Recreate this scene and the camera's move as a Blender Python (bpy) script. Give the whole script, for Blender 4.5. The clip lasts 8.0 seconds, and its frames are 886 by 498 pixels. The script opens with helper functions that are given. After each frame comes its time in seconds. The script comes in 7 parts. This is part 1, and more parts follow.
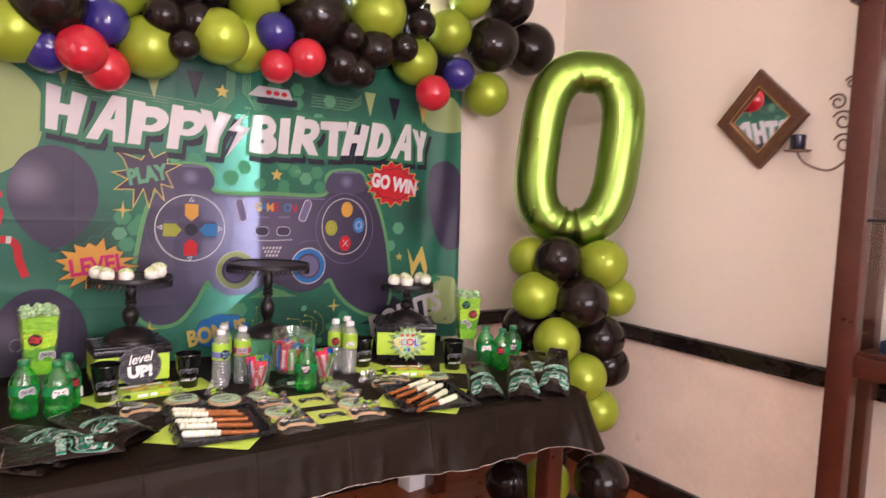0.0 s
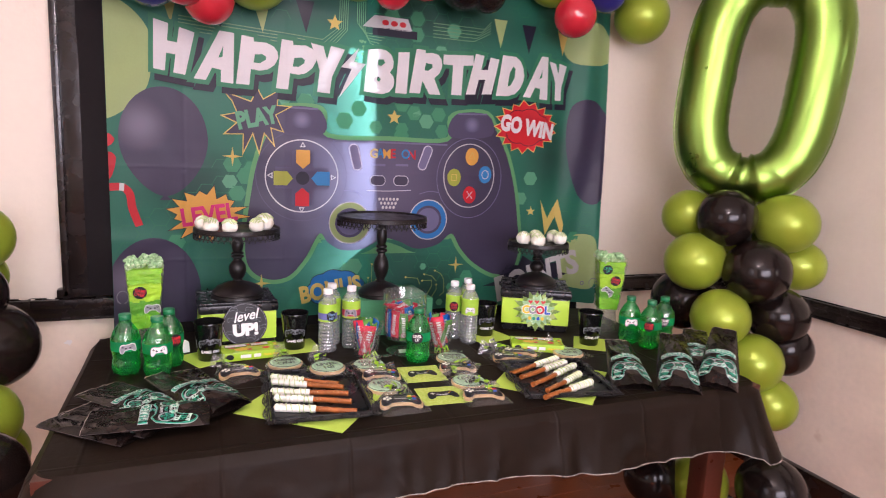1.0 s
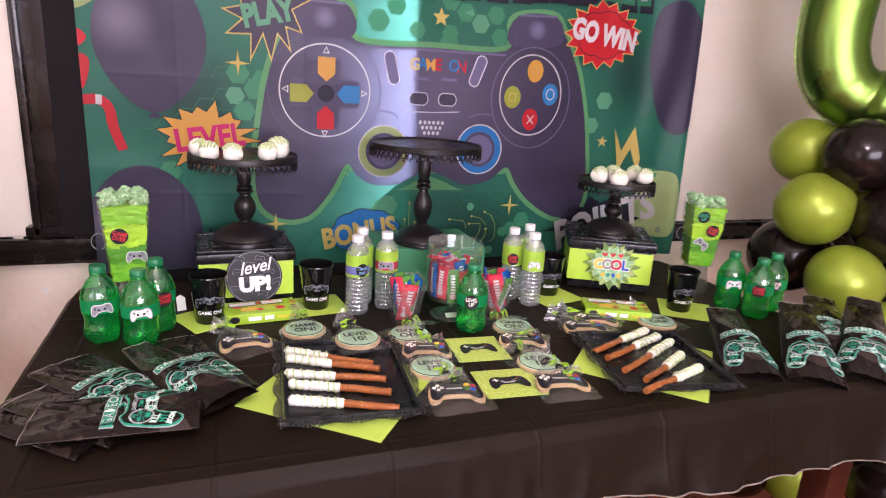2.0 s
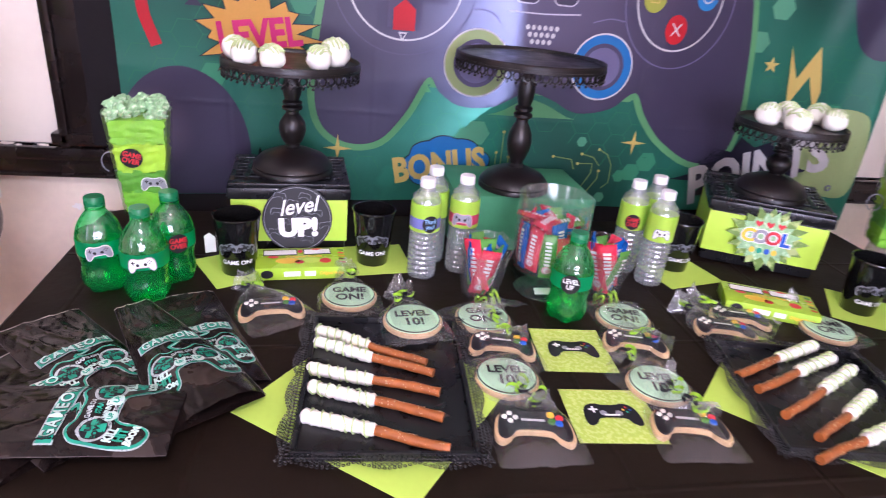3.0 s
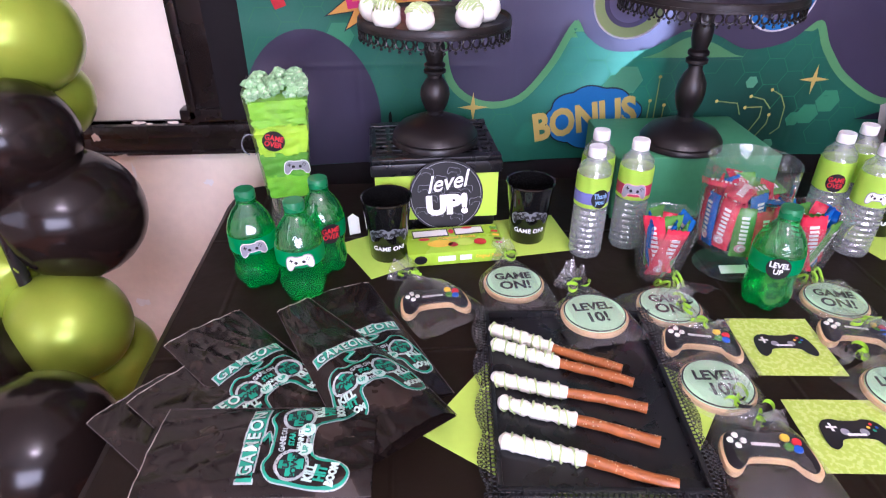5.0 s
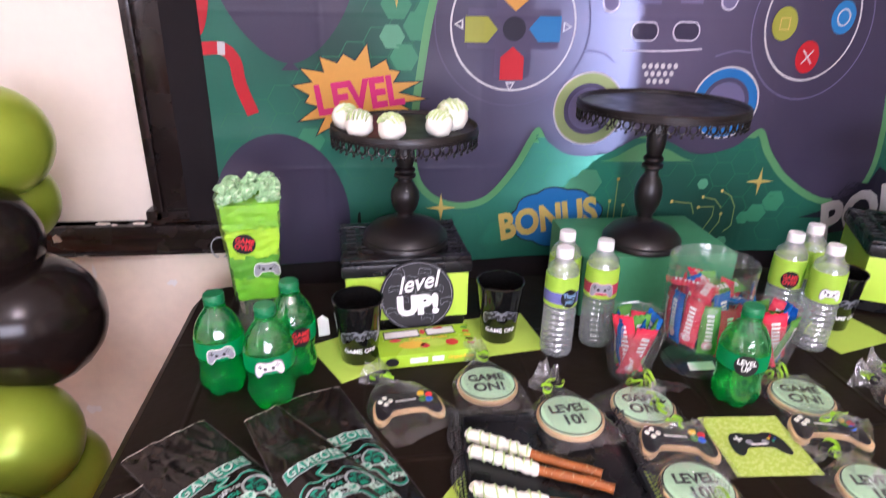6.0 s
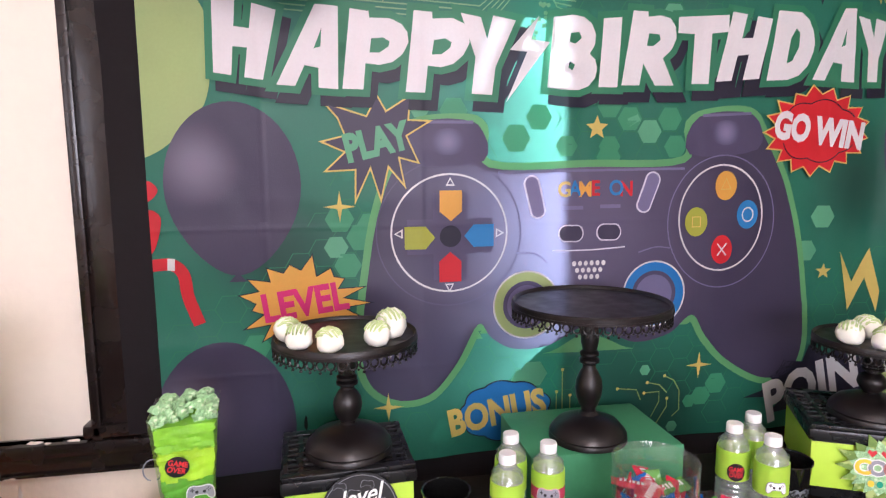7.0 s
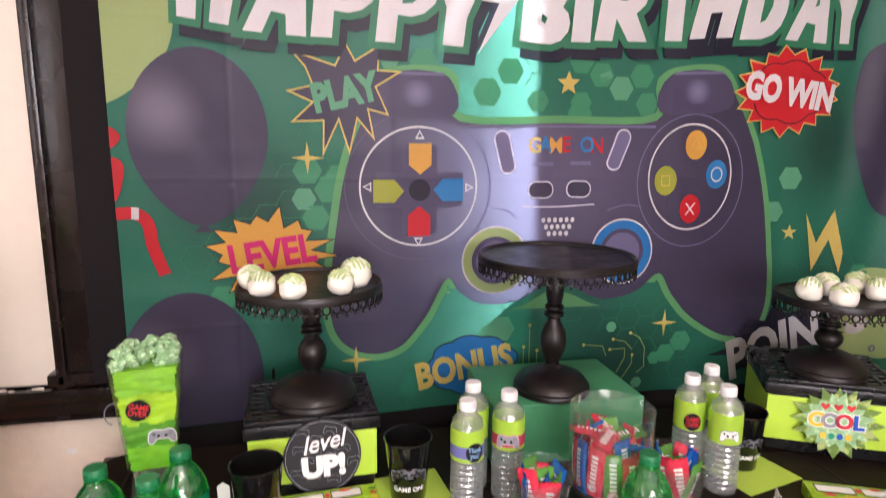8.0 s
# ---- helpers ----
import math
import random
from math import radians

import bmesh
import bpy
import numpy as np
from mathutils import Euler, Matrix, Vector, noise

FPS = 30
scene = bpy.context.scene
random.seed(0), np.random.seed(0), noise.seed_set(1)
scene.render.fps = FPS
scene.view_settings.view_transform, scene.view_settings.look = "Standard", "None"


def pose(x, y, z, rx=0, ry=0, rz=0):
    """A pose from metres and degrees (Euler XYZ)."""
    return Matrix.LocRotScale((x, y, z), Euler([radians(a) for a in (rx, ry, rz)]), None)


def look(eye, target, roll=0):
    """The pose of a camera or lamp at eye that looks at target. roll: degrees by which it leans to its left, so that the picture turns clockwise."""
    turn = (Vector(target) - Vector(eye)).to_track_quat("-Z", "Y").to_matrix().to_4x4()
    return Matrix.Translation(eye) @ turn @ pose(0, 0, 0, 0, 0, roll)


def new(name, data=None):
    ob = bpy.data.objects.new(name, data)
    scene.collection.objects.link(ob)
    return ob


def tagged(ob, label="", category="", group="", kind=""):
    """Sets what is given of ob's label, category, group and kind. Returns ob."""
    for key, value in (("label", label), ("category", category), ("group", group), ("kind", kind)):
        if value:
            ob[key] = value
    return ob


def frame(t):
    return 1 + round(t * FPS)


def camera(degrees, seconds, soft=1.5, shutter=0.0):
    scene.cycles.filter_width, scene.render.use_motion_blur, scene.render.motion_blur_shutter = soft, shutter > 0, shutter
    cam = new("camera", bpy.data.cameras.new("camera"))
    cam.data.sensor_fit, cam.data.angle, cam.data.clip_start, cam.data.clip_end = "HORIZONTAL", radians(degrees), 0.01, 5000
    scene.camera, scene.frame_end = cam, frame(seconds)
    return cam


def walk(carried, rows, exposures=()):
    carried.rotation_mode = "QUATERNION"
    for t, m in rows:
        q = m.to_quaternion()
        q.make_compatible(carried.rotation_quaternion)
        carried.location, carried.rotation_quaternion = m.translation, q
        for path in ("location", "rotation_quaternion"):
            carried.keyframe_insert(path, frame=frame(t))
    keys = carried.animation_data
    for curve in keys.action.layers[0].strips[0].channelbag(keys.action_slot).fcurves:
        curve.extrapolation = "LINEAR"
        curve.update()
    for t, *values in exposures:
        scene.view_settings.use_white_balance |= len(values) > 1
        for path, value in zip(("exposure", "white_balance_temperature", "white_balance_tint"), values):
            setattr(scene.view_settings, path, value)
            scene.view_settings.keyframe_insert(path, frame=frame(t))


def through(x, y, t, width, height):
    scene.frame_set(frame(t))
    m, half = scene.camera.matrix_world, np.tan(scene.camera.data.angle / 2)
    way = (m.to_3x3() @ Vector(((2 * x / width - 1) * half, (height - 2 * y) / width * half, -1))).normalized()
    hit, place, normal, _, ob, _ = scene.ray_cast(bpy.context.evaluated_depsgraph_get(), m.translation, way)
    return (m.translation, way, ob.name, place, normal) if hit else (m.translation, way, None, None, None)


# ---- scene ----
cam = camera(71.4, 8.0, soft=1.05, shutter=0.3)
PATH = [
    (0, (-0.855, -2.696, 1.444), (0.277, -1.052, 1.305), 2.6),
    (0.5, (-0.813, -2.571, 1.408), (0.141, -0.834, 1.133), 2.6),
    (1, (-0.65, -2.405, 1.419), (0.089, -0.572, 1.11), 2.5),
    (1.5, (-0.589, -2.218, 1.398), (0.094, -0.394, 0.944), 3.3),
    (1.7, (-0.605, -2.11, 1.378), (0.085, -0.295, 0.899), 3.5),
    (2.8, (-0.453, -1.641, 1.35), (-0.011, 0.151, 0.578), 4.8),
    (3, (-0.444, -1.578, 1.339), (-0.083, 0.206, 0.511), 5.7),
    (3.5, (-0.503, -1.457, 1.334), (-0.316, 0.332, 0.46), 3.4),
    (4, (-0.539, -1.404, 1.317), (-0.422, 0.336, 0.339), 3.0),
    (4.5, (-0.567, -1.409, 1.344), (-0.46, 0.292, 0.298), 1.4),
    (4.7, (-0.571, -1.411, 1.36), (-0.484, 0.274, 0.285), 0.3),
    (5.8, (-0.601, -1.405, 1.364), (-0.403, 0.401, 0.529), 0.6),
    (6, (-0.598, -1.403, 1.38), (-0.362, 0.422, 0.598), 1.2),
    (6.2, (-0.584, -1.403, 1.401), (-0.316, 0.472, 0.759), 1.2),
    (6.5, (-0.567, -1.409, 1.432), (-0.262, 0.52, 1.0), -0.3),
    (7, (-0.541, -1.424, 1.459), (-0.196, 0.528, 1.195), -0.5),
    (7.5, (-0.52, -1.432, 1.467), (-0.128, 0.519, 1.264), -0.7),
    (8, (-0.505, -1.436, 1.419), (-0.115, 0.494, 1.064), 0.5),
]
EXPOSURES = [(0, 0.26, 6550, 24), (1.0, 0.26, 6150, 24), (1.5, 0.31, 6150, 24), (3.0, 0.60, 5450, 30), (4.5, 0.66, 5250, 31), (6.0, 0.60, 5700, 23), (7.5, 0.42, 6150, 16), (8.0, 0.38, 6350, 17)]
walk(cam, [(t, look(eye, target, roll)) for t, eye, target, roll in PATH], EXPOSURES)

# ---- light ----
world = bpy.data.worlds.new("sky")
world.use_nodes = True
scene.world = world
wn = world.node_tree.nodes
sky = wn.new("ShaderNodeTexSky")
sky.sky_type, sky.sun_disc = "NISHITA", False
sky.sun_elevation, sky.sun_rotation = radians(38), radians(150)
world.node_tree.links.new(sky.outputs[0], wn["Background"].inputs[0])
wn["Background"].inputs[1].default_value = 0.12


def area_lamp(name, eye, target, sx, sy, watts, colour):
    data = bpy.data.lights.new(name, "AREA")
    data.shape, data.size, data.size_y, data.energy, data.color = "RECTANGLE", sx, sy, watts, colour
    ob = new(name, data)
    ob.matrix_world = look(eye, target)
    return ob


def bulb_lamp(name, at, watts, radius, colour):
    data = bpy.data.lights.new(name, "POINT")
    data.energy, data.shadow_soft_size, data.color = watts, radius, colour
    ob = new(name, data)
    ob.location = at
    return ob


# two fill lamps, added at unseen walls to brighten the room
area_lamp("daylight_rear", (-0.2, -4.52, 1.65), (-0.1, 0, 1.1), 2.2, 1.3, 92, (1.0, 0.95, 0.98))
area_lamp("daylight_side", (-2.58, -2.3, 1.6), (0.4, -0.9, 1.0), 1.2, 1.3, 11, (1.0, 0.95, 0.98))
# daylight at the window behind the hanging cloth
area_lamp("daylight_window", (0.0, 0.42, 1.80), (0.0, 0, 1.50), 1.9, 1.5, 200, (0.80, 0.95, 1.0))
# two bulbs of the ceiling lamp
for bx in (-0.42, -0.22):
    bulb_lamp("ceiling_bulb_light", (bx, -2.25, 2.36), 26, 0.045, (1.0, 0.86, 0.78))


# ---- materials ----
def nodes_of(name):
    m = bpy.data.materials.new(name)
    m.use_nodes = True
    return m, m.node_tree.nodes, m.node_tree.links, m.node_tree.nodes["Principled BSDF"]


def mat(name, colour, rough=0.5, metal=0.0, vary=0.06, scale=9.0, fine=90.0, bump=0.0, bump_scale=None,
        coat=0.0, sheen=0.0, glass=0.0, ior=1.45, subsurface=0.0, rough_vary=0.08, other=None, other_at=0.62, objrandom=0.0):
    """A surface with large and fine variation of its colour, uneven gloss and fine relief."""
    m, n, l, b = nodes_of(name)
    co = n.new("ShaderNodeTexCoord")
    big, small = n.new("ShaderNodeTexNoise"), n.new("ShaderNodeTexNoise")
    big.inputs["Scale"].default_value, big.inputs["Detail"].default_value = scale, 4
    small.inputs["Scale"].default_value, small.inputs["Detail"].default_value = fine, 3
    l.new(co.outputs["Object"], big.inputs["Vector"])
    l.new(co.outputs["Object"], small.inputs["Vector"])
    add = n.new("ShaderNodeMath")
    add.operation = "MULTIPLY_ADD"
    l.new(small.outputs["Fac"], add.inputs[0])
    add.inputs[1].default_value = 0.4
    l.new(big.outputs["Fac"], add.inputs[2])
    ramp = n.new("ShaderNodeMapRange")
    ramp.inputs["From Min"].default_value, ramp.inputs["From Max"].default_value = 0.4, 1.0
    ramp.inputs["To Min"].default_value, ramp.inputs["To Max"].default_value = 1 - vary, 1 + vary
    l.new(add.outputs[0], ramp.inputs["Value"])
    mix = n.new("ShaderNodeMix")
    mix.data_type, mix.blend_type = "RGBA", "MULTIPLY"
    mix.inputs[0].default_value = 1.0
    mix.inputs[6].default_value = (*colour, 1)
    l.new(ramp.outputs["Result"], mix.inputs[7])
    out = mix.outputs[2]
    if other:
        pick, blend = n.new("ShaderNodeMapRange"), n.new("ShaderNodeMix")
        pick.inputs["From Min"].default_value, pick.inputs["From Max"].default_value = other_at, other_at + 0.06
        l.new(big.outputs["Fac"], pick.inputs["Value"])
        blend.data_type = "RGBA"
        l.new(pick.outputs["Result"], blend.inputs[0])
        l.new(out, blend.inputs[6])
        blend.inputs[7].default_value = (*other, 1)
        out = blend.outputs[2]
    if objrandom:
        info, hsv, mr = n.new("ShaderNodeObjectInfo"), n.new("ShaderNodeHueSaturation"), n.new("ShaderNodeMapRange")
        mr.inputs["To Min"].default_value, mr.inputs["To Max"].default_value = 1 - objrandom, 1 + objrandom
        l.new(info.outputs["Random"], mr.inputs["Value"])
        l.new(mr.outputs["Result"], hsv.inputs["Value"])
        l.new(out, hsv.inputs["Color"])
        out = hsv.outputs["Color"]
    l.new(out, b.inputs["Base Color"])
    rr = n.new("ShaderNodeMapRange")
    rr.inputs["From Min"].default_value, rr.inputs["From Max"].default_value = 0.3, 0.7
    rr.inputs["To Min"].default_value, rr.inputs["To Max"].default_value = max(rough - rough_vary, 0.0), min(rough + rough_vary, 1)
    l.new(big.outputs["Fac"], rr.inputs["Value"])
    l.new(rr.outputs["Result"], b.inputs["Roughness"])
    b.inputs["Metallic"].default_value = metal
    b.inputs["IOR"].default_value = ior
    b.inputs["Coat Weight"].default_value = coat
    b.inputs["Coat Roughness"].default_value = 0.05
    b.inputs["Sheen Weight"].default_value = sheen
    b.inputs["Transmission Weight"].default_value = glass
    b.inputs["Subsurface Weight"].default_value = subsurface
    b.inputs["Subsurface Radius"].default_value = (0.01, 0.01, 0.008)
    if bump:
        bp, src = n.new("ShaderNodeBump"), n.new("ShaderNodeTexNoise")
        src.inputs["Scale"].default_value, src.inputs["Detail"].default_value = bump_scale or fine, 4
        l.new(co.outputs["Object"], src.inputs["Vector"])
        bp.inputs["Strength"].default_value, bp.inputs["Distance"].default_value = min(bump, 1.0), 0.004
        l.new(src.outputs["Fac"], bp.inputs["Height"])
        l.new(bp.outputs["Normal"], b.inputs["Normal"])
    return m


def clear(name, colour=(1, 1, 1), rough=0.02, through=0.85, gloss_ior=1.45, ripple=0.0, deep=0.003, size=45):
    """Thin clear film or thin-walled plastic: mostly see-through, with gloss by Fresnel."""
    m, n, l, b = nodes_of(name)
    n.remove(b)
    tr, gl, mx, lw = n.new("ShaderNodeBsdfTransparent"), n.new("ShaderNodeBsdfGlossy"), n.new("ShaderNodeMixShader"), n.new("ShaderNodeLayerWeight")
    pw, fr = n.new("ShaderNodeMath"), n.new("ShaderNodeMath")
    tr.inputs["Color"].default_value = (*[c * through for c in colour], 1)
    gl.inputs["Color"].default_value, gl.inputs["Roughness"].default_value = (1, 1, 1, 1), rough
    base = ((gloss_ior - 1) / (gloss_ior + 1)) ** 2
    pw.operation, fr.operation = "POWER", "MULTIPLY_ADD"
    l.new(lw.outputs["Facing"], pw.inputs[0])
    pw.inputs[1].default_value = 4.0
    l.new(pw.outputs[0], fr.inputs[0])
    fr.inputs[1].default_value, fr.inputs[2].default_value = 0.75 - base, base * 1.6
    l.new(fr.outputs[0], mx.inputs[0])
    l.new(tr.outputs[0], mx.inputs[1])
    l.new(gl.outputs[0], mx.inputs[2])
    co, nz, bp = n.new("ShaderNodeTexCoord"), n.new("ShaderNodeTexNoise"), n.new("ShaderNodeBump")
    nz.inputs["Scale"].default_value, nz.inputs["Detail"].default_value = size, 3 if size > 30 else 1
    bp.inputs["Strength"].default_value, bp.inputs["Distance"].default_value = ripple, deep
    l.new(co.outputs["Object"], nz.inputs["Vector"])
    l.new(nz.outputs["Fac"], bp.inputs["Height"])
    if ripple:
        l.new(bp.outputs["Normal"], gl.inputs["Normal"])
    l.new(mx.outputs[0], n["Material Output"].inputs["Surface"])
    return m


def cloth_print(name, colour, rough=0.42, vary=0.07, scale=5.0, glow=0.35, other=None):
    """Printed satin cloth that lets some light through from behind."""
    m = mat(name, colour, rough, vary=vary, scale=scale, fine=160, bump=0.12, bump_scale=420, sheen=0.15, other=other)
    n, l = m.node_tree.nodes, m.node_tree.links
    b = n["Principled BSDF"]
    # lines where the cloth was folded, and soft wrinkles
    co, sep = n.new("ShaderNodeTexCoord"), n.new("ShaderNodeSeparateXYZ")
    wr = n.new("ShaderNodeTexNoise")
    wr.inputs["Scale"].default_value, wr.inputs["Detail"].default_value, wr.inputs["Distortion"].default_value = 3.0, 2.0, 0.5
    l.new(co.outputs["Object"], sep.inputs[0])
    l.new(co.outputs["Object"], wr.inputs["Vector"])
    total = wr.outputs["Fac"]
    for axis, half in (("X", 0.172), ("Z", 0.166)):
        pp, mr, ad = n.new("ShaderNodeMath"), n.new("ShaderNodeMapRange"), n.new("ShaderNodeMath")
        pp.operation, pp.inputs[1].default_value = "PINGPONG", half
        mr.interpolation_type = "SMOOTHSTEP"
        mr.inputs["From Max"].default_value, mr.inputs["To Min"].default_value, mr.inputs["To Max"].default_value = 0.011, 0.036, 0.0
        ad.operation = "ADD"
        l.new(sep.outputs[axis], pp.inputs[0])
        l.new(pp.outputs[0], mr.inputs["Value"])
        l.new(mr.outputs["Result"], ad.inputs[0])
        l.new(total, ad.inputs[1])
        total = ad.outputs[0]
    bw = n.new("ShaderNodeBump")
    bw.inputs["Strength"].default_value, bw.inputs["Distance"].default_value = 0.80, 0.022
    l.new(total, bw.inputs["Height"])
    l.new(b.inputs["Normal"].links[0].from_socket, bw.inputs["Normal"])
    l.new(bw.outputs["Normal"], b.inputs["Normal"])
    tl, mx = n.new("ShaderNodeBsdfTranslucent"), n.new("ShaderNodeMixShader")
    thin = n.new("ShaderNodeMix")                       # ink on one face lets paler light through
    thin.data_type, thin.inputs[0].default_value = "RGBA", 0.16
    l.new(b.inputs["Base Color"].links[0].from_socket, thin.inputs[6])
    thin.inputs[7].default_value = (0.34, 0.36, 0.38, 1)
    l.new(thin.outputs[2], tl.inputs["Color"])
    mx.inputs[0].default_value = glow
    l.new(b.outputs[0], mx.inputs[1])
    l.new(tl.outputs[0], mx.inputs[2])
    l.new(mx.outputs[0], n["Material Output"].inputs["Surface"])
    return m


def haze(name, colour, body, amount, through=0.9, gloss_ior=1.5, ripple=0.0, deep=0.003, size=45):
    """Tinted thin-walled plastic: partly see-through, partly scattering the light."""
    m = clear(name, colour, 0.05, through, gloss_ior, ripple, deep, size)
    n, l = m.node_tree.nodes, m.node_tree.links
    out = n["Material Output"]
    df, tl, a, b = n.new("ShaderNodeBsdfDiffuse"), n.new("ShaderNodeBsdfTranslucent"), n.new("ShaderNodeMixShader"), n.new("ShaderNodeMixShader")
    df.inputs["Color"].default_value = tl.inputs["Color"].default_value = (*body, 1)
    a.inputs[0].default_value, b.inputs[0].default_value = 0.5, amount
    l.new(df.outputs[0], a.inputs[1])
    l.new(tl.outputs[0], a.inputs[2])
    l.new(out.inputs["Surface"].links[0].from_socket, b.inputs[1])
    l.new(a.outputs[0], b.inputs[2])
    l.new(b.outputs[0], out.inputs["Surface"])
    return m


def liquid(name, colour, body, amount, straight=0.5, tint=(1, 1, 1)):
    """A filling that partly bends the light, partly lets it straight through, and scatters a little."""
    m = mat(name, colour, 0.02, glass=1.0, ior=1.33, vary=0.0, rough_vary=0.0)
    n, l = m.node_tree.nodes, m.node_tree.links
    out = n["Material Output"]
    tl, mx = n.new("ShaderNodeBsdfTranslucent"), n.new("ShaderNodeMixShader")
    tl.inputs["Color"].default_value = (*body, 1)
    mx.inputs[0].default_value = amount
    tr, ms = n.new("ShaderNodeBsdfTransparent"), n.new("ShaderNodeMixShader")
    tr.inputs["Color"].default_value = (*tint, 1)
    ms.inputs[0].default_value = straight
    l.new(out.inputs["Surface"].links[0].from_socket, ms.inputs[1])
    l.new(tr.outputs[0], ms.inputs[2])
    l.new(ms.outputs[0], mx.inputs[1])
    l.new(tl.outputs[0], mx.inputs[2])
    l.new(mx.outputs[0], out.inputs["Surface"])
    return m


def thin_paper(name, colour, glow):
    """Paper that lets light through."""
    m = mat(name, colour, 0.55, vary=0.05)
    n, l = m.node_tree.nodes, m.node_tree.links
    tl, mx = n.new("ShaderNodeBsdfTranslucent"), n.new("ShaderNodeMixShader")
    tl.inputs["Color"].default_value = (*colour, 1)
    mx.inputs[0].default_value = glow
    l.new(n["Principled BSDF"].outputs[0], mx.inputs[1])
    l.new(tl.outputs[0], mx.inputs[2])
    l.new(mx.outputs[0], n["Material Output"].inputs["Surface"])
    return m


def shaded_print(name, inner, outer, centre, radius, glow=0.4, tall=1.0, other=None):
    """Cloth printed with a soft oval patch that fades from its centre (x, z)."""
    m = cloth_print(name, outer, glow=glow, other=other)
    n, l = m.node_tree.nodes, m.node_tree.links
    co, dist, mr, mx = n.new("ShaderNodeTexCoord"), n.new("ShaderNodeVectorMath"), n.new("ShaderNodeMapRange"), n.new("ShaderNodeMix")
    flatten = n.new("ShaderNodeVectorMath")
    flatten.operation, flatten.inputs[1].default_value = "MULTIPLY", (1, 0, 1 / tall)
    dist.operation, dist.inputs[1].default_value = "DISTANCE", (centre[0], 0, centre[1] / tall)
    l.new(co.outputs["Object"], flatten.inputs[0])
    l.new(flatten.outputs[0], dist.inputs[0])
    l.new(dist.outputs["Value"], mr.inputs["Value"])
    mr.interpolation_type = "SMOOTHSTEP"
    mr.inputs["From Max"].default_value, mr.inputs["To Min"].default_value, mr.inputs["To Max"].default_value = radius, 1.0, 0.0
    mx.data_type = "RGBA"
    l.new(mr.outputs["Result"], mx.inputs[0])
    b = n["Principled BSDF"]
    src = b.inputs["Base Color"].links[0].from_socket
    l.new(src, mx.inputs[6])
    mx.inputs[7].default_value = (*inner, 1)
    for link in [k for k in l if k.from_socket == src and k.to_socket != mx.inputs[6]]:
        l.new(mx.outputs[2], link.to_socket)
    return m


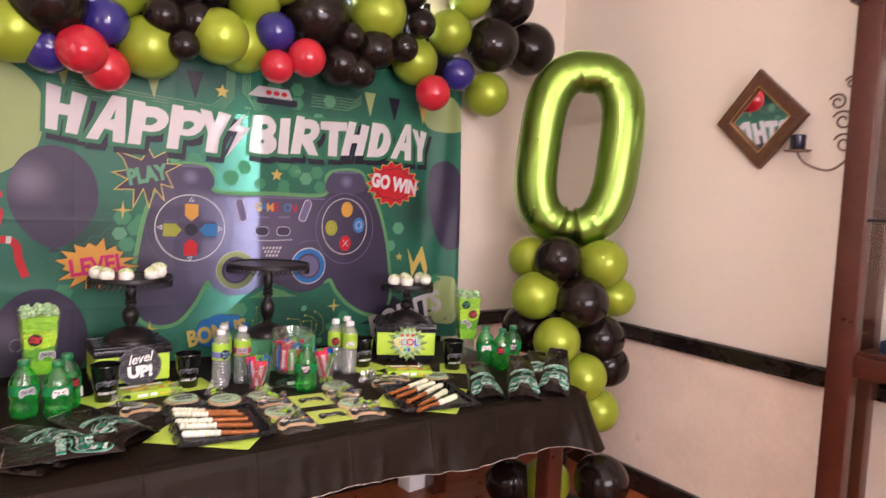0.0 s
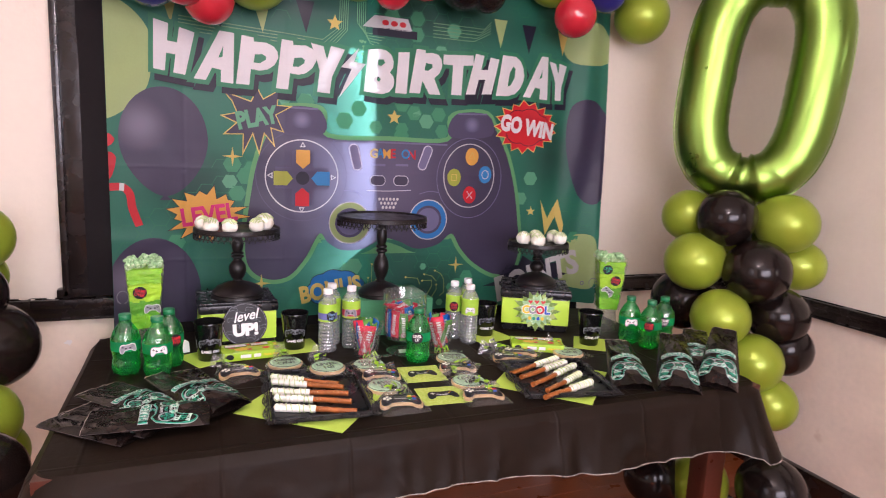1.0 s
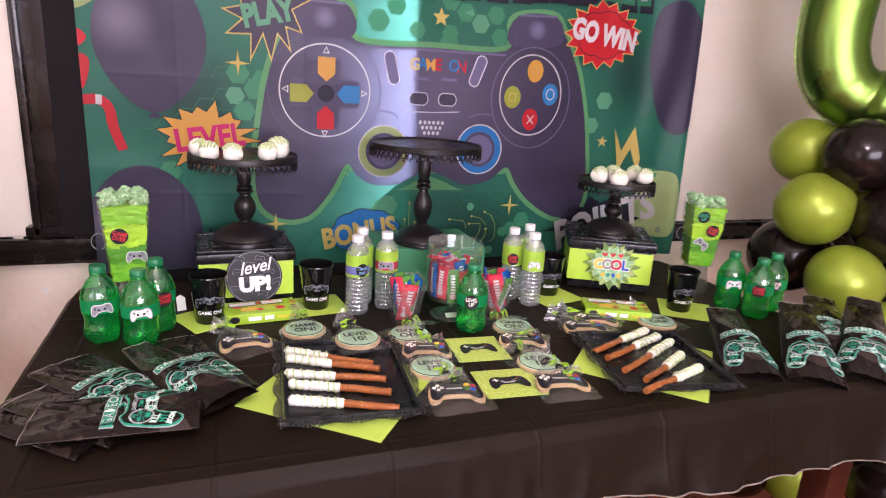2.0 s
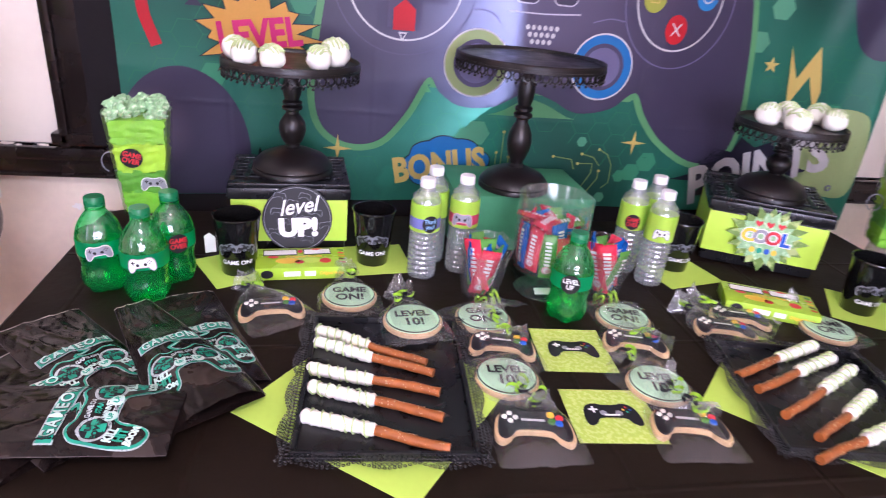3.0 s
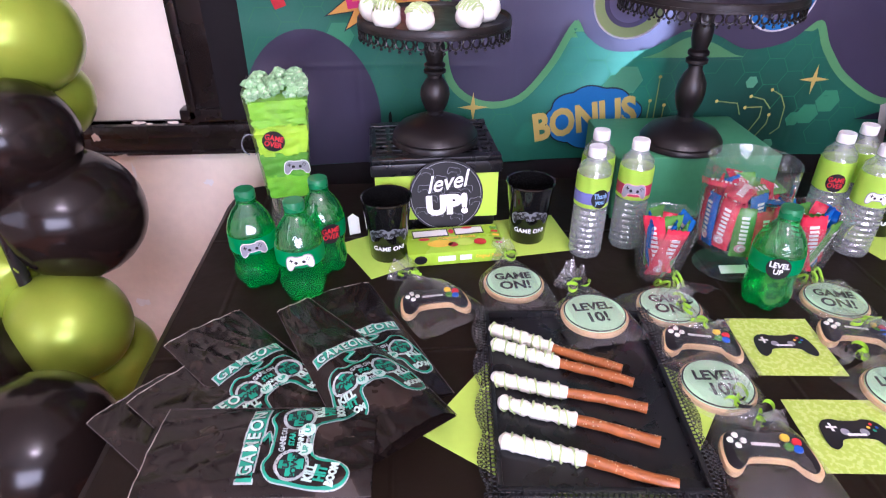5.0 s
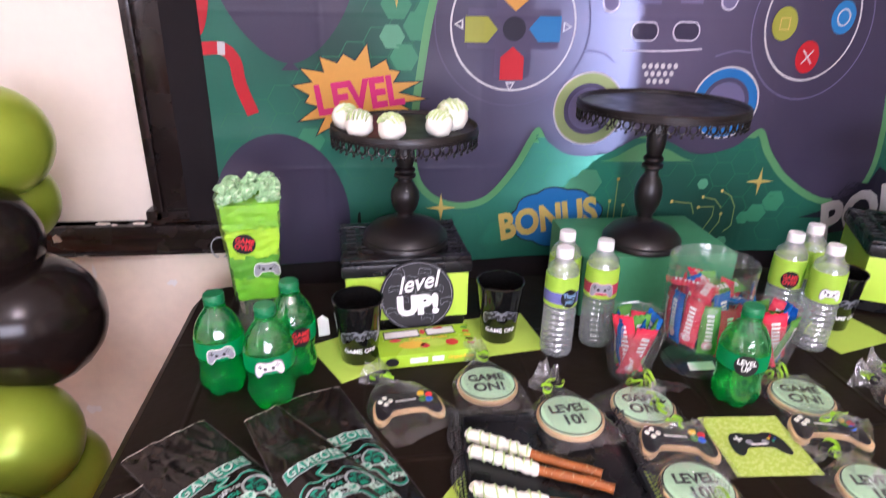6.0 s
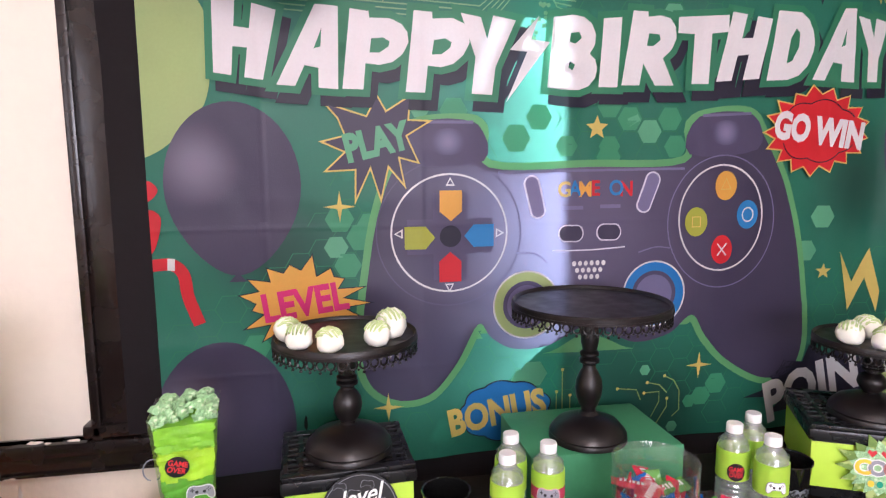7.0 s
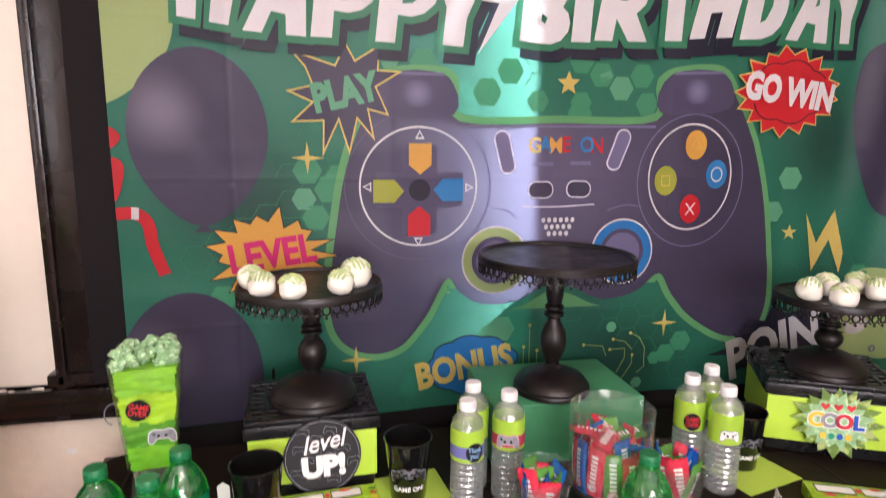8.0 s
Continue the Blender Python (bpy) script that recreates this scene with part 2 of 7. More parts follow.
M = {
    "wall": mat("wall_paint", (0.735, 0.668, 0.570), 0.55, vary=0.05, scale=1.6, fine=40, bump=0.15, bump_scale=70),
    "wall_low": mat("wall_paint_low", (0.79, 0.675, 0.555), 0.45, vary=0.12, scale=3.4, fine=40, bump=0.2, bump_scale=50, other=(0.60, 0.44, 0.32), other_at=0.70),
    "ceiling": mat("ceiling_paint", (0.80, 0.78, 0.74), 0.7, scale=2, bump=0.1),
    "trim": mat("black_trim_paint", (0.013, 0.009, 0.008), 0.26, vary=0.2, scale=14, bump=0.25, bump_scale=30, coat=0.15),
    "filler": mat("wall_filler", (0.80, 0.76, 0.72), 0.8, vary=0.1),
    "chip": mat("bare_plaster", (0.72, 0.64, 0.55), 0.8),
    "dark_wood": mat("mahogany_stain", (0.062, 0.015, 0.008), 0.35, vary=0.3, scale=12, bump=0.1, coat=0.2),
    "board": mat("floor_board", (0.29, 0.072, 0.022), 0.32, vary=0.22, scale=6, bump=0.15, objrandom=0.25),
    "cloth_black": mat("black_table_cover", (0.0135, 0.0085, 0.0055), 0.50, vary=0.2, scale=3.0, fine=300, bump=0.6, bump_scale=13, ior=1.21),
    "cloth_back": mat("black_curtain", (0.010, 0.008, 0.009), 0.8, vary=0.2, scale=6, bump=0.4, bump_scale=14, ior=1.25),
    "lime_balloon": mat("lime_balloon", (0.285, 0.375, 0.032), 0.30, metal=0.32, vary=0.06, coat=0.05, scale=4, rough_vary=0.03, objrandom=0.08),
    "black_balloon": mat("black_balloon", (0.011, 0.007, 0.006), 0.19, vary=0.1, coat=0.05, rough_vary=0.02, ior=1.36),
    "red_balloon": mat("red_balloon", (0.46, 0.018, 0.032), 0.14, vary=0.06, coat=0.4, rough_vary=0.02),
    "navy_balloon": mat("navy_balloon", (0.025, 0.02, 0.16), 0.14, vary=0.06, coat=0.4, rough_vary=0.02),
    "foil": mat("lime_foil", (0.19, 0.31, 0.06), 0.32, metal=1.0, vary=0.05, scale=6, bump=0.20, bump_scale=11, rough_vary=0.05),
    "black_metal": mat("black_powder_coat", (0.008, 0.006, 0.006), 0.36, vary=0.2, scale=30, bump=0.03, bump_scale=260),
    "black_plastic": mat("black_plastic", (0.010, 0.010, 0.011), 0.28, vary=0.15, scale=25, bump=0.05),
    "black_gloss": mat("black_cup_plastic", (0.006, 0.006, 0.006), 0.12, vary=0.1, coat=0.4, rough_vary=0.03),
    "lime_paper": mat("lime_paper", (0.49, 0.70, 0.09), 0.75, vary=0.06, scale=8, bump=0.1, bump_scale=60),
    "green_paper": mat("green_tissue_cover", (0.055, 0.26, 0.12), 0.6, vary=0.12, scale=7, bump=0.5, bump_scale=14),
    "white": mat("white_print", (0.82, 0.82, 0.80), 0.5, vary=0.04),
    "grey": mat("grey_print", (0.30, 0.30, 0.34), 0.5, vary=0.06),
    "black": mat("black_print", (0.012, 0.012, 0.014), 0.42, vary=0.1),
    "red": mat("red_print", (0.62, 0.03, 0.04), 0.45, vary=0.06),
    "blue": mat("blue_print", (0.02, 0.10, 0.50), 0.45, vary=0.06),
    "yellow": mat("yellow_print", (0.85, 0.55, 0.04), 0.5, vary=0.06),
    "teal": mat("teal_print", (0.012, 0.33, 0.20), 0.4, vary=0.06),
    "cap_green": mat("green_cap", (0.01, 0.17, 0.06), 0.32, vary=0.05),
    "cap_white": mat("white_cap", (0.80, 0.80, 0.80), 0.35, vary=0.03, subsurface=0.1),
    "green_bottle": haze("green_bottle_plastic", (0.20, 0.96, 0.44), (0.02, 0.76, 0.28), 0.10, 0.98, 1.7, 0.55, 0.005),
    "soda": liquid("green_soda", (0.40, 1.0, 0.58), (0.03, 0.80, 0.28), 0.10, 0.55, (0.42, 0.97, 0.58)),
    "clear_bottle": haze("clear_bottle_plastic", (0.97, 0.985, 1.0), (0.90, 0.92, 0.93), 0.19, 0.98, 2.1, 0.9),
    "water": liquid("water", (0.98, 0.99, 1.0), (0.88, 0.91, 0.90), 0.18, 0.88, (0.98, 0.99, 0.99)),
    "clear_jar": haze("clear_acrylic", (0.97, 0.98, 0.98), (0.80, 0.84, 0.82), 0.035, 0.97, 1.45),
    "film": haze("cellophane", (0.98, 0.98, 0.98), (0.8, 0.8, 0.8), 0.060, 0.985, 1.6, 0.45, 0.004, 60),
    "film_gather": haze("gathered_cellophane", (0.98, 0.98, 0.98), (0.85, 0.85, 0.85), 0.16, 0.97, 1.8, 0.8, 0.006, 60),
    "film_soft": haze("clear_box_film", (0.98, 0.98, 0.98), (0.8, 0.8, 0.8), 0.02, 0.985, 1.45, 0.4),
    "ribbed": haze("ribbed_clear_plastic", (0.96, 0.97, 0.97), (0.85, 0.87, 0.85), 0.14, 0.97, 1.7),
    "cake": mat("white_coating", (0.85, 0.84, 0.74), 0.35, vary=0.05, subsurface=0.2, bump=0.2, bump_scale=60),
    "drizzle": mat("pale_green_icing", (0.46, 0.56, 0.20), 0.35, subsurface=0.2),
    "cookie": mat("baked_cookie", (0.62, 0.42, 0.22), 0.7, vary=0.15, scale=40, bump=0.3, bump_scale=120),
    "icing": mat("mint_icing", (0.49, 0.75, 0.49), 0.45, vary=0.04, scale=20, subsurface=0.1),
    "icing_black": mat("black_icing", (0.012, 0.010, 0.012), 0.35, vary=0.1),
    "pretzel": mat("pretzel_crust", (0.33, 0.10, 0.022), 0.35, vary=0.25, scale=60, bump=0.3, bump_scale=150, coat=0.2),
    "drizzle_pale": mat("pale_green_drizzle", (0.52, 0.64, 0.30), 0.35, subsurface=0.2),
    "salt": mat("salt_grain", (0.50, 0.34, 0.20), 0.5),
    "candy_red": mat("red_wrapper", (0.70, 0.035, 0.075), 0.25, coat=0.3, bump=0.3, bump_scale=40),
    "candy_blue": mat("blue_wrapper", (0.015, 0.13, 0.46), 0.22, coat=0.3, bump=0.3, bump_scale=40),
    "candy_green": mat("green_wrapper", (0.10, 0.30, 0.05), 0.25, coat=0.3, bump=0.3, bump_scale=40),
    "bag": mat("black_bag_film", (0.012, 0.008, 0.007), 0.24, vary=0.35, scale=14, bump=0.35, bump_scale=16, ior=1.36, other=(0.034, 0.023, 0.018), other_at=0.54),
    "bag_edge": mat("clear_bag_seam", (0.34, 0.30, 0.26), 0.25, vary=0.5, scale=30),
    "bag_side": mat("dark_bag_seam", (0.07, 0.06, 0.06), 0.2, vary=0.6, scale=24),
    "mint_ink": mat("mint_ink", (0.56, 0.72, 0.64), 0.4, vary=0.1, scale=60),
    "glitter": mat("silver_glitter_ink", (0.50, 0.54, 0.54), 0.35, metal=0.3, vary=0.3, scale=300, other=(0.10, 0.14, 0.14), other_at=0.58),
    "crate_lime": mat("lime_band", (0.52, 0.78, 0.07), 0.5, vary=0.05),
    "lime_box": mat("lime_carton", (0.36, 0.60, 0.03), 0.3, vary=0.05, coat=0.3),
    "tissue": mat("lime_tissue", (0.22, 0.55, 0.02), 0.6, vary=0.22, scale=26, bump=1.0, bump_scale=48),
    "tissue_deep": mat("green_tissue", (0.11, 0.37, 0.02), 0.6, vary=0.25, scale=26, bump=1.0, bump_scale=48),
    "popcorn": mat("pale_green_popcorn", (0.33, 0.57, 0.29), 0.5, vary=0.25, scale=95, bump=0.8, bump_scale=210, other=(0.60, 0.76, 0.50), other_at=0.56),
    "paper_white": mat("white_card", (0.8, 0.8, 0.78), 0.6),
    "mirror": mat("mirror_glass", (0.85, 0.85, 0.85), 0.03, metal=1.0, vary=0.0, rough_vary=0.0),
    "iron": mat("wrought_iron", (0.20, 0.14, 0.10), 0.5, metal=0.6, vary=0.2),
    "navy_film": mat("navy_candle_glass", (0.012, 0.012, 0.03), 0.15, coat=0.3),
    "pane": clear("window_pane", (0.97, 0.98, 0.98), 0.02, 0.93, 1.5),
    "soda_wrap": haze("green_wrap_film", (0.15, 0.95, 0.40), (0.01, 0.50, 0.20), 0.55, 0.9),
    "lime_label": thin_paper("lime_label_paper", (0.58, 0.86, 0.10), 0.45),
    "violet": mat("violet_print", (0.16, 0.17, 0.42), 0.55),
    "crimson": mat("crimson_print", (0.50, 0.05, 0.10), 0.55),
    "pinkish": mat("pink_print", (0.75, 0.40, 0.45), 0.5),
    "sky_ink": mat("pale_blue_ink", (0.25, 0.45, 0.70), 0.5),
    "silver_ink": mat("silver_ink", (0.25, 0.26, 0.30), 0.38, metal=0.3),
    "burst_green": mat("mottled_green_card", (0.16, 0.28, 0.05), 0.5, vary=0.25, scale=40, other=(0.42, 0.52, 0.18), other_at=0.5),
    "tissue_lime": mat("bright_lime_tissue", (0.38, 0.68, 0.02), 0.6, vary=0.18, scale=26, bump=1.0, bump_scale=48),
    "lime_speckle": mat("speckled_lime_paper", (0.46, 0.62, 0.09), 0.7, vary=0.1, scale=170, other=(0.56, 0.69, 0.19), other_at=0.5),
    "ribbon_lime": mat("lime_curling_ribbon", (0.28, 0.55, 0.02), 0.3, coat=0.3),
    "frame_wood": mat("carved_brown_frame", (0.10, 0.045, 0.025), 0.4, vary=0.3, scale=30, bump=0.3, bump_scale=60),
    "brass": mat("gilt_beads", (0.45, 0.28, 0.10), 0.35, metal=0.8, vary=0.3, scale=60),
    "navy_cloth": mat("navy_cloth", (0.015, 0.02, 0.06), 0.8, bump=0.3),
}


def creased(m, spacing, shift, width, height, depth):
    """Adds the packing folds of a sheet: a grid of soft ridges in x and y, uneven in height."""
    n, l = m.node_tree.nodes, m.node_tree.links
    b = n["Principled BSDF"]
    co, sep, un = n.new("ShaderNodeTexCoord"), n.new("ShaderNodeSeparateXYZ"), n.new("ShaderNodeTexNoise")
    un.inputs["Scale"].default_value = 2.3
    l.new(co.outputs["Object"], sep.inputs[0])
    l.new(co.outputs["Object"], un.inputs["Vector"])
    total = None
    for axis, half, off in zip("XY", spacing, shift):
        ad, pp, mr = n.new("ShaderNodeMath"), n.new("ShaderNodeMath"), n.new("ShaderNodeMapRange")
        ad.operation, ad.inputs[1].default_value = "ADD", off
        pp.operation, pp.inputs[1].default_value = "PINGPONG", half
        mr.interpolation_type = "SMOOTHSTEP"
        mr.inputs["From Max"].default_value, mr.inputs["To Min"].default_value, mr.inputs["To Max"].default_value = width, height, 0.0
        l.new(sep.outputs[axis], ad.inputs[0])
        l.new(ad.outputs[0], pp.inputs[0])
        l.new(pp.outputs[0], mr.inputs["Value"])
        if total is None:
            total = mr.outputs["Result"]
        else:
            add = n.new("ShaderNodeMath")
            add.operation = "ADD"
            l.new(total, add.inputs[0])
            l.new(mr.outputs["Result"], add.inputs[1])
            total = add.outputs[0]
    mul, bp = n.new("ShaderNodeMath"), n.new("ShaderNodeBump")
    mul.operation = "MULTIPLY"
    l.new(total, mul.inputs[0])
    l.new(un.outputs["Fac"], mul.inputs[1])
    bp.inputs["Strength"].default_value, bp.inputs["Distance"].default_value = 1.0, depth
    l.new(mul.outputs[0], bp.inputs["Height"])
    l.new(b.inputs["Normal"].links[0].from_socket, bp.inputs["Normal"])
    l.new(bp.outputs["Normal"], b.inputs["Normal"])


creased(M["cloth_black"], (0.14, 0.17), (0.05, 0.02), 0.007, 1.0, 0.0022)


# ---- builders ----
def thing(name, at=(0, 0, 0), rz=0.0, label="", category="", group="", kind=""):
    ob = new(name)
    ob.empty_display_size = 0.05
    ob.matrix_world = pose(*at, 0, 0, rz)
    return tagged(ob, label, category, group, kind)


def part(name, bm, material, parent=None, label="", smooth=True):
    """One mesh object from a bmesh, under a thing or a part, in the parent's own space."""
    me = bpy.data.meshes.new(name)
    bmesh.ops.recalc_face_normals(bm, faces=bm.faces)
    bm.to_mesh(me)
    bm.free()
    if smooth:
        me.polygons.foreach_set("use_smooth", [True] * len(me.polygons))
        me.set_sharp_from_angle(angle=radians(38))
    me.materials.append(M[material] if isinstance(material, str) else material)
    ob = new(name, me)
    if parent:
        ob.parent = parent
    return tagged(ob, label)


def box(sx, sy, sz, at=(0, 0, 0), bevel=0.0, rz=0.0, rx=0.0, ry=0.0, bm=None):
    """A box whose base's centre stands at the place given, with rounded edges."""
    own = bmesh.new()
    bmesh.ops.create_cube(own, size=1.0)
    bmesh.ops.scale(own, vec=(sx, sy, sz), verts=own.verts)
    if bevel:
        bmesh.ops.bevel(own, geom=own.edges[:], offset=bevel, segments=2, profile=0.6, affect="EDGES")
    bmesh.ops.translate(own, vec=(0, 0, sz / 2), verts=own.verts)
    bmesh.ops.transform(own, matrix=pose(*at, rx, ry, rz), verts=own.verts)
    return merge(bm, own)


def merge(bm, own):
    if bm is None:
        return own
    me = bpy.data.meshes.new("tmp")
    own.to_mesh(me)
    own.free()
    bm.from_mesh(me)
    bpy.data.meshes.remove(me)
    return bm


def lathe(profile, segs=28, at=(0, 0, 0), bm=None, wob=None):
    """A turned form: profile of (radius, height) from foot to top."""
    own = bmesh.new()
    rings = []
    for r, z in profile:
        if r < 1e-5:
            rings.append([own.verts.new((0, 0, z))])
        else:
            ring = []
            for i in range(segs):
                a = 2 * math.pi * i / segs
                k = wob(a, z) if wob else 1.0
                ring.append(own.verts.new((r * k * math.cos(a), r * k * math.sin(a), z)))
            rings.append(ring)
    for lo, hi in zip(rings, rings[1:]):
        if len(lo) == 1 and len(hi) == 1:
            continue
        for i in range(segs):
            j = (i + 1) % segs
            if len(lo) == 1:
                own.faces.new((lo[0], hi[j], hi[i]))
            elif len(hi) == 1:
                own.faces.new((lo[i], lo[j], hi[0]))
            else:
                own.faces.new((lo[i], lo[j], hi[j], hi[i]))
    bmesh.ops.translate(own, vec=at, verts=own.verts)
    return merge(bm, own)


def tube(points, radius, segs=8, bm=None, closed=False):
    """A round bar along a line of points; radius may be a list."""
    own = bmesh.new()
    pts = [Vector(p) for p in points]
    rings, n = [], len(pts)
    up = Vector((0.3, 0.5, 0.81))
    for i, p in enumerate(pts):
        a, b = (pts[(i - 1) % n], pts[(i + 1) % n]) if closed else (pts[max(i - 1, 0)], pts[min(i + 1, n - 1)])
        d = (b - a).normalized()
        u = d.cross(up).normalized()
        v = d.cross(u)
        r = radius[i] if isinstance(radius, (list, tuple)) else radius
        rings.append([own.verts.new(p + r * (math.cos(2 * math.pi * k / segs) * u + math.sin(2 * math.pi * k / segs) * v)) for k in range(segs)])
    for lo, hi in (zip(rings, rings[1:] + rings[:1]) if closed else zip(rings, rings[1:])):
        for k in range(segs):
            own.faces.new((lo[k], lo[(k + 1) % segs], hi[(k + 1) % segs], hi[k]))
    if not closed:
        own.faces.new(rings[0][::-1])
        own.faces.new(rings[-1])
    return merge(bm, own)


def slab(outline, thick, at=(0, 0, 0), bm=None, bevel=0.0):
    """A flat piece of the given outline in x and y, standing thick high."""
    own = bmesh.new()
    f = own.faces.new([own.verts.new((x, y, 0)) for x, y in outline])
    up = bmesh.ops.extrude_face_region(own, geom=[f])
    bmesh.ops.translate(own, vec=(0, 0, thick), verts=[g for g in up["geom"] if isinstance(g, bmesh.types.BMVert)])
    if bevel:
        top = [e for e in own.edges if all(abs(v.co.z - thick) < 1e-6 for v in e.verts)]
        bmesh.ops.bevel(own, geom=top, offset=bevel, segments=2, profile=0.5, affect="EDGES")
    bmesh.ops.translate(own, vec=at, verts=own.verts)
    return merge(bm, own)


def turn(bm, m):
    bmesh.ops.transform(bm, matrix=m, verts=bm.verts)
    return bm


# ---- flat prints ----
def flat(curves, offset=0.0, depth=0.0):
    """A filled flat shape in x and y from closed outlines; inner outlines are holes."""
    cu = bpy.data.curves.new("outline", "CURVE")
    cu.dimensions, cu.fill_mode, cu.offset = "2D", "BOTH", offset
    for pts in curves:
        sp = cu.splines.new("POLY")
        sp.points.add(len(pts) - 1)
        for q, (x, y) in zip(sp.points, pts):
            q.co = (x, y, 0, 1)
        sp.use_cyclic_u = True
    ob = new("outline", cu)
    return taken(ob, cu)


def words(text, size, bold=0.0, shear=0.0, space=1.0, align="CENTER"):
    """Lettering in the built-in font, as a flat shape in x and y."""
    cu = bpy.data.curves.new("lettering", "FONT")
    cu.body, cu.size, cu.offset, cu.shear, cu.space_character, cu.align_x, cu.align_y = text, size, bold, shear, space, align, "CENTER"
    cu.resolution_u = 3
    ob = new("lettering", cu)
    return taken(ob, cu)


def taken(ob, cu):
    dg = bpy.context.evaluated_depsgraph_get()
    me = bpy.data.meshes.new_from_object(ob.evaluated_get(dg))
    bm = bmesh.new()
    bm.from_mesh(me)
    bpy.data.objects.remove(ob)
    bpy.data.curves.remove(cu)
    bpy.data.meshes.remove(me)
    bmesh.ops.remove_doubles(bm, verts=bm.verts, dist=1e-6)
    return bm


def oval(cx, cy, rx, ry, n=36, a0=0.0):
    return [(cx + rx * math.cos(a0 + 2 * math.pi * i / n), cy + ry * math.sin(a0 + 2 * math.pi * i / n)) for i in range(n)]


def star(cx, cy, r1, r2, n, a0=90.0, sx=1.0, sy=1.0, jag=0.0, seed=1):
    rnd = random.Random(seed)
    out = []
    for i in range(2 * n):
        r = (r1 if i % 2 == 0 else r2) * (1 + rnd.uniform(-jag, jag))
        a = radians(a0 + 180.0 * i / n)
        out.append((cx + sx * r * math.cos(a), cy + sy * r * math.sin(a)))
    return out


def ribbon(pts, w):
    """The outline of a band of width w along a line in x and y."""
    left, right = [], []
    for i, p in enumerate(pts):
        a, b = Vector(pts[max(i - 1, 0)]), Vector(pts[min(i + 1, len(pts) - 1)])
        d = (b - a).normalized()
        n = Vector((-d.y, d.x)) * w / 2
        left.append((p[0] + n.x, p[1] + n.y))
        right.append((p[0] - n.x, p[1] - n.y))
    return left + right[::-1]


def smooth_line(pts, n=6, closed=True):
    """A rounder outline through the points given (Catmull-Rom)."""
    out, k = [], len(pts)
    for i in range(k if closed else k - 1):
        p = [Vector(pts[(i + j) % k]) if closed else Vector(pts[min(max(i + j, 0), k - 1)]) for j in (-1, 0, 1, 2)]
        for s in range(n):
            t = s / n
            q = 0.5 * ((2 * p[1]) + (p[2] - p[0]) * t + (2 * p[0] - 5 * p[1] + 4 * p[2] - p[3]) * t * t + (3 * p[1] - p[0] - 3 * p[2] + p[3]) * t ** 3)
            out.append(tuple(q))
    if not closed:
        out.append(tuple(pts[-1]))
    return out

# ---- room ----
def structure(name, bm, material, label="", smooth=False, parent=None):
    ob = part(name, bm, material, parent, label, smooth)
    return tagged(ob, kind="structure") if parent is None else ob


WIN = (-0.97, 0.72, 0.90, 2.25)          # window opening behind the cloth: x, x, z, z
bm = box(WIN[0] + 2.7, 0.14, 2.8, ((WIN[0] - 2.7) / 2, 0.10, 0))
box(1.97 - WIN[1], 0.14, 2.8, ((1.97 + WIN[1]) / 2, 0.10, 0), bm=bm)
box(WIN[1] - WIN[0], 0.14, WIN[2], ((WIN[0] + WIN[1]) / 2, 0.10, 0), bm=bm)
box(WIN[1] - WIN[0], 0.14, 2.8 - WIN[3], ((WIN[0] + WIN[1]) / 2, 0.10, WIN[3]), bm=bm)
structure("wall_north", bm, "wall", "cream painted plaster wall with worn paint below the rail")
structure("wall_east", box(0.14, 4.74, 2.8, (1.90, -2.34, 0)), "wall", "cream painted plaster wall beside the balloon column")
structure("wall_west", box(0.14, 4.74, 2.8, (-2.70, -2.34, 0)), "wall", "cream painted plain wall")
structure("wall_south", box(4.74, 0.14, 2.8, (-0.4, -4.67, 0)), "wall", "cream painted plain wall")
structure("ceiling", box(4.9, 4.9, 0.1, (-0.4, -2.3, 2.8)), "ceiling", "off-white plaster ceiling")
floor = structure("floor", box(4.9, 4.9, 0.1, (-0.4, -2.3, -0.112)), "dark_wood", "reddish-brown polished wooden board floor")

# chair rail with a moulded profile, and the baseboards
def rail(length, h, d):
    own = box(length, d * 0.6, h, bevel=0.004)
    box(length, d, h * 0.42, (0, 0, h * 0.58), bevel=0.006, bm=own)
    box(length, d * 0.85, h * 0.12, (0, 0, 0), bevel=0.003, bm=own)
    return own


structure("chair_rail_north", turn(rail(4.3, 0.075, 0.05), pose(-0.33, 0.012, 0.788)), "trim", "black painted chair rail with chipped paint", True)
structure("chair_rail_east", turn(rail(4.5, 0.075, 0.05), pose(1.815, -2.27, 0.788, 0, 0, 90)), "trim", "black painted chair rail", True)
structure("baseboard_north", box(4.3, 0.03, 0.11, (-0.36, 0.016, 0), 0.004), "trim", "black painted baseboard", True)
structure("baseboard_east", box(0.03, 4.5, 0.11, (1.815, -2.27, 0), 0.004), "trim", "black painted baseboard", True)

structure("dado_north", box(4.3, 0.004, 0.68, (-0.36, 0.0285, 0.11)), "wall_low", "beige painted lower wall with faint stains")
structure("dado_east", box(0.004, 4.5, 0.68, (1.8285, -2.27, 0.11)), "wall_low", "beige painted lower wall")

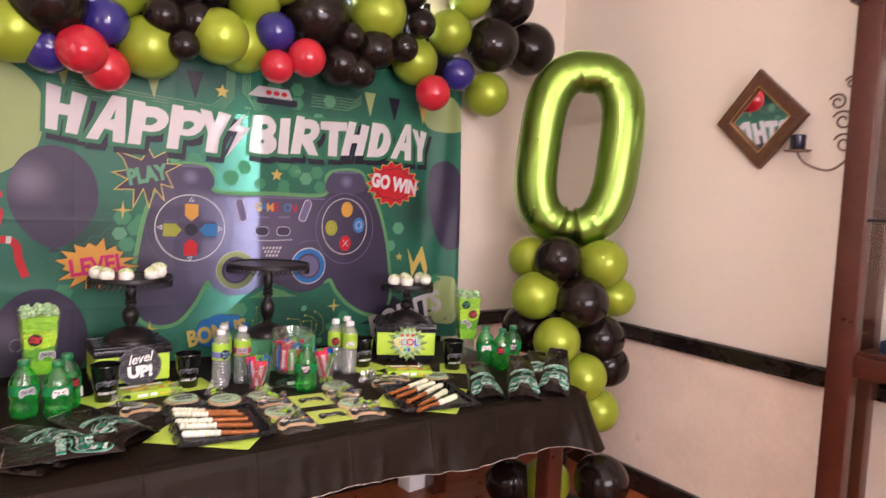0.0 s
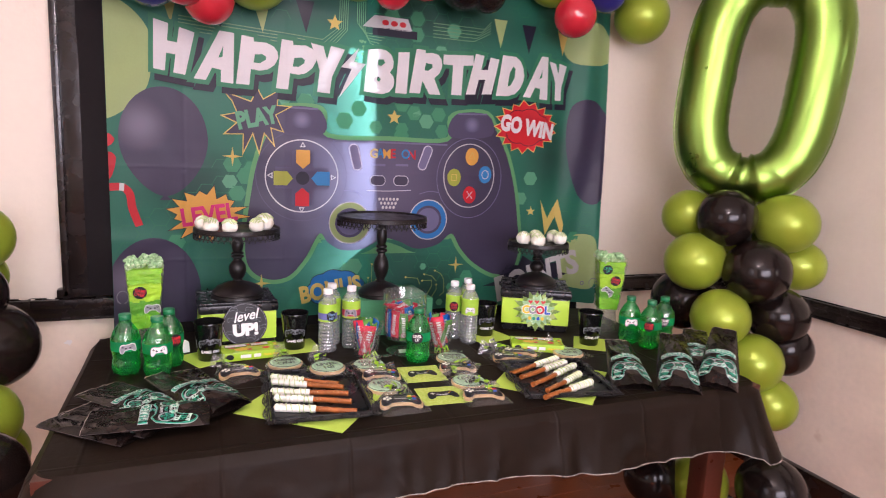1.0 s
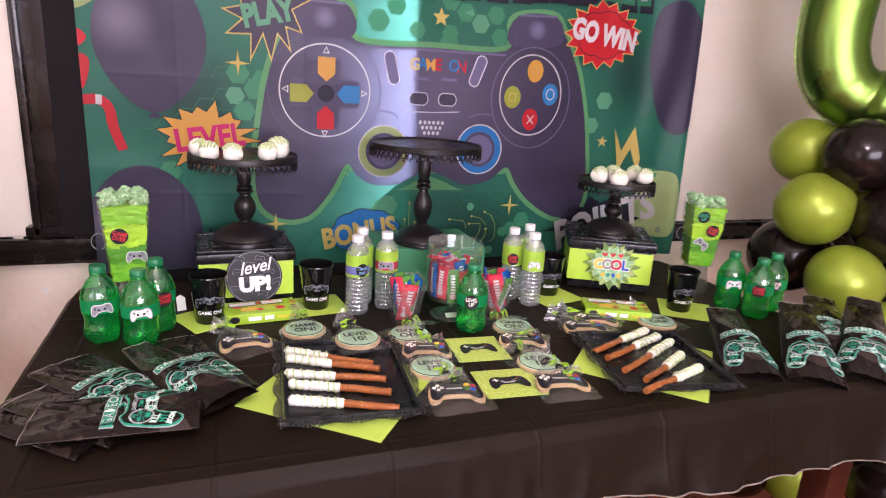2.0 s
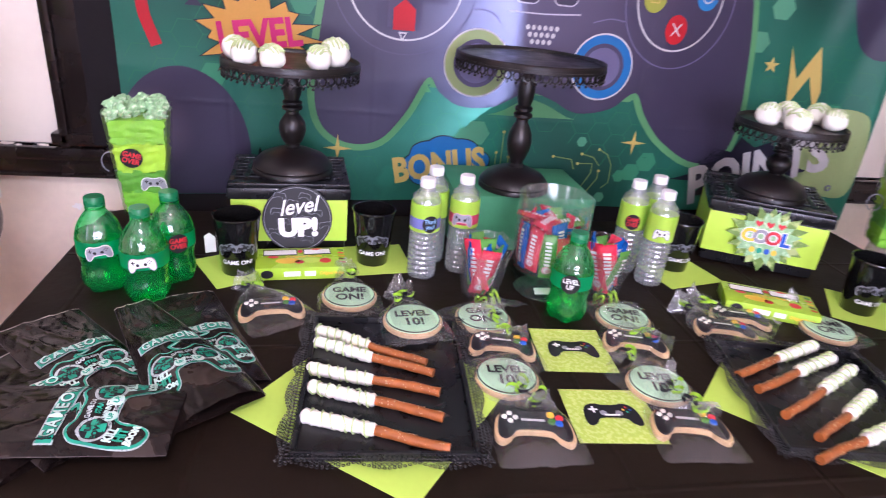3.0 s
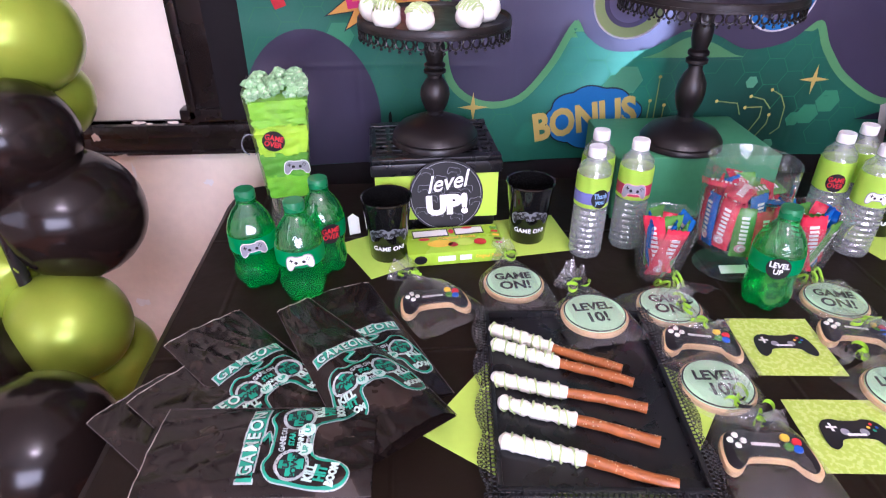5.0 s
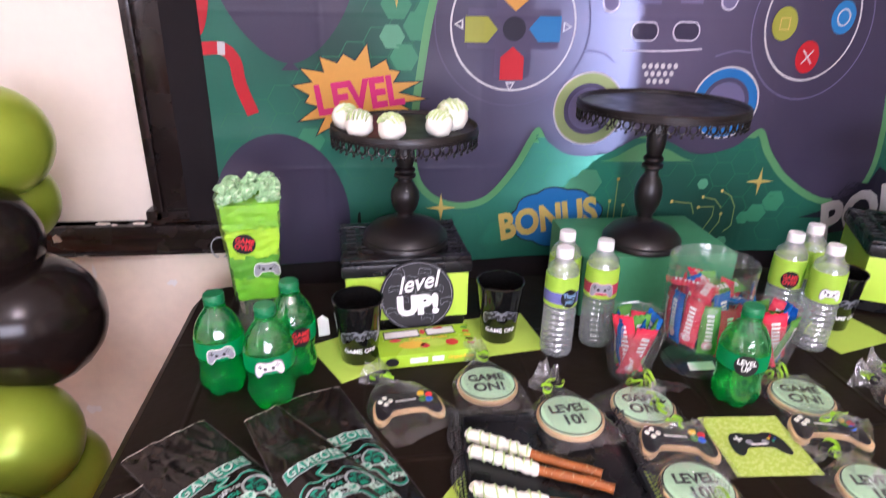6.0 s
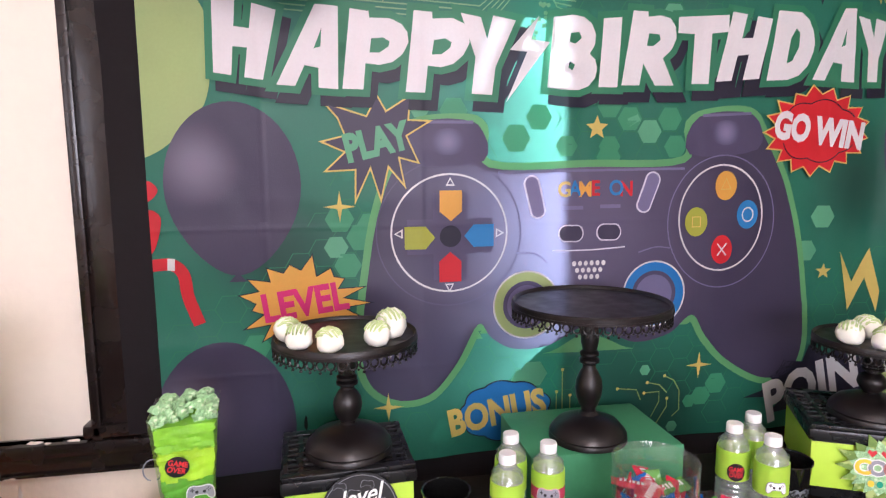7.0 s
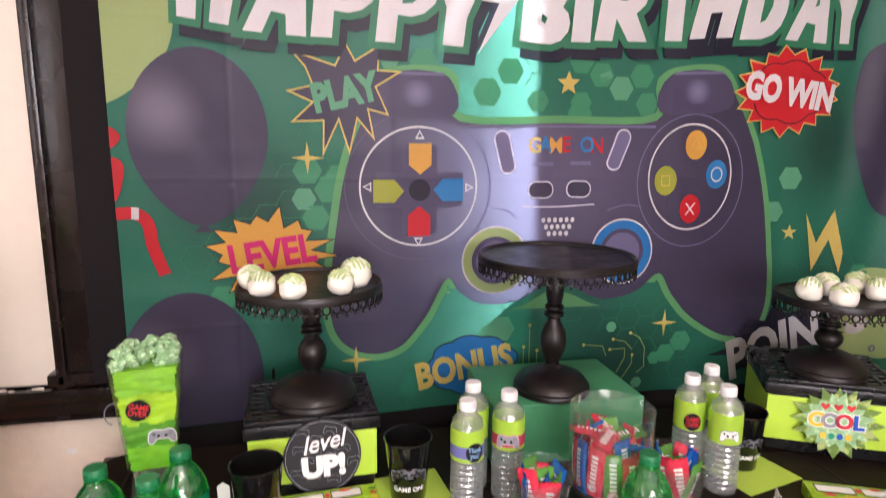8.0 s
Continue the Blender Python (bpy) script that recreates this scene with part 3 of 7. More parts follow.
# window: frame, glass and the wide glossy black casing
win = thing("window_1", (0, 0, 0), label="window with black glossy casing, covered by hanging cloth", category="window", kind="structure")
for nm, sx, sz, x, z in (("casing", 0.118, 1.46, -1.017, 0.863), ("casing", 0.135, 1.46, 0.785, 0.863)):
    own = box(sx, 0.03, sz, (x, 0.018, z), 0.005)
    box(0.022, 0.045, sz, (x - 0.056 * (1 if x < 0 else -1), 0.012, z), 0.006, bm=own)
    box(0.03, 0.04, sz, (x + 0.05 * (1 if x < 0 else -1), 0.014, z), 0.006, bm=own)
    part(nm, own, "trim", win)
part("casing", box(1.955, 0.045, 0.13, (-0.125, 0.012, 2.326), 0.006), "trim", win)
part("sill", box(1.955, 0.045, 0.03, (-0.125, 0.012, 0.868), 0.006), "trim", win)
for x in (WIN[0] + 0.02, WIN[1] - 0.02):
    part("sash", box(0.04, 0.05, WIN[3] - WIN[2], (x, 0.145, WIN[2])), "trim", win)
for z in (WIN[2], 1.55, WIN[3] - 0.04):
    part("sash", box(WIN[1] - WIN[0] - 0.08, 0.05, 0.04, ((WIN[0] + WIN[1]) / 2, 0.145, z)), "trim", win)
pn = part("pane", box(WIN[1] - WIN[0] - 0.08, 0.005, WIN[3] - WIN[2], ((WIN[0] + WIN[1]) / 2, 0.15, WIN[2])), "pane", win)
pn.visible_shadow = False

# two unseen windows, added as frames around the fill lamps
def added_window(name, at, rz, w, h, label):
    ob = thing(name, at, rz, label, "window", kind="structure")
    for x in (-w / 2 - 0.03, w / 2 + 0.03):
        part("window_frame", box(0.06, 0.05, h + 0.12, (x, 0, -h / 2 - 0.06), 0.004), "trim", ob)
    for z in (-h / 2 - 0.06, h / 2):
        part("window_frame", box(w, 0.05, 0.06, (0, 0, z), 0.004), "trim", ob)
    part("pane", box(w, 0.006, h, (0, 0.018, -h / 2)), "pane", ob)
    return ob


added_window("window_2", (-0.2, -4.574, 1.65), 180, 2.3, 1.4, "wide unseen window frame added around the rear fill lamp")
added_window("window_3", (-2.604, -2.3, 1.6), 90, 1.3, 1.4, "unseen window frame added around the side fill lamp")

# patches where the paint has flaked off the rail and the wall
rnd = random.Random(4)
for x, z, w, h in ((-1.301, 0.838, 0.026, 0.022), (-1.195, 0.872, 0.034, 0.010), (-1.117, 0.871, 0.040, 0.009), (-1.25, 0.792, 0.034, 0.006), (-1.172, 0.869, 0.020, 0.006), (-1.40, 0.792, 0.045, 0.006)):
    own = flat([[(x + w / 2 * math.cos(a) * rnd.uniform(0.5, 1.1), z + h / 2 * math.sin(a) * rnd.uniform(0.5, 1.2)) for a in [k * 0.524 for k in range(12)]]])
    turn(own, pose(0, -0.0155, 0, 90))
    structure("paint_chip", own, "chip", "flaked patch of bare plaster on the black rail")
for x, z, w, h in ((-1.384, 0.285, 0.060, 0.070), (-1.330, 0.340, 0.040, 0.035), (-1.295, 0.702, 0.020, 0.034), (-1.255, 0.735, 0.012, 0.040), (-1.08, 0.70, 0.030, 0.022)):
    own = flat([[(x + w / 2 * math.cos(a) * rnd.uniform(0.5, 1.1), z + h / 2 * math.sin(a) * rnd.uniform(0.5, 1.2)) for a in [k * 0.449 for k in range(14)]]])
    turn(own, pose(0, 0.0255, 0, 90))
    structure("paint_patch", own, "filler", "pale filler patch on the worn lower wall")


# ---- table ----
TABLE_Z = 0.75
TX0, TX1, TY0, TY1 = -0.975, 0.985, -1.085, -0.10
table = thing("table", (0, 0, 0), label="dark wooden table under a black plastic cover", category="table")
part("tabletop", box(TX1 - TX0 - 0.02, TY1 - TY0 - 0.02, 0.03, ((TX0 + TX1) / 2, (TY0 + TY1) / 2, TABLE_Z - 0.034), 0.004), "dark_wood", table)
part("apron", box(TX1 - TX0 - 0.16, TY1 - TY0 - 0.16, 0.09, ((TX0 + TX1) / 2, (TY0 + TY1) / 2, TABLE_Z - 0.124), 0.003), "dark_wood", table)
for x in (TX0 + 0.10, TX1 - 0.10):
    for y in (TY0 + 0.10, TY1 - 0.10):
        part("leg", box(0.075, 0.075, TABLE_Z - 0.125, (x, y, 0), 0.006), "dark_wood", table)

# the cover: a sheet over the top that hangs in soft folds, longer at the corners
def cover():
    own = bmesh.new()
    rad, rows = 0.07, 14
    pts = []
    corners = [(TX0, TY0), (TX1, TY0), (TX1, TY1), (TX0, TY1)]
    per = []
    for i in range(4):
        (x0, y0), (x1, y1) = corners[i], corners[(i + 1) % 4]
        d = Vector((x1 - x0, y1 - y0))
        L = d.length
        d.normalize()
        nout = Vector((d.y, -d.x))
        steps = 170 if L > 1.5 else 80
        for k in range(steps):
            s = rad + (L - 2 * rad) * k / steps
            per.append((Vector((x0, y0)) + d * s, nout, min(s, L - s), i))
        c = Vector((x1, y1)) - d * rad - nout * rad
        for k in range(10):
            a = math.pi / 2 * k / 10
            nn = nout * math.cos(a) + d * math.sin(a)
            per.append((c + nn * rad, nn, 0.0, i))
    n = len(per)
    prev = None
    top = []
    for j in range(rows + 1):
        f = j / rows
        ring = []
        for i, (p, nn, s, side) in enumerate(per):
            near = math.exp(-(s / 0.16) ** 2)
            hang = 0.128 + 0.034 * (p.x - TX0) / (TX1 - TX0) + 0.045 * near + 0.012 * math.sin(i * 0.06) + 0.006 * noise.noise(Vector((i * 0.13, 3, side)))
            if side in (1, 2, 3):
                hang += 0.05
            fold = 0.016 * noise.noise(Vector((p.x * 5, p.y * 5, 1.7))) + 0.007 * noise.noise(Vector((p.x * 21, p.y * 21, 4.7))) + 0.030 * near * math.cos(i * 0.26) * f + 0.014 * (1 - abs(noise.noise(Vector((p.x * 7.3, p.y * 7.3 + f * 0.8, 2.2))))) ** 6 + 0.004 * noise.noise(Vector((p.x * 30, p.y * 30, f * 5)))
            out = 0.004 + f * (0.030 + fold + 0.045 * near)
            z = TABLE_Z - hang * f - (0.006 if j else 0.0)
            if j == 0:
                out, z = -0.012, TABLE_Z
            q = p + nn * out
            ring.append(own.verts.new((q.x, q.y, z)))
        if prev:
            for i in range(n):
                own.faces.new((prev[i], prev[(i + 1) % n], ring[(i + 1) % n], ring[i]))
        else:
            top = ring
        prev = ring
    face = own.faces.new(top)
    for v in prev:
        pts.append(tuple(v.co))
    bmesh.ops.triangulate(own, faces=[face])
    return own, pts


own, hem = cover()
cov = part("tablecloth", own, "cloth_black", None, "")
tagged(cov, "black plastic tablecloth with folds draped over the table", "tablecloth")
part("hem", tube(hem, 0.0014, 5, closed=True), "bag_edge", cov, "pale hem line")

# ---- printed birthday cloth ----
BX0, BX1, BZ0, BZ1 = -0.927, 1.05, 0.762, 2.09
PRINTS = {
    "deep": (0.013, 0.080, 0.058), "green": (0.024, 0.200, 0.128), "leaf": (0.060, 0.33, 0.17), "hexa": (0.13, 0.44, 0.25), "rimgreen": (0.145, 0.43, 0.17),
    "lime": (0.44, 0.57, 0.23), "navy": (0.056, 0.046, 0.092), "navy2": (0.092, 0.077, 0.152), "ink": (0.016, 0.014, 0.035), "steel": (0.20, 0.18, 0.33),
    "white": (0.60, 0.585, 0.60), "line": (0.62, 0.60, 0.70), "gold": (0.80, 0.60, 0.16), "amber": (0.86, 0.45, 0.08), "pink": (0.72, 0.03, 0.22),
    "red": (0.70, 0.018, 0.03), "blue": (0.03, 0.26, 0.62), "sky": (0.02, 0.22, 0.60), "olive": (0.45, 0.48, 0.06), "silver": (0.52, 0.51, 0.52), "copper": (0.35, 0.42, 0.13),
    "circuit": (0.20, 0.42, 0.22), "comb": (0.030, 0.225, 0.115), "rim": (0.036, 0.245, 0.125),
}
for key, colour in PRINTS.items():
    M["c_" + key] = cloth_print("cloth_" + key, colour, other=tuple(c * 1.35 for c in colour) if key in ("green", "deep") else None, glow=0.16 if key in ("white", "line", "silver") else 0.46)


def sway(x, z):
    """How far the hanging cloth stands out at a place: soft waves, sharp fold lines, gathers at one end."""
    w = 0.0040 * math.sin(4.1 * x + 1.3 * z) + 0.0030 * math.sin(9.0 * x - 2.0 * z + 1.0) + 0.0022 * math.sin(7.0 * z + 2.2 * x)
    for xc in (-0.66, -0.33, 0.04, 0.40, 0.74):
        w += 0.0017 * math.exp(-((x - xc - 0.03 * math.sin(3 * z)) / 0.022) ** 2)
    for zc in (1.08, 1.40, 1.74):
        w += 0.0012 * math.exp(-((z - zc - 0.012 * math.sin(2.5 * x)) / 0.020) ** 2)
    g = max(0.0, (x - 0.60) / 0.46)
    w += g * g * (0.018 * (1 + math.sin(24 * x + 2.2 * z)) + 0.012 * (1 + math.sin(41 * x - 3 * z)))
    low = max(0.0, (1.15 - z) / 0.4)
    w += low * 0.008 * math.sin(13 * x + 0.6)
    return w


def inside(x, z, loops):
    """Whether a place lies within outlines, inner outlines being holes."""
    odd = False
    for pts in loops:
        for (x0, z0), (x1, z1) in zip(pts, pts[1:] + pts[:1]):
            if (z0 > z) != (z1 > z) and x < x0 + (z - z0) * (x1 - x0) / (z1 - z0):
                odd = not odd
    return odd


def opened(bm, loops, up=2):
    """Takes away what lies wholly behind a print, so that the cloth stays one layer there."""
    lo, hi = [min(p[k] for p in loops[0]) for k in (0, 1)], [max(p[k] for p in loops[0]) for k in (0, 1)]
    hit = set()
    for v in bm.verts:
        x, z = v.co.x, v.co[up]
        if lo[0] < x < hi[0] and lo[1] < z < hi[1] and inside(x, z, loops):
            hit.add(v)
    bmesh.ops.delete(bm, geom=[f for f in bm.faces if all(v in hit for v in f.verts)], context="FACES")
    return bm


def print_on(name, bm, material, layer, label="", parent=None, step=0.022, gap=None):
    """Lays a flat print on the cloth: cut into small cells, then bent with it."""
    xs, zs = [v.co.x for v in bm.verts], [v.co.y for v in bm.verts]
    if max(xs) > 0.62:                          # finer where the cloth is gathered
        step = min(step, 0.010)
    for axis, lo, hi in ((0, min(xs), max(xs)), (1, min(zs), max(zs))):
        k = math.ceil(lo / step)
        while k * step < hi:
            co = [0, 0, 0]
            co[axis] = k * step
            no = [0, 0, 0]
            no[axis] = 1
            bmesh.ops.bisect_plane(bm, geom=bm.verts[:] + bm.edges[:] + bm.faces[:], plane_co=co, plane_no=no)
            k += 1
    for x, dirs in ((BX0 + 0.001, -1), (BX1 - 0.001, 1)):
        bmesh.ops.bisect_plane(bm, geom=bm.verts[:] + bm.edges[:] + bm.faces[:], plane_co=(x, 0, 0), plane_no=(dirs, 0, 0), clear_outer=True)
    bmesh.ops.bisect_plane(bm, geom=bm.verts[:] + bm.edges[:] + bm.faces[:], plane_co=(0, BZ0 + 0.002, 0), plane_no=(0, -1, 0), clear_outer=True)
    if gap:
        opened(bm, gap, 1)
    for v in bm.verts:
        x, z = v.co.x, v.co.y
        v.co = (x, -0.030 - sway(x, z) - 0.0009 * layer, z)
    bmesh.ops.triangulate(bm, faces=[f for f in bm.faces if len(f.verts) > 4])
    return part(name, bm, material, parent or banner, label)


# outlines of the largest prints
outline = smooth_line([(-0.360, 1.548), (-0.256, 1.561), (-0.206, 1.545), (-0.188, 1.457), (0.060, 1.456), (0.305, 1.464), (0.320, 1.555), (0.384, 1.580), (0.474, 1.581), (0.514, 1.536), (0.577, 1.429), (0.624, 1.296),
                       (0.652, 1.145), (0.664, 0.992), (0.627, 0.914), (0.540, 0.908), (0.439, 0.964), (0.380, 1.026), (0.338, 1.085), (0.277, 1.040), (0.185, 1.024), (0.109, 1.055), (0.042, 1.068),
                       (-0.038, 1.027), (-0.124, 1.023), (-0.180, 1.054), (-0.213, 1.089), (-0.263, 0.998), (-0.326, 0.927), (-0.400, 0.915), (-0.462, 0.948), (-0.486, 1.015), (-0.481, 1.122), (-0.467, 1.227), (-0.449, 1.330), (-0.420, 1.426), (-0.389, 1.485)], 5)
GLYPH = {
    "H": [[(0, 0), (.36, 0), (.36, .38), (.62, .40), (.62, 0), (1, 0), (1, 1), (.62, 1), (.62, .66), (.36, .64), (.36, 1), (0, 1)]],
    "A": [[(0, 0), (.30, 0), (.42, .26), (.66, .24), (.68, 0), (1, 0), (1, 1), (.52, 1)], [(.56, .47), (.68, .50), (.68, .72)]],
    "P": [[(0, 0), (.33, 0), (.33, .34), (.56, .33), (.76, .38), (.92, .50), (1, .66), (.97, .80), (.86, .90), (.66, .95), (.33, .92), (.31, 1), (0, 1)], [(.38, .48), (.54, .49), (.68, .58), (.69, .65), (.58, .69), (.39, .66)]],
    "Y": [[(.26, 0), (.68, 0), (.70, .36), (1, .98), (.58, 1), (.50, .70), (.36, .96), (0, .98), (.30, .46)]],
    "B": [[(0, .02), (.30, 0), (.62, 0), (.82, .06), (.96, .18), (1, .30), (.96, .42), (.84, .50), (.95, .62), (.97, .76), (.88, .90), (.70, .98), (.45, 1), (.03, .96)], [(.40, .30), (.48, .26), (.53, .34), (.42, .39)], [(.40, .64), (.52, .62), (.66, .70), (.60, .78), (.42, .76)]],
    "I": [[(0, 0), (1, 0), (1, 1), (0, 1)]],
    "R": [[(0, 0), (.34, 0), (.36, .30), (.64, 0), (1, 0), (.74, .38), (.90, .50), (.98, .66), (.95, .82), (.82, .93), (.60, .96), (.34, .93), (.32, 1), (0, 1)], [(.38, .54), (.52, .54), (.65, .63), (.62, .70), (.40, .71)]],
    "T": [[(.30, 0), (.62, 0), (.66, .74), (1, .76), (1, 1), (0, 1), (0, .76), (.32, .74)]],
    "D": [[(0, 0), (.45, 0), (.68, .06), (.86, .20), (.97, .40), (1, .55), (.96, .74), (.84, .90), (.62, 1), (0, 1)], [(.38, .24), (.50, .28), (.62, .48), (.62, .70), (.52, .76), (.40, .60)]],
}
TITLE = [("H", (-0.780, 1.659), (-0.680, 1.645), (-0.648, 1.789), (-0.776, 1.822)), ("A", (-0.653, 1.636), (-0.523, 1.628), (-0.519, 1.801), (-0.620, 1.807)), ("P", (-0.514, 1.629), (-0.378, 1.625), (-0.365, 1.781), (-0.494, 1.797)),
         ("P", (-0.377, 1.623), (-0.247, 1.619), (-0.227, 1.788), (-0.357, 1.796)), ("Y", (-0.258, 1.622), (-0.146, 1.617), (-0.127, 1.785), (-0.253, 1.797)), ("B", (-0.051, 1.634), (0.072, 1.631), (0.067, 1.798), (-0.041, 1.799)),
         ("I", (0.075, 1.640), (0.122, 1.640), (0.129, 1.798), (0.084, 1.794)), ("R", (0.132, 1.645), (0.264, 1.646), (0.271, 1.810), (0.157, 1.814)), ("T", (0.269, 1.650), (0.406, 1.651), (0.400, 1.811), (0.271, 1.803)),
         ("H", (0.373, 1.656), (0.489, 1.665), (0.517, 1.806), (0.410, 1.819)), ("D", (0.510, 1.661), (0.642, 1.668), (0.634, 1.823), (0.533, 1.826)), ("A", (0.639, 1.666), (0.755, 1.660), (0.748, 1.838), (0.681, 1.836)),
         ("Y", (0.775, 1.661), (0.846, 1.663), (0.842, 1.810), (0.754, 1.824))]


def title_letter(ch, bl, br, tr, tl):
    def put(q):
        u, v = q
        a = [bl[k] + (br[k] - bl[k]) * u for k in (0, 1)]
        b = [tl[k] + (tr[k] - tl[k]) * u for k in (0, 1)]
        return (a[0] + (b[0] - a[0]) * v, a[1] + (b[1] - a[1]) * v)
    return [[put(q) for q in loop] for loop in GLYPH[ch]]


LETTERS = [title_letter(*row) for row in TITLE]
bolt = [(-0.073, 1.794), (-0.141, 1.718), (-0.100, 1.715), (-0.149, 1.602), (-0.046, 1.737), (-0.091, 1.742)]

own = bmesh.new()
nx, nz = 230, 152
grid = [[own.verts.new((BX0 + (BX1 - BX0) * i / nx, -0.030 - sway(BX0 + (BX1 - BX0) * i / nx, BZ0 + (BZ1 - BZ0) * j / nz), BZ0 + (BZ1 - BZ0) * j / nz)) for i in range(nx + 1)] for j in range(nz + 1)]
for j in range(nz):
    for i in range(nx):
        own.faces.new((grid[j][i], grid[j][i + 1], grid[j + 1][i + 1], grid[j + 1][i]))
for loops in [[outline], [bolt]] + LETTERS:
    opened(own, loops)
banner = part("banner", own, "c_green")
tagged(banner, "green satin birthday cloth printed with a navy game controller", "banner")

px = 0.00136                                   # size unit of the print


def at_(p, dx=0.0, dz=0.0):
    return (p[0] + dx * px, p[1] - dz * px)


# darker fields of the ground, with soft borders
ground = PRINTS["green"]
# the two fields near x 0.8 also paint in the gathers' shade
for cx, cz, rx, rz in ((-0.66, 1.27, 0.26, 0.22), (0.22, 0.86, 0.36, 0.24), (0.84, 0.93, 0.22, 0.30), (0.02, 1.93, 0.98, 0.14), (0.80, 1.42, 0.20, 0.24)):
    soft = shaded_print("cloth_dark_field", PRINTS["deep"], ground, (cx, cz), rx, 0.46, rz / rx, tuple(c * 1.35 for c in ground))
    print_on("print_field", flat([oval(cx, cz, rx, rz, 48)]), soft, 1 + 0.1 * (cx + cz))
# honeycomb cells, filled and outlined
rnd = random.Random(11)
for (cx, cz), r in (((-0.529, 1.345), 24), ((-0.483, 1.303), 24), ((-0.538, 1.282), 20), ((-0.122, 1.523), 26), ((-0.067, 1.571), 24), ((0.110, 1.504), 20), ((0.002, 1.505), 20), ((0.280, 1.503), 22),
                    ((-0.074, 0.956), 26), ((-0.110, 0.901), 22), ((0.377, 0.867), 20), ((0.417, 0.899), 22), ((0.346, 0.855), 14), ((0.706, 1.323), 24), ((0.665, 1.235), 22), ((-0.269, 1.584), 24), ((-0.346, 1.590), 18),
                    ((0.217, 0.948), 11), ((0.300, 0.790), 12), ((0.167, 1.564), 16)):
    if inside(cx, cz, [outline]):
        continue
    print_on("honeycomb_cell", flat([oval(cx, cz, r * px, r * px, 6)]), "c_leaf" if rnd.random() < 0.6 else "c_hexa", 2)
own = bmesh.new()
hr, lw = 0.0345, 0.0011
for j in range(-2, 30):
    for i in range(-2, 40):
        cx, cz = BX0 + hr * 1.5 * i, BZ0 + hr * 1.732 * (j + 0.5 * (i % 2))
        show = noise.noise(Vector((cx * 2.6, cz * 2.6, 4.0)))
        if inside(cx, cz, [outline]) or show < -0.05 or not (BX0 + hr < cx < BX1 - hr and BZ0 + hr < cz < BZ1 - hr):
            continue
        if show > 0.12 and rnd.random() < 0.16:
            print_on("honeycomb_cell", flat([oval(cx, cz, hr * 0.9, hr * 0.9, 6)]), "c_leaf" if rnd.random() < 0.7 else "c_hexa", 2)
        for k in range(3 if rnd.random() < 0.75 else 5):
            a0, a1 = math.pi * k / 3, math.pi * (k + 1) / 3
            for q in range(3):
                e = []
                for t in (q / 3, (q + 1) / 3):
                    for r in (hr + lw, hr - lw):
                        x, z = cx + r * (math.cos(a0) * (1 - t) + math.cos(a1) * t), cz + r * (math.sin(a0) * (1 - t) + math.sin(a1) * t)
                        e.append(own.verts.new((x, -0.030 - sway(x, z) - 0.0016, z)))
                own.faces.new((e[0], e[1], e[3], e[2]))
part("honeycomb", own, "c_comb", banner, "pale honeycomb lines")
# lime balloon shapes at the edges
print_on("print_balloon", flat([smooth_line([(-0.998, 1.478), (-0.970, 1.875), (-0.875, 1.868), (-0.797, 1.792), (-0.786, 1.688), (-0.803, 1.594), (-0.863, 1.524), (-0.927, 1.483)], 6)]), "c_lime", 3, "pale lime balloon print")
print_on("print_balloon", flat([smooth_line([(0.811, 1.967), (1.013, 1.990), (1.060, 1.850), (0.923, 1.818), (0.835, 1.857)], 6)]), "c_lime", 3, "pale lime balloon print")
print_on("print_balloon", flat([smooth_line([(0.885, 1.644), (1.006, 1.660), (1.092, 1.496), (1.042, 1.236), (0.941, 1.255), (0.873, 1.454)], 6)]), "c_navy", 3, "dark balloon print")
print_on("print_balloon", flat([smooth_line([(0.958, 1.079), (0.912, 1.048), (0.885, 0.983), (0.882, 0.904), (0.9, 0.845), (1.018, 0.832), (1.047, 0.926), (1.028, 1.06)], 6)]), "c_lime", 2, "pale lime balloon print")


def print_balloon(c, rx, rz):
    cx, cz = c
    pts = [(cx + rx * math.cos(a) * (1.0 - 0.24 * min(0.0, math.sin(a)) ** 2), cz + rz * math.sin(a) * (1.0 if math.sin(a) > 0 else 1.12)) for a in [k * math.pi / 24 for k in range(48)]]
    soft = shaded_print("cloth_navy_balloon", (0.20, 0.17, 0.25), PRINTS["navy"], (cx - rx * 0.52, cz + rz * 0.25), rx * 0.75)
    print_on("print_balloon", flat([pts]), soft, 4, "navy balloon print")
    print_on("balloon_knot", flat([[(cx, cz - rz * 1.08), (cx + 0.018, cz - rz * 1.2), (cx - 0.020, cz - rz * 1.2)]]), "c_navy", 4)


print_balloon((-0.752, 1.424), 0.142, 0.177)
print_balloon((-0.795, 0.872), 0.154, 0.205)
print_on("print_ribbon", flat([ribbon(smooth_line([(-0.930, 1.254), (-0.888, 1.255), (-0.865, 1.232), (-0.858, 1.182), (-0.838, 1.120)], 5, False), 0.026)]), "c_red", 5, "red ribbon print")
print_on("print_ribbon", flat([ribbon([(-0.896, 1.256), (-0.881, 1.255)], 0.026)]), "c_silver", 6)
print_on("print_ribbon", flat([smooth_line([(-0.926, 1.435), (-0.905, 1.417), (-0.918, 1.396), (-0.932, 1.394)], 4)]), "c_red", 5)
print_on("print_ribbon", flat([smooth_line([(-0.931, 1.369), (-0.903, 1.357), (-0.916, 1.296), (-0.934, 1.282)], 4)]), "c_red", 5)

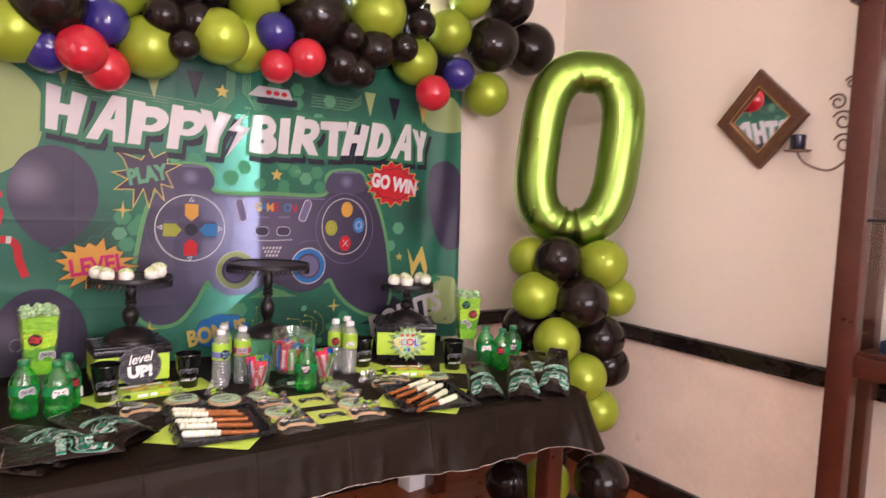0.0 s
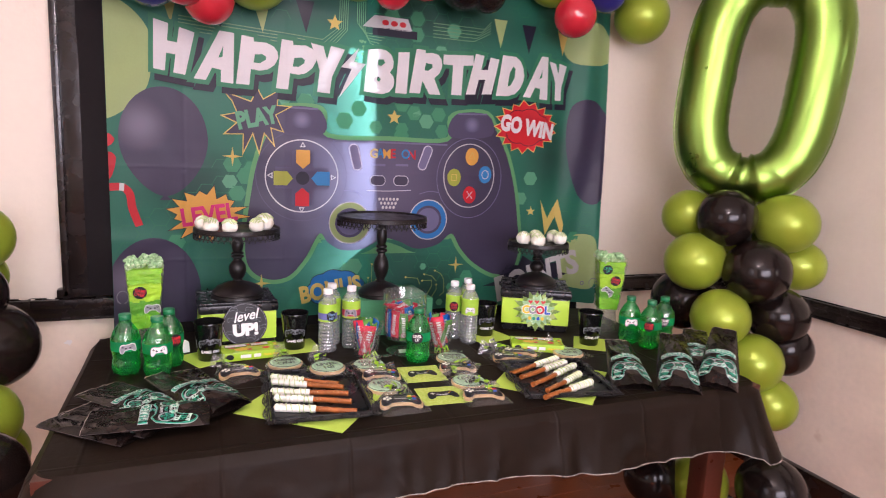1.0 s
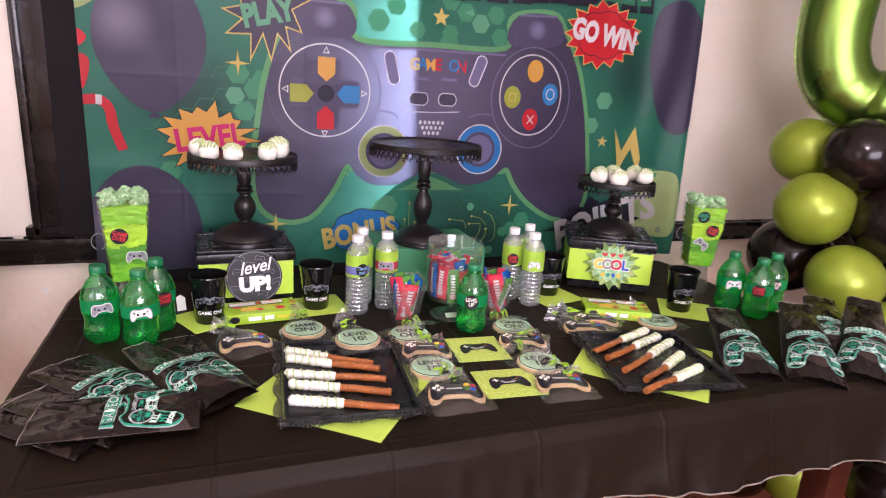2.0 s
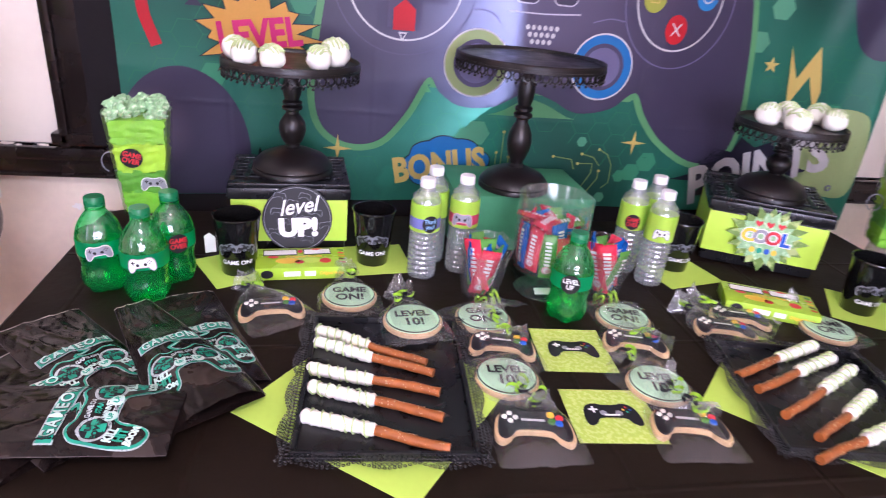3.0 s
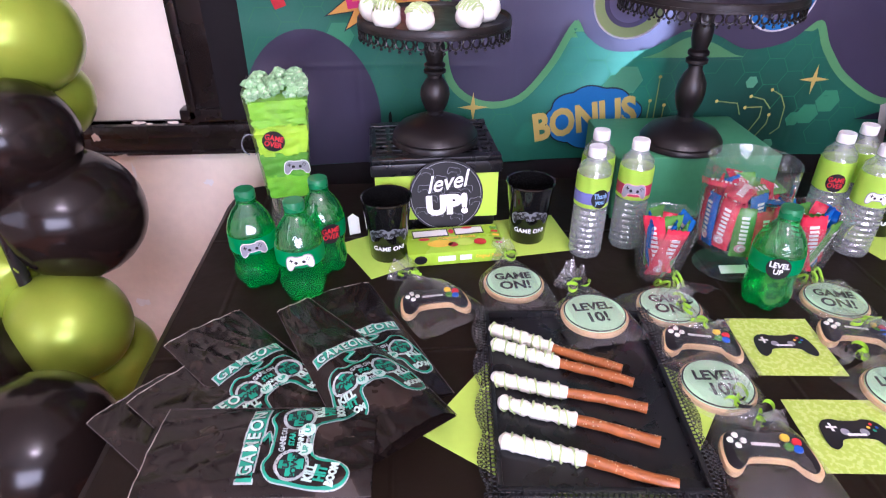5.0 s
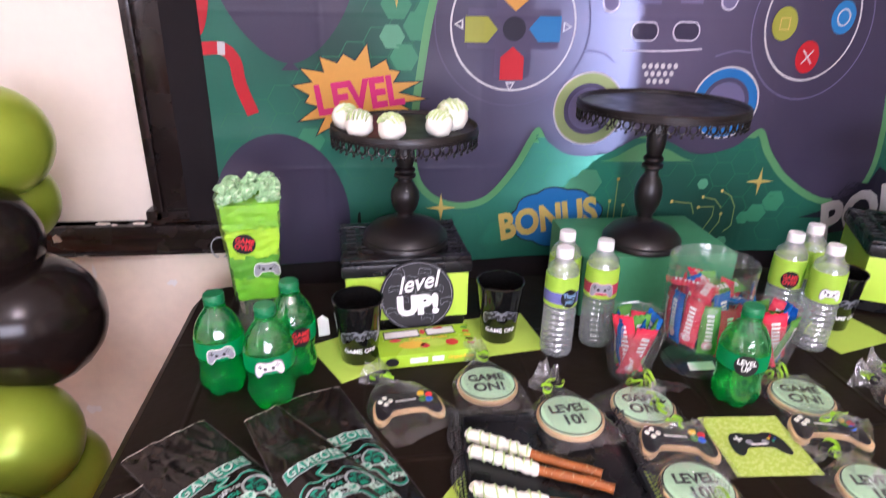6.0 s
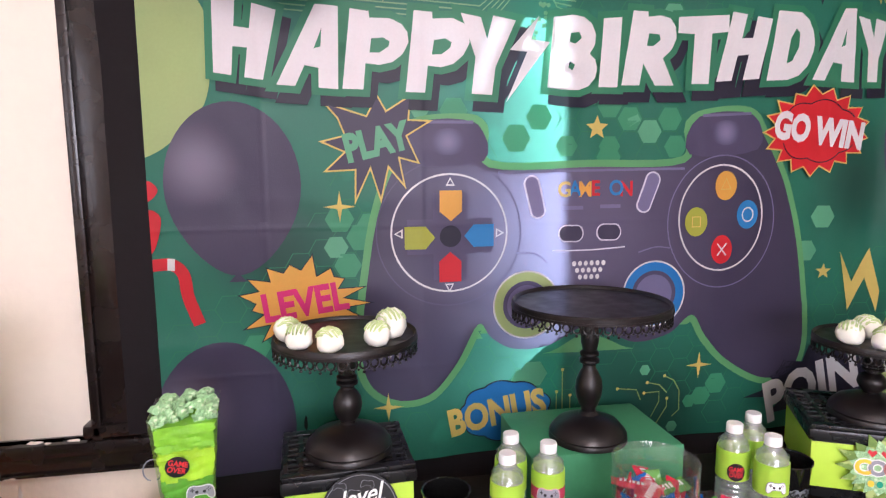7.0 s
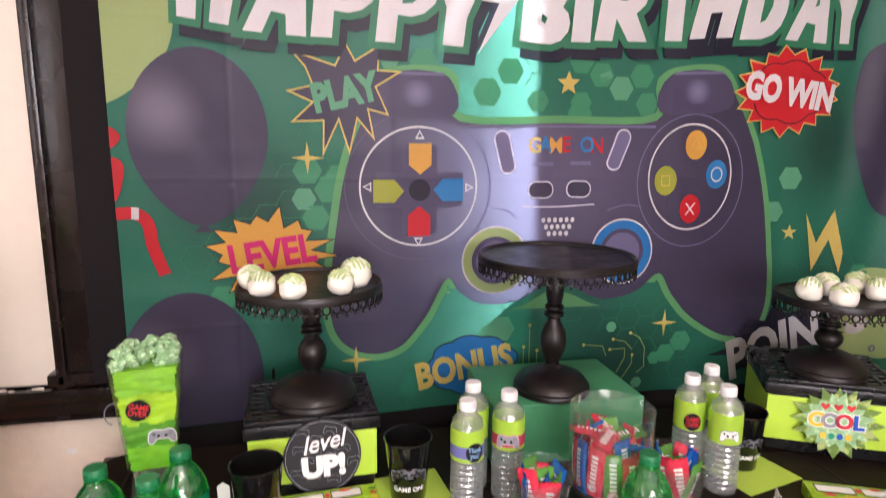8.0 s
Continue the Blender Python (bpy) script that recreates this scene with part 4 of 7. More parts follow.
# controller
print_on("controller_glow", flat([outline], 0.017), "c_rimgreen", 3, "green rim of the printed controller", step=0.016, gap=[outline])
# printed lighter middle; some of the window band's light is in its colour
print_on("controller_body", flat([outline]), shaded_print("cloth_controller", (0.130, 0.110, 0.195), PRINTS["navy"], (0.004, 1.343), 0.52), 5, "navy printed game controller")
for a, b in ((((-0.347, 1.556)), ((-0.219, 1.556))), (((0.338, 1.574)), ((0.483, 1.580)))):
    print_on("controller_trigger", flat([smooth_line([a, b, at_(b, 14, 62), at_(a, -16, 66)], 4)]), "c_navy2", 6)
    print_on("controller_trigger", flat([ribbon([at_(a, 6, -2), at_(b, -4, -2)], 0.007)]), "c_steel", 7)
    mid = ((a[0] + b[0]) / 2, (a[1] + b[1]) / 2)
    print_on("controller_shine", flat([oval(mid[0], mid[1] - 30 * px, 0.046, 0.030)]), shaded_print("cloth_trigger_shine", (0.24, 0.22, 0.38), PRINTS["navy2"], (mid[0], mid[1] - 30 * px), 0.042), 8)
print_on("controller_line", flat([ribbon([(-0.166, 1.446), (0.305, 1.450)], 0.006)]), "c_steel", 6)
print_on("controller_line", flat([ribbon(smooth_line([(-0.032, 1.259), (0.062, 1.258), (0.153, 1.263)], 4, False), 0.003)]), "c_line", 6)
print_on("controller_line", flat([ribbon(smooth_line([(-0.120, 1.257), (-0.074, 1.253), (-0.046, 1.232)], 4, False), 0.003)]), "c_steel", 6)
print_on("controller_line", flat([ribbon(smooth_line([(0.188, 1.248), (0.233, 1.260), (0.271, 1.256)], 4, False), 0.003)]), "c_steel", 6)


def ring(c, rx, rz, w, key, layer, n=56):
    print_on("printed_ring", flat([oval(*c, rx, rz, n), oval(*c, rx - w, rz - w, n)]), key, layer)


ring((-0.280, 1.308), 0.137, 0.137, 0.0042, "c_white", 7)
ring((-0.280, 1.308), 0.170, 0.170, 0.003, "c_navy2", 6)
ring((0.409, 1.327), 0.118, 0.133, 0.0042, "c_white", 7)
ring((0.412, 1.317), 0.150, 0.166, 0.003, "c_steel", 6)
cross = (-0.279, 1.301)
for rz in (0, 90):
    hw, hh = (0.040, 0.100) if rz == 0 else (0.100, 0.040)
    print_on("direction_pad", flat([[(cross[0] + sx * hw, cross[1] + sz * hh) for sx, sz in ((-1, -1), (1, -1), (1, 1), (-1, 1))]]), "c_navy2", 6 + rz / 900)
print_on("direction_pad", flat([oval(*cross, 0.025, 0.025)]), "c_ink", 7)
for c, ang, key in (((-0.278, 1.372), 0, "c_amber"), ((-0.351, 1.299), 90, "c_olive"), ((-0.211, 1.301), -90, "c_blue"), ((-0.280, 1.229), 180, "c_red")):
    m = Matrix.Rotation(radians(ang), 2)
    pts = [m @ Vector(q) for q in ((-0.026, 0.034), (0.026, 0.034), (0.026, -0.014), (0.0, -0.036), (-0.026, -0.014))]
    print_on("arrow_key", flat([[(c[0] + q.x, c[1] + q.y) for q in pts]]), key, 8)
for c, ang in (((-0.279, 1.424), 0), ((-0.282, 1.183), 180), ((-0.397, 1.309), 90), ((-0.164, 1.306), -90)):
    m = Matrix.Rotation(radians(ang), 2)
    tri = [m @ Vector(q) for q in ((0, 0.012), (0.011, -0.008), (-0.011, -0.008))]
    inn = [m @ Vector(q) * 0.55 for q in ((0, 0.012), (0.011, -0.008), (-0.011, -0.008))]
    print_on("arrow_mark", flat([[(c[0] + q.x, c[1] + q.y) for q in tri], [(c[0] + q.x, c[1] + q.y) for q in inn]]), "c_white", 8)
for c, key, sign in (((0.417, 1.407), "c_amber", 3), ((0.339, 1.319), "c_olive", 4), ((0.482, 1.334), "c_blue", 24), ((0.412, 1.248), "c_red", 0)):
    print_on("round_key", flat([oval(*c, 0.030, 0.036)]), key, 8)
    if sign:
        print_on("key_sign", flat([oval(*c, 0.017, 0.019, sign, math.pi / 2 if sign == 3 else math.pi / 4), oval(*c, 0.0135, 0.0155, sign, math.pi / 2 if sign == 3 else math.pi / 4)]), "c_gold" if sign != 24 else "c_white", 9)
    else:
        for s in (1, -1):
            print_on("key_sign", flat([ribbon([(c[0] - 0.013, c[1] - 0.015 * s), (c[0] + 0.013, c[1] + 0.015 * s)], 0.0035)]), "c_white", 9 + s * 0.2)
for c, lean in (((-0.077, 1.387), -14), ((0.210, 1.394), 20)):
    pts = []
    m = Matrix.Rotation(radians(-lean if lean > 0 else -lean), 2)
    for k in range(24):
        a = 2 * math.pi * k / 24
        q = m @ Vector((0.020 * math.cos(a), 0.020 * math.sin(a) + (0.032 if math.sin(a) >= 0 else -0.032)))
        pts.append((c[0] + q.x, c[1] + q.y))
    print_on("pill_key", flat([pts]), "c_line", 7)
    print_on("pill_key", flat([pts], -0.004), "c_steel", 8)
for c in ((0.014, 1.299), (0.110, 1.300)):
    pts = [(c[0] + 0.013 * math.copysign(1, math.cos(a)) + 0.019 * math.cos(a), c[1] + 0.021 * math.sin(a)) for a in [k * math.pi / 12 + 0.01 for k in range(24)]]
    print_on("oval_key", flat([pts]), "c_line", 7)
    print_on("oval_key", flat([pts], -0.003), "c_navy", 8)
for c in ((0.018, 1.360), (0.113, 1.362)):
    print_on("slot", flat([ribbon([(c[0] - 0.026, c[1]), (c[0] + 0.026, c[1])], 0.009)]), "c_steel", 7)
for j, n in enumerate((6, 5, 4)):
    for i in range(n):
        c = (0.060, 1.226)
        print_on("speaker_dot", flat([oval(c[0] + (i - (n - 1) / 2) * 0.0150, c[1] - j * 0.0165, 0.0052, 0.0062, 12)]), "c_white", 7)
gx = (-0.004, 1.403)
for k, (ch, key) in enumerate(zip("GAME ON", ("c_gold", "c_blue", "c_amber", "c_red", "", "c_blue", "c_red"))):
    if key:
        own = words(ch, 0.050, 0.0012)
        turn(own, Matrix.Translation((gx[0] + k * 0.0262, gx[1] + (0.001 if k % 2 else -0.001), 0)) @ Matrix.Diagonal((0.92, 1.0, 1, 1)))
        print_on("lettering", own, key, 7)
for c, key, key2 in (((-0.095, 1.131), "c_lime", "c_white"), ((0.231, 1.144), "c_sky", "c_white")):
    print_on("stick_ring", flat([oval(*c, 0.083, 0.083)]), "c_navy2", 6)
    print_on("stick_ring", flat([oval(*c, 0.079, 0.079), oval(*c, 0.058, 0.058)]), key, 7)
    print_on("stick_ring", flat([oval(*c, 0.083, 0.083), oval(*c, 0.079, 0.079)]), key2, 8)
    print_on("stick_cap", flat([oval(*c, 0.048, 0.048)]), "c_steel", 7)

# words HAPPY BIRTHDAY, lightning bolt
for loops in LETTERS:
    print_on("letter_shadow", flat([[(x + 0.016, z - 0.026) for x, z in loops[0]]], 0.013), "c_ink", 9, step=0.011, gap=loops)
    print_on("letter_rim", flat([loops[0]], 0.0155), "c_rim", 10, step=0.011, gap=loops)
    print_on("letter", flat(loops), "c_white", 11, "white comic-style letter")
print_on("bolt_shadow", flat([[(x - 0.022, z - 0.020) for x, z in bolt]]), "c_ink", 9)
print_on("bolt", flat([bolt]), "c_white", 11, "white lightning bolt print")
for k in range(14):
    c = (-0.065, 1.771)
    print_on("small_ring", flat([oval(c[0] + rnd.uniform(-0.022, 0.028), c[1] + rnd.uniform(-0.05, 0.05), 0.005, 0.005, 10)]), "c_circuit", 3)


def burst(c, sx, sz, n, inner, key, rim, layer, text, tkey, size, lean, seed, jag=0.16, width=0.006):
    pts = star(*c, 1.0, inner, n, 90 + 7 * seed, sx, sz, jag, seed)
    if rim:
        print_on("burst_rim", flat([pts], width), rim, layer)
    print_on("burst", flat([pts]), key, layer + 1)
    own = words(text, size, size * 0.035)
    turn(own, Matrix.Translation((c[0], c[1], 0)) @ Matrix.Rotation(radians(lean), 4, "Z") @ Matrix.Diagonal((0.92, 1.1, 1, 1)))
    print_on("lettering", own, tkey, layer + 2)


play = [(-0.556, 1.600), (-0.464, 1.571), (-0.440, 1.616), (-0.421, 1.582), (-0.367, 1.616), (-0.372, 1.563), (-0.322, 1.561), (-0.377, 1.528), (-0.350, 1.468), (-0.394, 1.480), (-0.382, 1.416), (-0.418, 1.460), (-0.436, 1.385), (-0.458, 1.457), (-0.493, 1.383), (-0.491, 1.454), (-0.558, 1.451), (-0.513, 1.493), (-0.565, 1.516), (-0.512, 1.529), (-0.527, 1.567)]
print_on("burst_rim", flat([play], 0.0016), "c_gold", 8)
print_on("burst", flat([play], -0.0022), "c_navy", 9)
own = words("PLAY", 0.078, 0.0042)
turn(own, Matrix.Translation((*(-0.444, 1.512), 0)) @ Matrix.Rotation(radians(13), 4, "Z") @ Matrix.Diagonal((0.80, 1.05, 1, 1)))
print_on("lettering", own, "c_hexa", 10)
gw = (0.663, 1.540)
for off, key, ly in ((0.0035, "c_gold", 12), (0.0, "c_red", 13)):
    print_on("burst", flat([star(*gw, 1.0, 0.80, 17, 97, 0.146, 0.106, 0.05, 2)], off), key, ly)
for sgn in (1, -1):
    arc = [(gw[0] + 0.104 * math.cos(a) * (1 + 0.07 * abs(math.sin(3.5 * a))), gw[1] + sgn * 0.068 * math.sin(a) * (1 + 0.16 * abs(math.sin(3.5 * a)))) for a in [0.45 + 2.25 * k / 40 for k in range(41)]]
    print_on("burst_line", flat([ribbon(arc, 0.0028)]), "c_ink", 14)
own = words("GO WIN", 0.088, 0.0050)
turn(own, Matrix.Translation((gw[0] + 0.004, gw[1] - 0.002, 0)) @ Matrix.Rotation(radians(-7), 4, "Z") @ Matrix.Diagonal((0.74, 1.0, 1, 1)))
print_on("lettering", own, "c_white", 15)
burst((-0.611, 1.158), 0.134, 0.096, 17, 0.70, "c_amber", "c_ink", 8, "LEVEL", "c_pink", 0.080, 8, 5, 0.14, 0.002)
cl = (-0.143, 0.867)
cloud = []
for k in range(60):
    a = 2 * math.pi * k / 60
    r = 1 + 0.10 * abs(math.sin(a * 4.5))
    cloud.append((cl[0] + 0.105 * r * math.cos(a), cl[1] + 0.070 * r * math.sin(a)))
print_on("cloud", flat([cloud], 0.003), "c_ink", 6)
print_on("cloud", flat([cloud]), "c_sky", 7, "blue cloud print")
own = words("BONUS", 0.080, 0.0035)
turn(own, Matrix.Translation((cl[0] - 0.022, cl[1] - 0.004, 0)) @ Matrix.Rotation(radians(10), 4, "Z") @ Matrix.Diagonal((0.92, 1.15, 1, 1)))
print_on("lettering", own, "c_gold", 8)
c = (0.703, 0.876)
print_on("burst", flat([star(c[0] + 0.02, c[1], 1.0, 0.66, 12, 100, 0.20, 0.11, 0.2, 9)]), "c_ink", 5)
own = words("POINTS", 0.122, 0.005, 0.1)
turn(own, Matrix.Translation((c[0] + 0.055, c[1] + 0.012, 0)) @ Matrix.Rotation(radians(17), 4, "Z") @ Matrix.Diagonal((1.02, 1.2, 1, 1)))
print_on("lettering", own, "c_silver", 7)
bz = [(0.758, 1.232), (0.799, 1.150), (0.848, 1.238), (0.881, 1.122), (0.874, 1.066), (0.838, 1.158), (0.791, 1.073)]
print_on("bolt", flat([bz]), "c_gold", 6, "golden zigzag print")
for c, r, n, inner in (((0.076, 1.547), 0.029, 5, 0.45), ((-0.528, 1.373), 0.036, 4, 0.2), ((-0.429, 0.901), 0.036, 4, 0.2), ((0.365, 0.952), 0.036, 4, 0.2), ((0.714, 1.180), 0.022, 5, 0.4), ((-0.166, 1.873), 0.030, 5, 0.45)):
    print_on("print_star", flat([star(*c, r, r * inner, n, 90)]), "c_gold", 6)
# pennants
for c, key, w in (((-0.728, 1.874), "c_copper", 0.05), ((-0.569, 1.874), "c_ink", 0.06), ((-0.427, 1.875), "c_lime", 0.052), ((-0.275, 1.889), "c_ink", 0.055), ((0.517, 1.914), "c_lime", 0.05), ((0.651, 1.906), "c_ink", 0.055), ((0.815, 1.912), "c_gold", 0.05)):
    print_on("pennant", flat([[(c[0] - w * 0.6, c[1] + 0.05), (c[0] + w * 0.6, c[1] + 0.05), (c[0] + 0.005, c[1] - 0.062)]]), key, 5)
# circuit tracks
z0 = (-0.464, 1.857)
for k in range(5):
    s = 0.011 * k
    a, b = (-0.699, 1.841), (-0.159, 1.837)
    pts = [(a[0], a[1] - s), (b[0] - 0.05 + s * 0.4, a[1] - s - 0.03), (b[0] + 0.01 + s * 0.7, a[1] + 0.02 - s * 0.2), (b[0] + 0.012 + s * 0.7, a[1] + 0.12)]
    print_on("circuit_track", flat([ribbon(pts, 0.0030)]), "c_circuit", 3)
    a = (-0.081, 1.864)
    pts = [(a[0] + s * 0.7, a[1] + 0.12), (a[0] + s * 0.7, a[1] + 0.02 - s * 0.5), (a[0] + 0.03 + s * 0.5, a[1] - 0.012 - s * 0.8), (a[0] + 0.12 - s, a[1] - 0.012 - s)]
    print_on("circuit_track", flat([ribbon(pts, 0.0030)]), "c_circuit", 3)
    a = (0.225, 1.889)
    print_on("circuit_track", flat([ribbon([(a[0], a[1] + 0.03 - s * 1.2), (a[0] + 0.22 - s, a[1] + 0.03 - s * 1.2), (a[0] + 0.25, a[1] + 0.06 - s)], 0.0028)]), "c_circuit", 3)
for pts in ([(0.142, 0.906), (0.195, 0.899), (0.207, 0.871)], [(0.216, 0.888), (0.259, 0.888), (0.260, 0.862), (0.239, 0.823)], [(0.224, 0.915), (0.259, 0.906), (0.281, 0.883)], [(0.282, 0.868), (0.282, 0.845), (0.249, 0.795)],
            [(0.272, 0.929), (0.299, 0.915), (0.316, 0.886), (0.318, 0.834), (0.299, 0.818)], [(-0.001, 0.964), (-0.000, 0.818)], [(-0.015, 0.908), (-0.015, 0.820)], [(0.019, 0.898), (0.019, 0.817)]):
    print_on("circuit_track", flat([ribbon(pts, 0.0028)]), "c_copper", 3)
    print_on("circuit_node", flat([oval(*pts[0], 0.0042, 0.0042, 10)]), "c_gold", 4)
# arcade console print near the upper edge
c = (0.059, 1.885)
print_on("console_print", flat([[(c[0] - 0.12, c[1] - 0.01), (c[0] + 0.08, c[1] - 0.01), (c[0] + 0.06, c[1] + 0.035), (c[0] - 0.075, c[1] + 0.035)]]), "c_silver", 5)
print_on("console_print", flat([ribbon([(c[0] - 0.08, c[1] - 0.022), (c[0] + 0.10, c[1] - 0.022)], 0.03)]), "c_ink", 5)
for k in (-0.03, 0.005, 0.04):
    print_on("console_key", flat([oval(c[0] + k, c[1] + 0.012, 0.014, 0.010, 16)]), "c_red", 6)

# metal eyelet at the lower corner
own = tube([(0.986 + 0.0075 * math.cos(a), -0.036 - sway(0.986, 0.855), 0.855 + 0.0075 * math.sin(a)) for a in [k * math.pi / 10 for k in range(20)]], 0.0028, 8, closed=True)
part("eyelet", own, "silver_ink", banner, "small metal eyelet")

# black cloth hung behind it over the window, parted so that daylight falls through; it reaches down behind the table
def backing(x0, x1, z0, z1, seed, deep=0.0, bend=0.0):
    own = bmesh.new()
    nx, nz = max(8, int((x1 - x0) / 0.022)), 26
    g = [[own.verts.new((x0 + (x1 - x0) * i / nx + 0.008 * noise.noise(Vector((j * 0.25, seed, 1))) * (1 if i in (0, nx) else 0),
                         -0.017 + deep + bend * max(0.0, (i / nx - 0.6) / 0.4) ** 2 + 0.005 * noise.noise(Vector((i * 0.35, j * 0.10, seed))), z0 + (z1 - z0) * j / nz)) for i in range(nx + 1)] for j in range(nz + 1)]
    for j in range(nz):
        for i in range(nx):
            own.faces.new((g[j][i], g[j][i + 1], g[j + 1][i + 1], g[j + 1][i]))
    ob = part("curtain", own, "cloth_back")
    return tagged(ob, "black wrinkled cloth hung over the window", "curtain", "black cloth over the window")


backing(-1.005, -0.74, 0.875, 2.24, 2)
# unseen piece, set back and bent to fade the daylight's left edge
backing(-0.965, -0.085, 0.905, 2.24, 3, 0.072, 0.045)
# extra strip, added above the printed cloth to block stray daylight
backing(-0.36, 0.14, 2.10, 2.44, 7, 0.004)
backing(0.002, 1.0, 0.875, 2.24, 5)
backing(-0.93, 1.0, 0.42, 0.90, 9)

# ---- balloons ----
def balloon(at, r, colour, axis, label, group):
    """A blown latex balloon, a little longer than wide, with a neck and a rolled knot. axis: the way from its top to its knot."""
    prof = [(0.0, 1.05)]
    for k in range(1, 15):
        a = math.pi * k / 16
        prof.append((math.sin(a) * (1.0 - 0.10 * max(0.0, -math.cos(a))), math.cos(a) * 1.05))
    prof += [(0.16, -1.07), (0.07, -1.13), (0.045, -1.16), (0.0, -1.16)]
    m = Vector(axis).normalized().to_track_quat("-Z", "Y").to_matrix().to_4x4()
    ob = part("balloon", turn(lathe([(q * r, z * r) for q, z in prof[::-1]], 28), m), colour + "_balloon")
    ob.location = at
    knot = [(0.0, -1.245), (0.04, -1.25), (0.11, -1.23), (0.10, -1.20), (0.055, -1.175), (0.05, -1.15), (0.0, -1.14)]
    part("knot", turn(lathe([(q * r, z * r) for q, z in knot], 10), m), colour + "_balloon", ob)
    return tagged(ob, label, "balloon", group)


LATEX = {"lime": "shiny lime green latex balloon", "black": "shiny black latex balloon", "red": "shiny red latex balloon", "navy": "shiny navy blue latex balloon"}


# the columns: x, y, z, radius of each balloon
COLUMN_CORNER = {}
COLUMN_CORNER["black"] = [(1.23, -0.628, 1.221, 0.11), (1.288, -0.737, 1.031, 0.122), (1.216, -0.463, 0.863, 0.125), (1.425, -0.733, 0.851, 0.114), (1.482, -0.735, 0.715, 0.106), (1.286, -0.912, 0.249, 0.122), (1.021, -0.603, 0.182, 0.11), (1.34, -0.564, 0.56, 0.119), (1.306, -0.614, 0.38, 0.114)]
COLUMN_CORNER["lime"] = [(1.228, -0.436, 1.209, 0.105), (1.448, -0.704, 1.207, 0.114), (1.147, -0.575, 1.045, 0.113), (1.579, -0.677, 1.034, 0.1), (1.172, -0.705, 0.854, 0.108), (1.273, -0.78, 0.694, 0.109), (1.342, -0.813, 0.537, 0.101), (1.149, -0.714, 0.199, 0.11), (1.446, -0.508, 1.145, 0.102)]
COLUMN_TABLE = {}
COLUMN_TABLE["lime"] = [(-1.219, -0.463, 0.642, 0.104), (-1.209, -0.403, 0.51, 0.093), (-1.253, -0.254, 1.116, 0.101), (-1.269, -0.206, 0.99, 0.083)]
COLUMN_TABLE["black"] = [(-1.209, -0.356, 0.817, 0.125), (-1.254, -0.368, 0.972, 0.103), (-1.169, -0.709, 0.586, 0.124), (-1.115, -0.626, 0.445, 0.092)]


def column(cx, cy, top, balls, group):
    """Balloons tied by their knots to a thin pole on a round foot."""
    pole = part("column_pole", lathe([(0, 0), (0.11, 0.0), (0.11, 0.012), (0.012, 0.02), (0.012, top), (0.0, top)], 16), "black_plastic")
    pole.location = (cx, cy, 0.0)
    tagged(pole, "thin black pole on a round foot inside a balloon column", "pole")
    for col, rows in balls.items():
        for x, y, z, r in rows:
            balloon((x, y, z), r, col, (cx - x, cy - y, 0.05), LATEX[col] + " tied into a standing column", group)


column(1.36, -0.62, 1.20, COLUMN_CORNER, "balloon column by the corner")
column(-1.27, -0.46, 1.14, COLUMN_TABLE, "balloon column beside the table")
for x, y, z, r, col in ((-1.36, -0.56, 0.60, 0.115, "black"), (-1.38, -0.40, 0.72, 0.115, "lime"), (-1.24, -0.50, 0.32, 0.115, "lime"), (-1.34, -0.58, 0.34, 0.115, "lime"), (-1.20, -0.40, 0.22, 0.11, "black"), (-1.30, -0.50, 0.12, 0.115, "black"), (-1.40, -0.36, 0.96, 0.11, "black")):
    balloon((x, y, z), r, col, (-1.27 - x, -0.46 - y, 0.05), LATEX[col] + " tied into a standing column", "balloon column beside the table")

# foil number standing on the column
def foil_zero(at, rz, w, h, r):
    own = bmesh.new()
    n, segs = 220, 22
    rings, rim = [], []
    sx, sz = w / 2 - r, h / 2 - r
    for i in range(n):
        t = 2 * math.pi * i / n
        c, s = math.cos(t), math.sin(t)
        px, pz = sx * math.copysign(abs(c) ** 0.75, c), sz * math.copysign(abs(s) ** 0.62, s)
        tx, tz = -s * sx, c * sz
        ln = math.hypot(tx, tz)
        nx, nz = tz / ln, -tx / ln
        crease = 1.0 - 0.03 * abs(math.sin(t * 9)) * (abs(s) ** 3)
        pinch = 1.0 - 0.18 * math.exp(-((t - 1.5 * math.pi) / 0.10) ** 2)
        ring = []
        for k in range(segs):
            a = 2 * math.pi * k / segs
            ca, sa = math.cos(a), math.sin(a)
            lens = math.copysign(abs(ca) ** 0.85, ca)
            pucker = 1 - 0.035 * abs(ca) ** 6 * abs(math.sin(t * 46))
            rr = r * crease * pinch * pucker * (1 + 0.016 * noise.noise(Vector((px * 9, pz * 9, a))))
            ring.append(own.verts.new((px + nx * rr * lens, sa * rr * 0.95, pz + nz * rr * lens)))
        rings.append(ring)
        if i % 2 == 0:
            edge = r * crease * pinch + 0.0015 + 0.0015 * noise.noise(Vector((i * 0.5, 0, 2)))
            rim.append((px + nx * edge, 0, pz + nz * edge))
    for i in range(n):
        lo, hi = rings[i], rings[(i + 1) % n]
        for k in range(segs):
            own.faces.new((lo[k], lo[(k + 1) % segs], hi[(k + 1) % segs], hi[k]))
    ob = part("number_balloon", own, "foil")
    ob.matrix_world = pose(*at, 0, 0, rz) @ pose(0, 0, 0, 0, 5, 0)
    seam = tube(rim, 0.0028, 4, closed=True)
    part("seam", seam, "foil", ob, "flat crimped seam")
